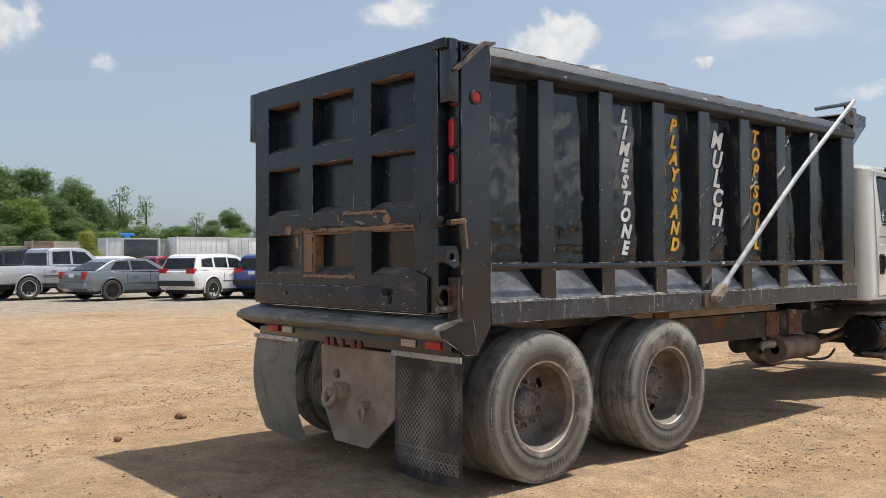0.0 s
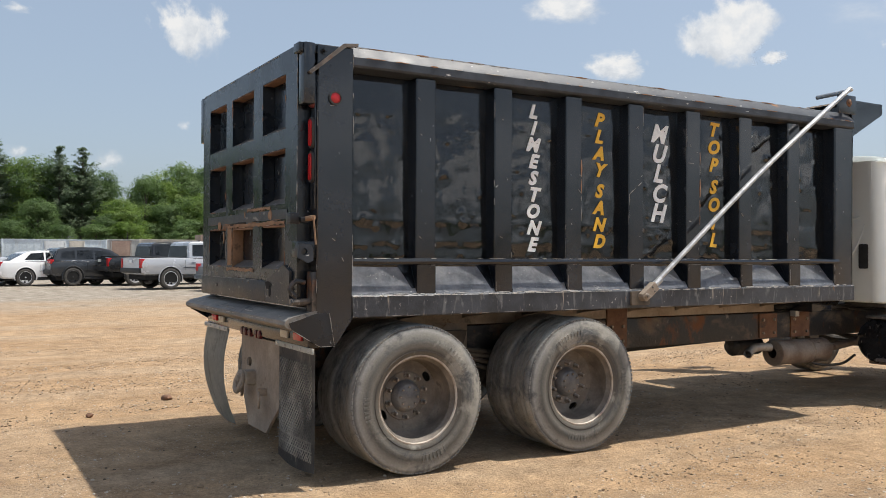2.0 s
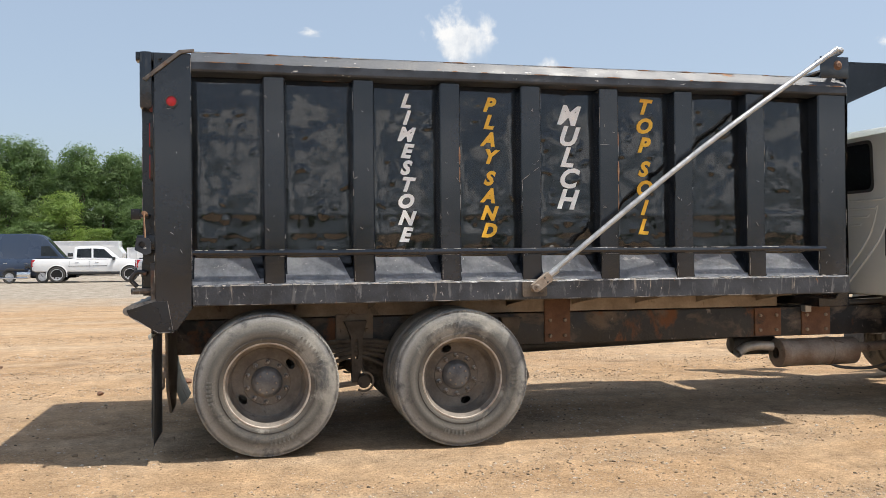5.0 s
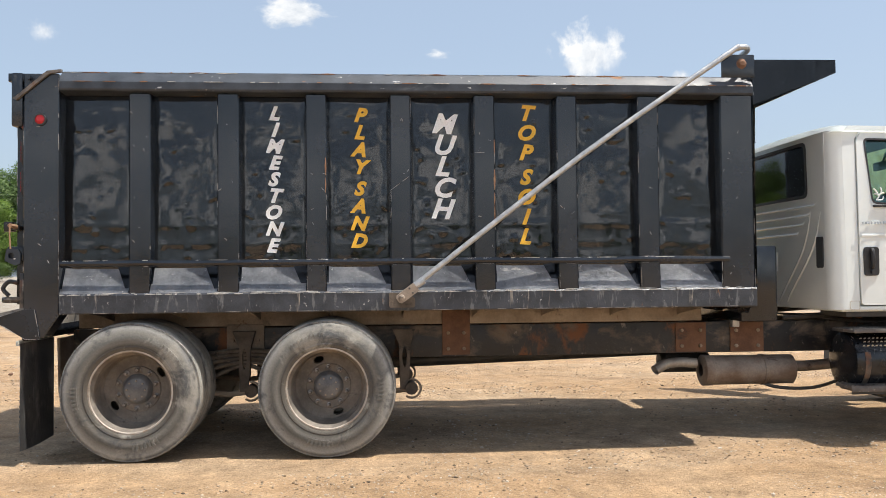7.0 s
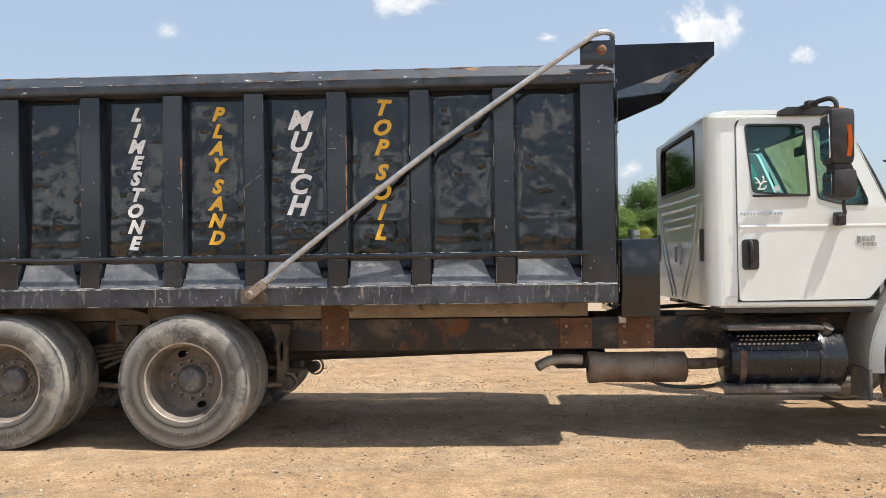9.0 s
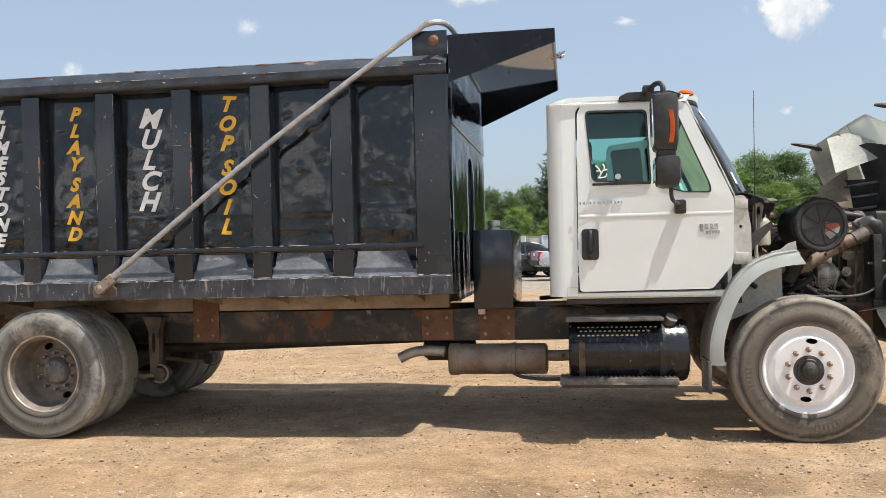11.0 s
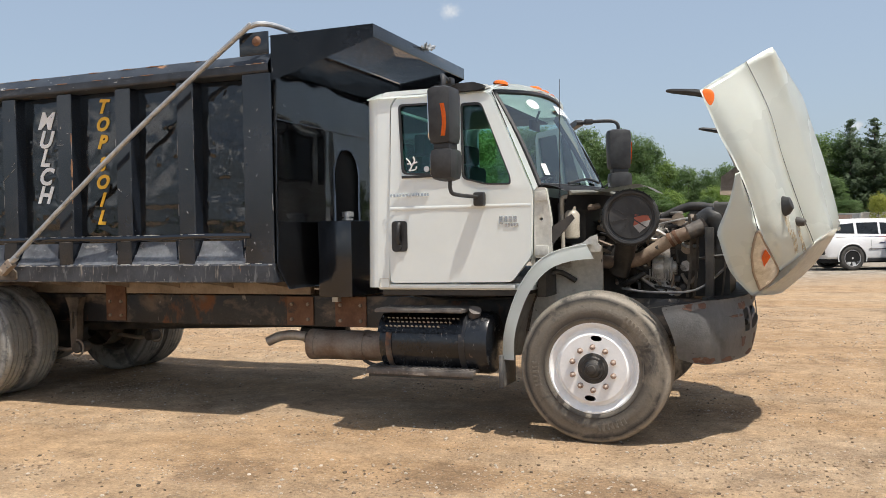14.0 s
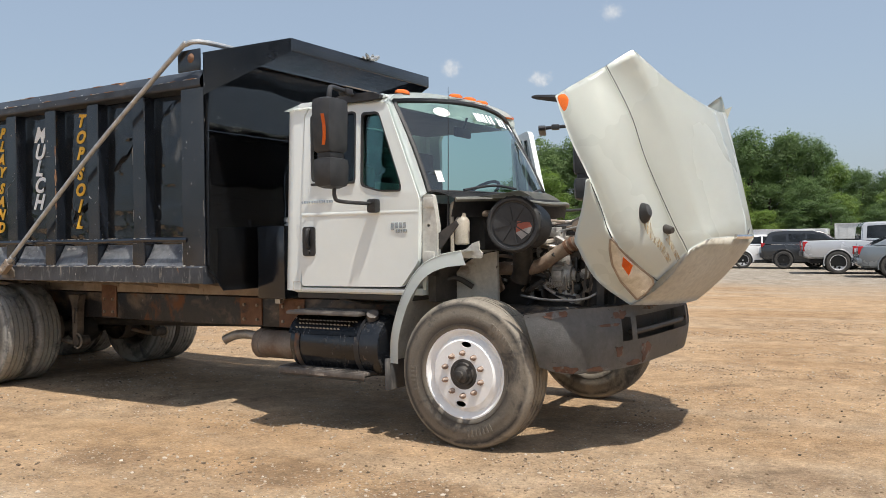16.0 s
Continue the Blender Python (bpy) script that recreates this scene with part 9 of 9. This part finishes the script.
# sign board, its writing as bars
board = thing("sign_board", "white sign board with blue lettering bars", "sign", m=Matrix.Translation((-5.1, 84.6, 0)))
boxed("panel", paint_white, board, -1.2, 1.2, -0.04, 0.04, 0.7, 2.2, bevel=0.01)
for z, w in ((1.55, 1.05), (1.20, 0.7)):
    boxed("lettering_bar", paint_navy, board, -w, w, -0.06, -0.042, z - 0.12, z + 0.12, bevel=0)
for s in (-1, 1):
    boxed("leg", galv, board, s * 0.9 - 0.04, s * 0.9 + 0.04, -0.03, 0.03, 0.0, 0.7)
# brush heap on the open trailer
rnd = random.Random(9)
bm = B()
for k in range(420):
    x, z = rnd.uniform(15.4, 20.8), rnd.uniform(0.9, 2.6)
    a = rnd.gauss(0.5, 0.7)
    L = rnd.uniform(0.25, 0.7)
    tube(bm, [(x - L * math.cos(a), 85.75 + rnd.uniform(0, .2), z - L * math.sin(a) * 0.6), (x + L * math.cos(a), 85.7 + rnd.uniform(0, .2), z + L * math.sin(a) * 0.6)], 0.025, 4, 0, False)
tagged(part("brush_heap", bm, shed_tan), "heap of pale cut branches on a trailer", "brush", kind="stuff")
# white camper with red stripes and a semi tractor
rv = thing("camper", "white camper trailer with red stripes", "camper", m=Matrix.Translation((-13.2, 60, 0)))
bm = B()
plate(bm, [(-2.4, 0.6), (4.0, 0.6), (4.2, 1.6), (3.9, 2.05), (-1.9, 2.05), (-2.5, 1.2)], "y", -1.1, 1.1)
part("shell", bm, paint_white, rv)
for pts in ([(-1.4, 0.95), (-0.2, 0.95), (-0.3, 1.08), (-1.5, 1.08)], [(-1.9, 1.2), (-1.7, 1.2), (-1.45, 1.9), (-1.6, 1.9)], [(0.2, 0.75), (1.6, 0.75), (1.5, 0.86), (0.1, 0.86)]):
    bm = B()
    plate(bm, pts, "y", -1.115, -1.102)
    part("stripe", bm, paint_red, rv, "red stripe")
for a in (-1.0, 0.5):
    boxed("window", car_glass, rv, a, a + 0.6, -1.12, -1.09, 1.4, 1.65)
for a in (0.3, 1.2):
    bm = B()
    lathe(bm, [(-1.12, 0.0), (-1.12, 0.34), (-0.9, 0.34)], (a, 0, 0.34), "y", 16)
    part("tyre", bm, car_rubber, rv)
semi = thing("semi_tractor", "white semi tractor with a sloped sleeper roof", "truck", m=Matrix.Translation((-17.5, 61, 0)))
bm = B()
plate(bm, [(-1.5, 0.9), (1.9, 0.9), (1.9, 1.5), (1.5, 2.2), (1.35, 2.75), (0.2, 2.65), (-0.6, 2.1), (-1.5, 1.7)], "y", -1.15, 1.15)
part("cab", bm, paint_white, semi)
bm = B()
plate(bm, [(0.75, 2.2), (1.2, 2.05), (1.25, 2.45), (0.9, 2.5)], "y", -1.17, -1.152)
part("side_window", bm, car_glass, semi)
for a in (-1.0, 1.2):
    bm = B()
    lathe(bm, [(-1.15, 0.0), (-1.15, 0.5), (1.15, 0.5), (1.15, 0.0)], (a, 0, 0.5), "y", 18)
    part("wheel", bm, car_rubber, semi)
boxed("chassis", grimy_black, semi, -3.2, 1.9, -0.5, 0.5, 0.6, 0.9)
# young yellow-green tree between the vehicles
tree(13.0, 45.5, 3.1, "leafy", 2, 40, 0.75, leaf_yellow)
tarp = thing("roof_ventilator", "bright blue ventilator hood on the box roof", "ventilator", m=Matrix.Translation((30.9, 86.0, 3.775)))
boxed("top", plain("blue_sheet", (0.03, 0.22, 0.62), 0.5), tarp, -0.8, 0.8, -0.15, 0.15, 0.3, 0.52, bevel=0.08)
boxed("post", plain("blue_post", (0.03, 0.22, 0.62), 0.5), tarp, -0.3, 0.3, -0.1, 0.1, 0.0, 0.32, bevel=0.03)

# ---- clouds: far soft backdrops ----
def cloud_material(seed, soft, glow):
    m, n, l = nodes_of("cloud")
    n.remove(n["Principled BSDF"])
    tc = n.new("ShaderNodeTexCoord")
    mp = n.new("ShaderNodeMapping")
    mp.inputs["Location"].default_value = (seed * 7.3, seed * 3.1, seed)
    mp.inputs["Scale"].default_value = (1.3, 0.9, 1.0)
    l.new(tc.outputs["Object"], mp.inputs["Vector"])
    puff = noise_of(n, l, mp.outputs["Vector"], 1.6, 11.0, 0.58, 0.15)
    ln = n.new("ShaderNodeVectorMath")
    ln.operation = "LENGTH"
    l.new(tc.outputs["Object"], ln.inputs[0])
    fall = n.new("ShaderNodeMapRange")
    fall.inputs["From Min"].default_value, fall.inputs["From Max"].default_value = 0.0, 1.0
    fall.inputs["To Min"].default_value, fall.inputs["To Max"].default_value = 0.40, -0.46
    l.new(ln.outputs["Value"], fall.inputs["Value"])
    add = n.new("ShaderNodeMath")
    l.new(puff, add.inputs[0]), l.new(fall.outputs["Result"], add.inputs[1])
    al = n.new("ShaderNodeMapRange")
    al.interpolation_type = "SMOOTHSTEP"
    al.inputs["From Min"].default_value, al.inputs["From Max"].default_value = 0.40, 0.46 + 0.75 * soft
    al.inputs["To Max"].default_value = 0.94 if soft < 0.45 else 0.7
    l.new(add.outputs[0], al.inputs["Value"])
    em, tr, mx = n.new("ShaderNodeEmission"), n.new("ShaderNodeBsdfTransparent"), n.new("ShaderNodeMixShader")
    sep = n.new("ShaderNodeSeparateXYZ")
    l.new(tc.outputs["Object"], sep.inputs[0])
    tone = n.new("ShaderNodeMath")
    tone.operation = "MULTIPLY_ADD"
    tone.inputs[1].default_value = 0.22
    l.new(sep.outputs["Y"], tone.inputs[0]), l.new(noise_of(n, l, mp.outputs["Vector"], 2.6, 8.0, 0.6), tone.inputs[2])
    l.new(ramp(n, l, tone.outputs[0], [(0.30, (0.70, 0.74, 0.79)), (0.50, (0.88, 0.90, 0.92)), (0.62, (1.0, 0.99, 0.97))]), em.inputs["Color"])
    em.inputs["Strength"].default_value = glow
    l.new(al.outputs["Result"], mx.inputs["Fac"]), l.new(tr.outputs[0], mx.inputs[1]), l.new(em.outputs[0], mx.inputs[2])
    l.new(mx.outputs[0], n["Material Output"].inputs["Surface"])
    return m


CLOUDS = [(41.4, 14.0, 7.4, 4.6, 0.2), (51.8, 15.9, 6.6, 2.6, 0.4), (27.9, 14.2, 17.1, 4.8, 0.6), (76.3, 14.0, 5.4, 4.2, 0.22), (48.6, 12.1, 4.8, 2.2, 0.3), (70.4, 12.0, 2.0, 1.5, 0.5), (39.1, 12.1, 1.9, 1.2, 0.4), (32.2, 12.3, 2.0, 1.1, 0.4),
          (95.5, 16.6, 6.2, 2.2, 0.3), (115.2, 10.5, 2.1, 1.3, 0.5), (121.2, 11.4, 2.0, 1.4, 0.5), (23.0, 9.8, 4.1, 1.6, 0.55), (76.5, 8.0, 1.1, 0.8, 0.6), (81.0, 5.7, 2.6, 1.5, 0.7), (86.1, 14.2, 2.0, 0.8, 0.7), (75.2, 13.6, 3.0, 3.4, 0.7), (86.0, 6.0, 1.6, 0.9, 0.7), (110.6, 14.4, 2.2, 1.7, 0.7),
          (228, 8, 15, 6, 0.2), (241, 6, 13, 5.5, 0.16), (252, 9, 12, 6, 0.14), (262, 6.5, 13, 5.5, 0.14), (272, 9, 12, 6, 0.14), (282, 6.5, 13, 5.5, 0.14), (293, 9, 13, 6, 0.16), (305, 7, 14, 5.5, 0.2), (320, 8, 16, 6, 0.2), (267, 22, 18, 8, 0.3), (240, 24, 16, 7, 0.3), (298, 25, 18, 8, 0.3)]
for k, (az, el, w, h, soft) in enumerate(CLOUDS):
    d, a, e = 2600.0, radians(az), radians(el)
    p = Vector((d * math.cos(e) * math.cos(a) + 3, d * math.cos(e) * math.sin(a) - 7, d * math.sin(e)))
    bm = B()
    vs = [bm.verts.new(q) for q in ((-1, -1, 0), (1, -1, 0), (1, 1, 0), (-1, 1, 0))]
    bm.faces.new(vs)
    # unseen clouds glow stronger, to brighten the truck's side and its reflections
    c = part("cloud", bm, cloud_material(k + 1, soft, 0.72 if el < 18 and az < 180 else 1.15))
    c.matrix_basis = look(p, (3, -7, 0)) @ Matrix.Diagonal((d * radians(w) * 0.72, d * radians(h) * 0.80, d * radians(h) * 0.6, 1))
    tagged(c, "soft white fair-weather cloud", "cloud", kind="structure")
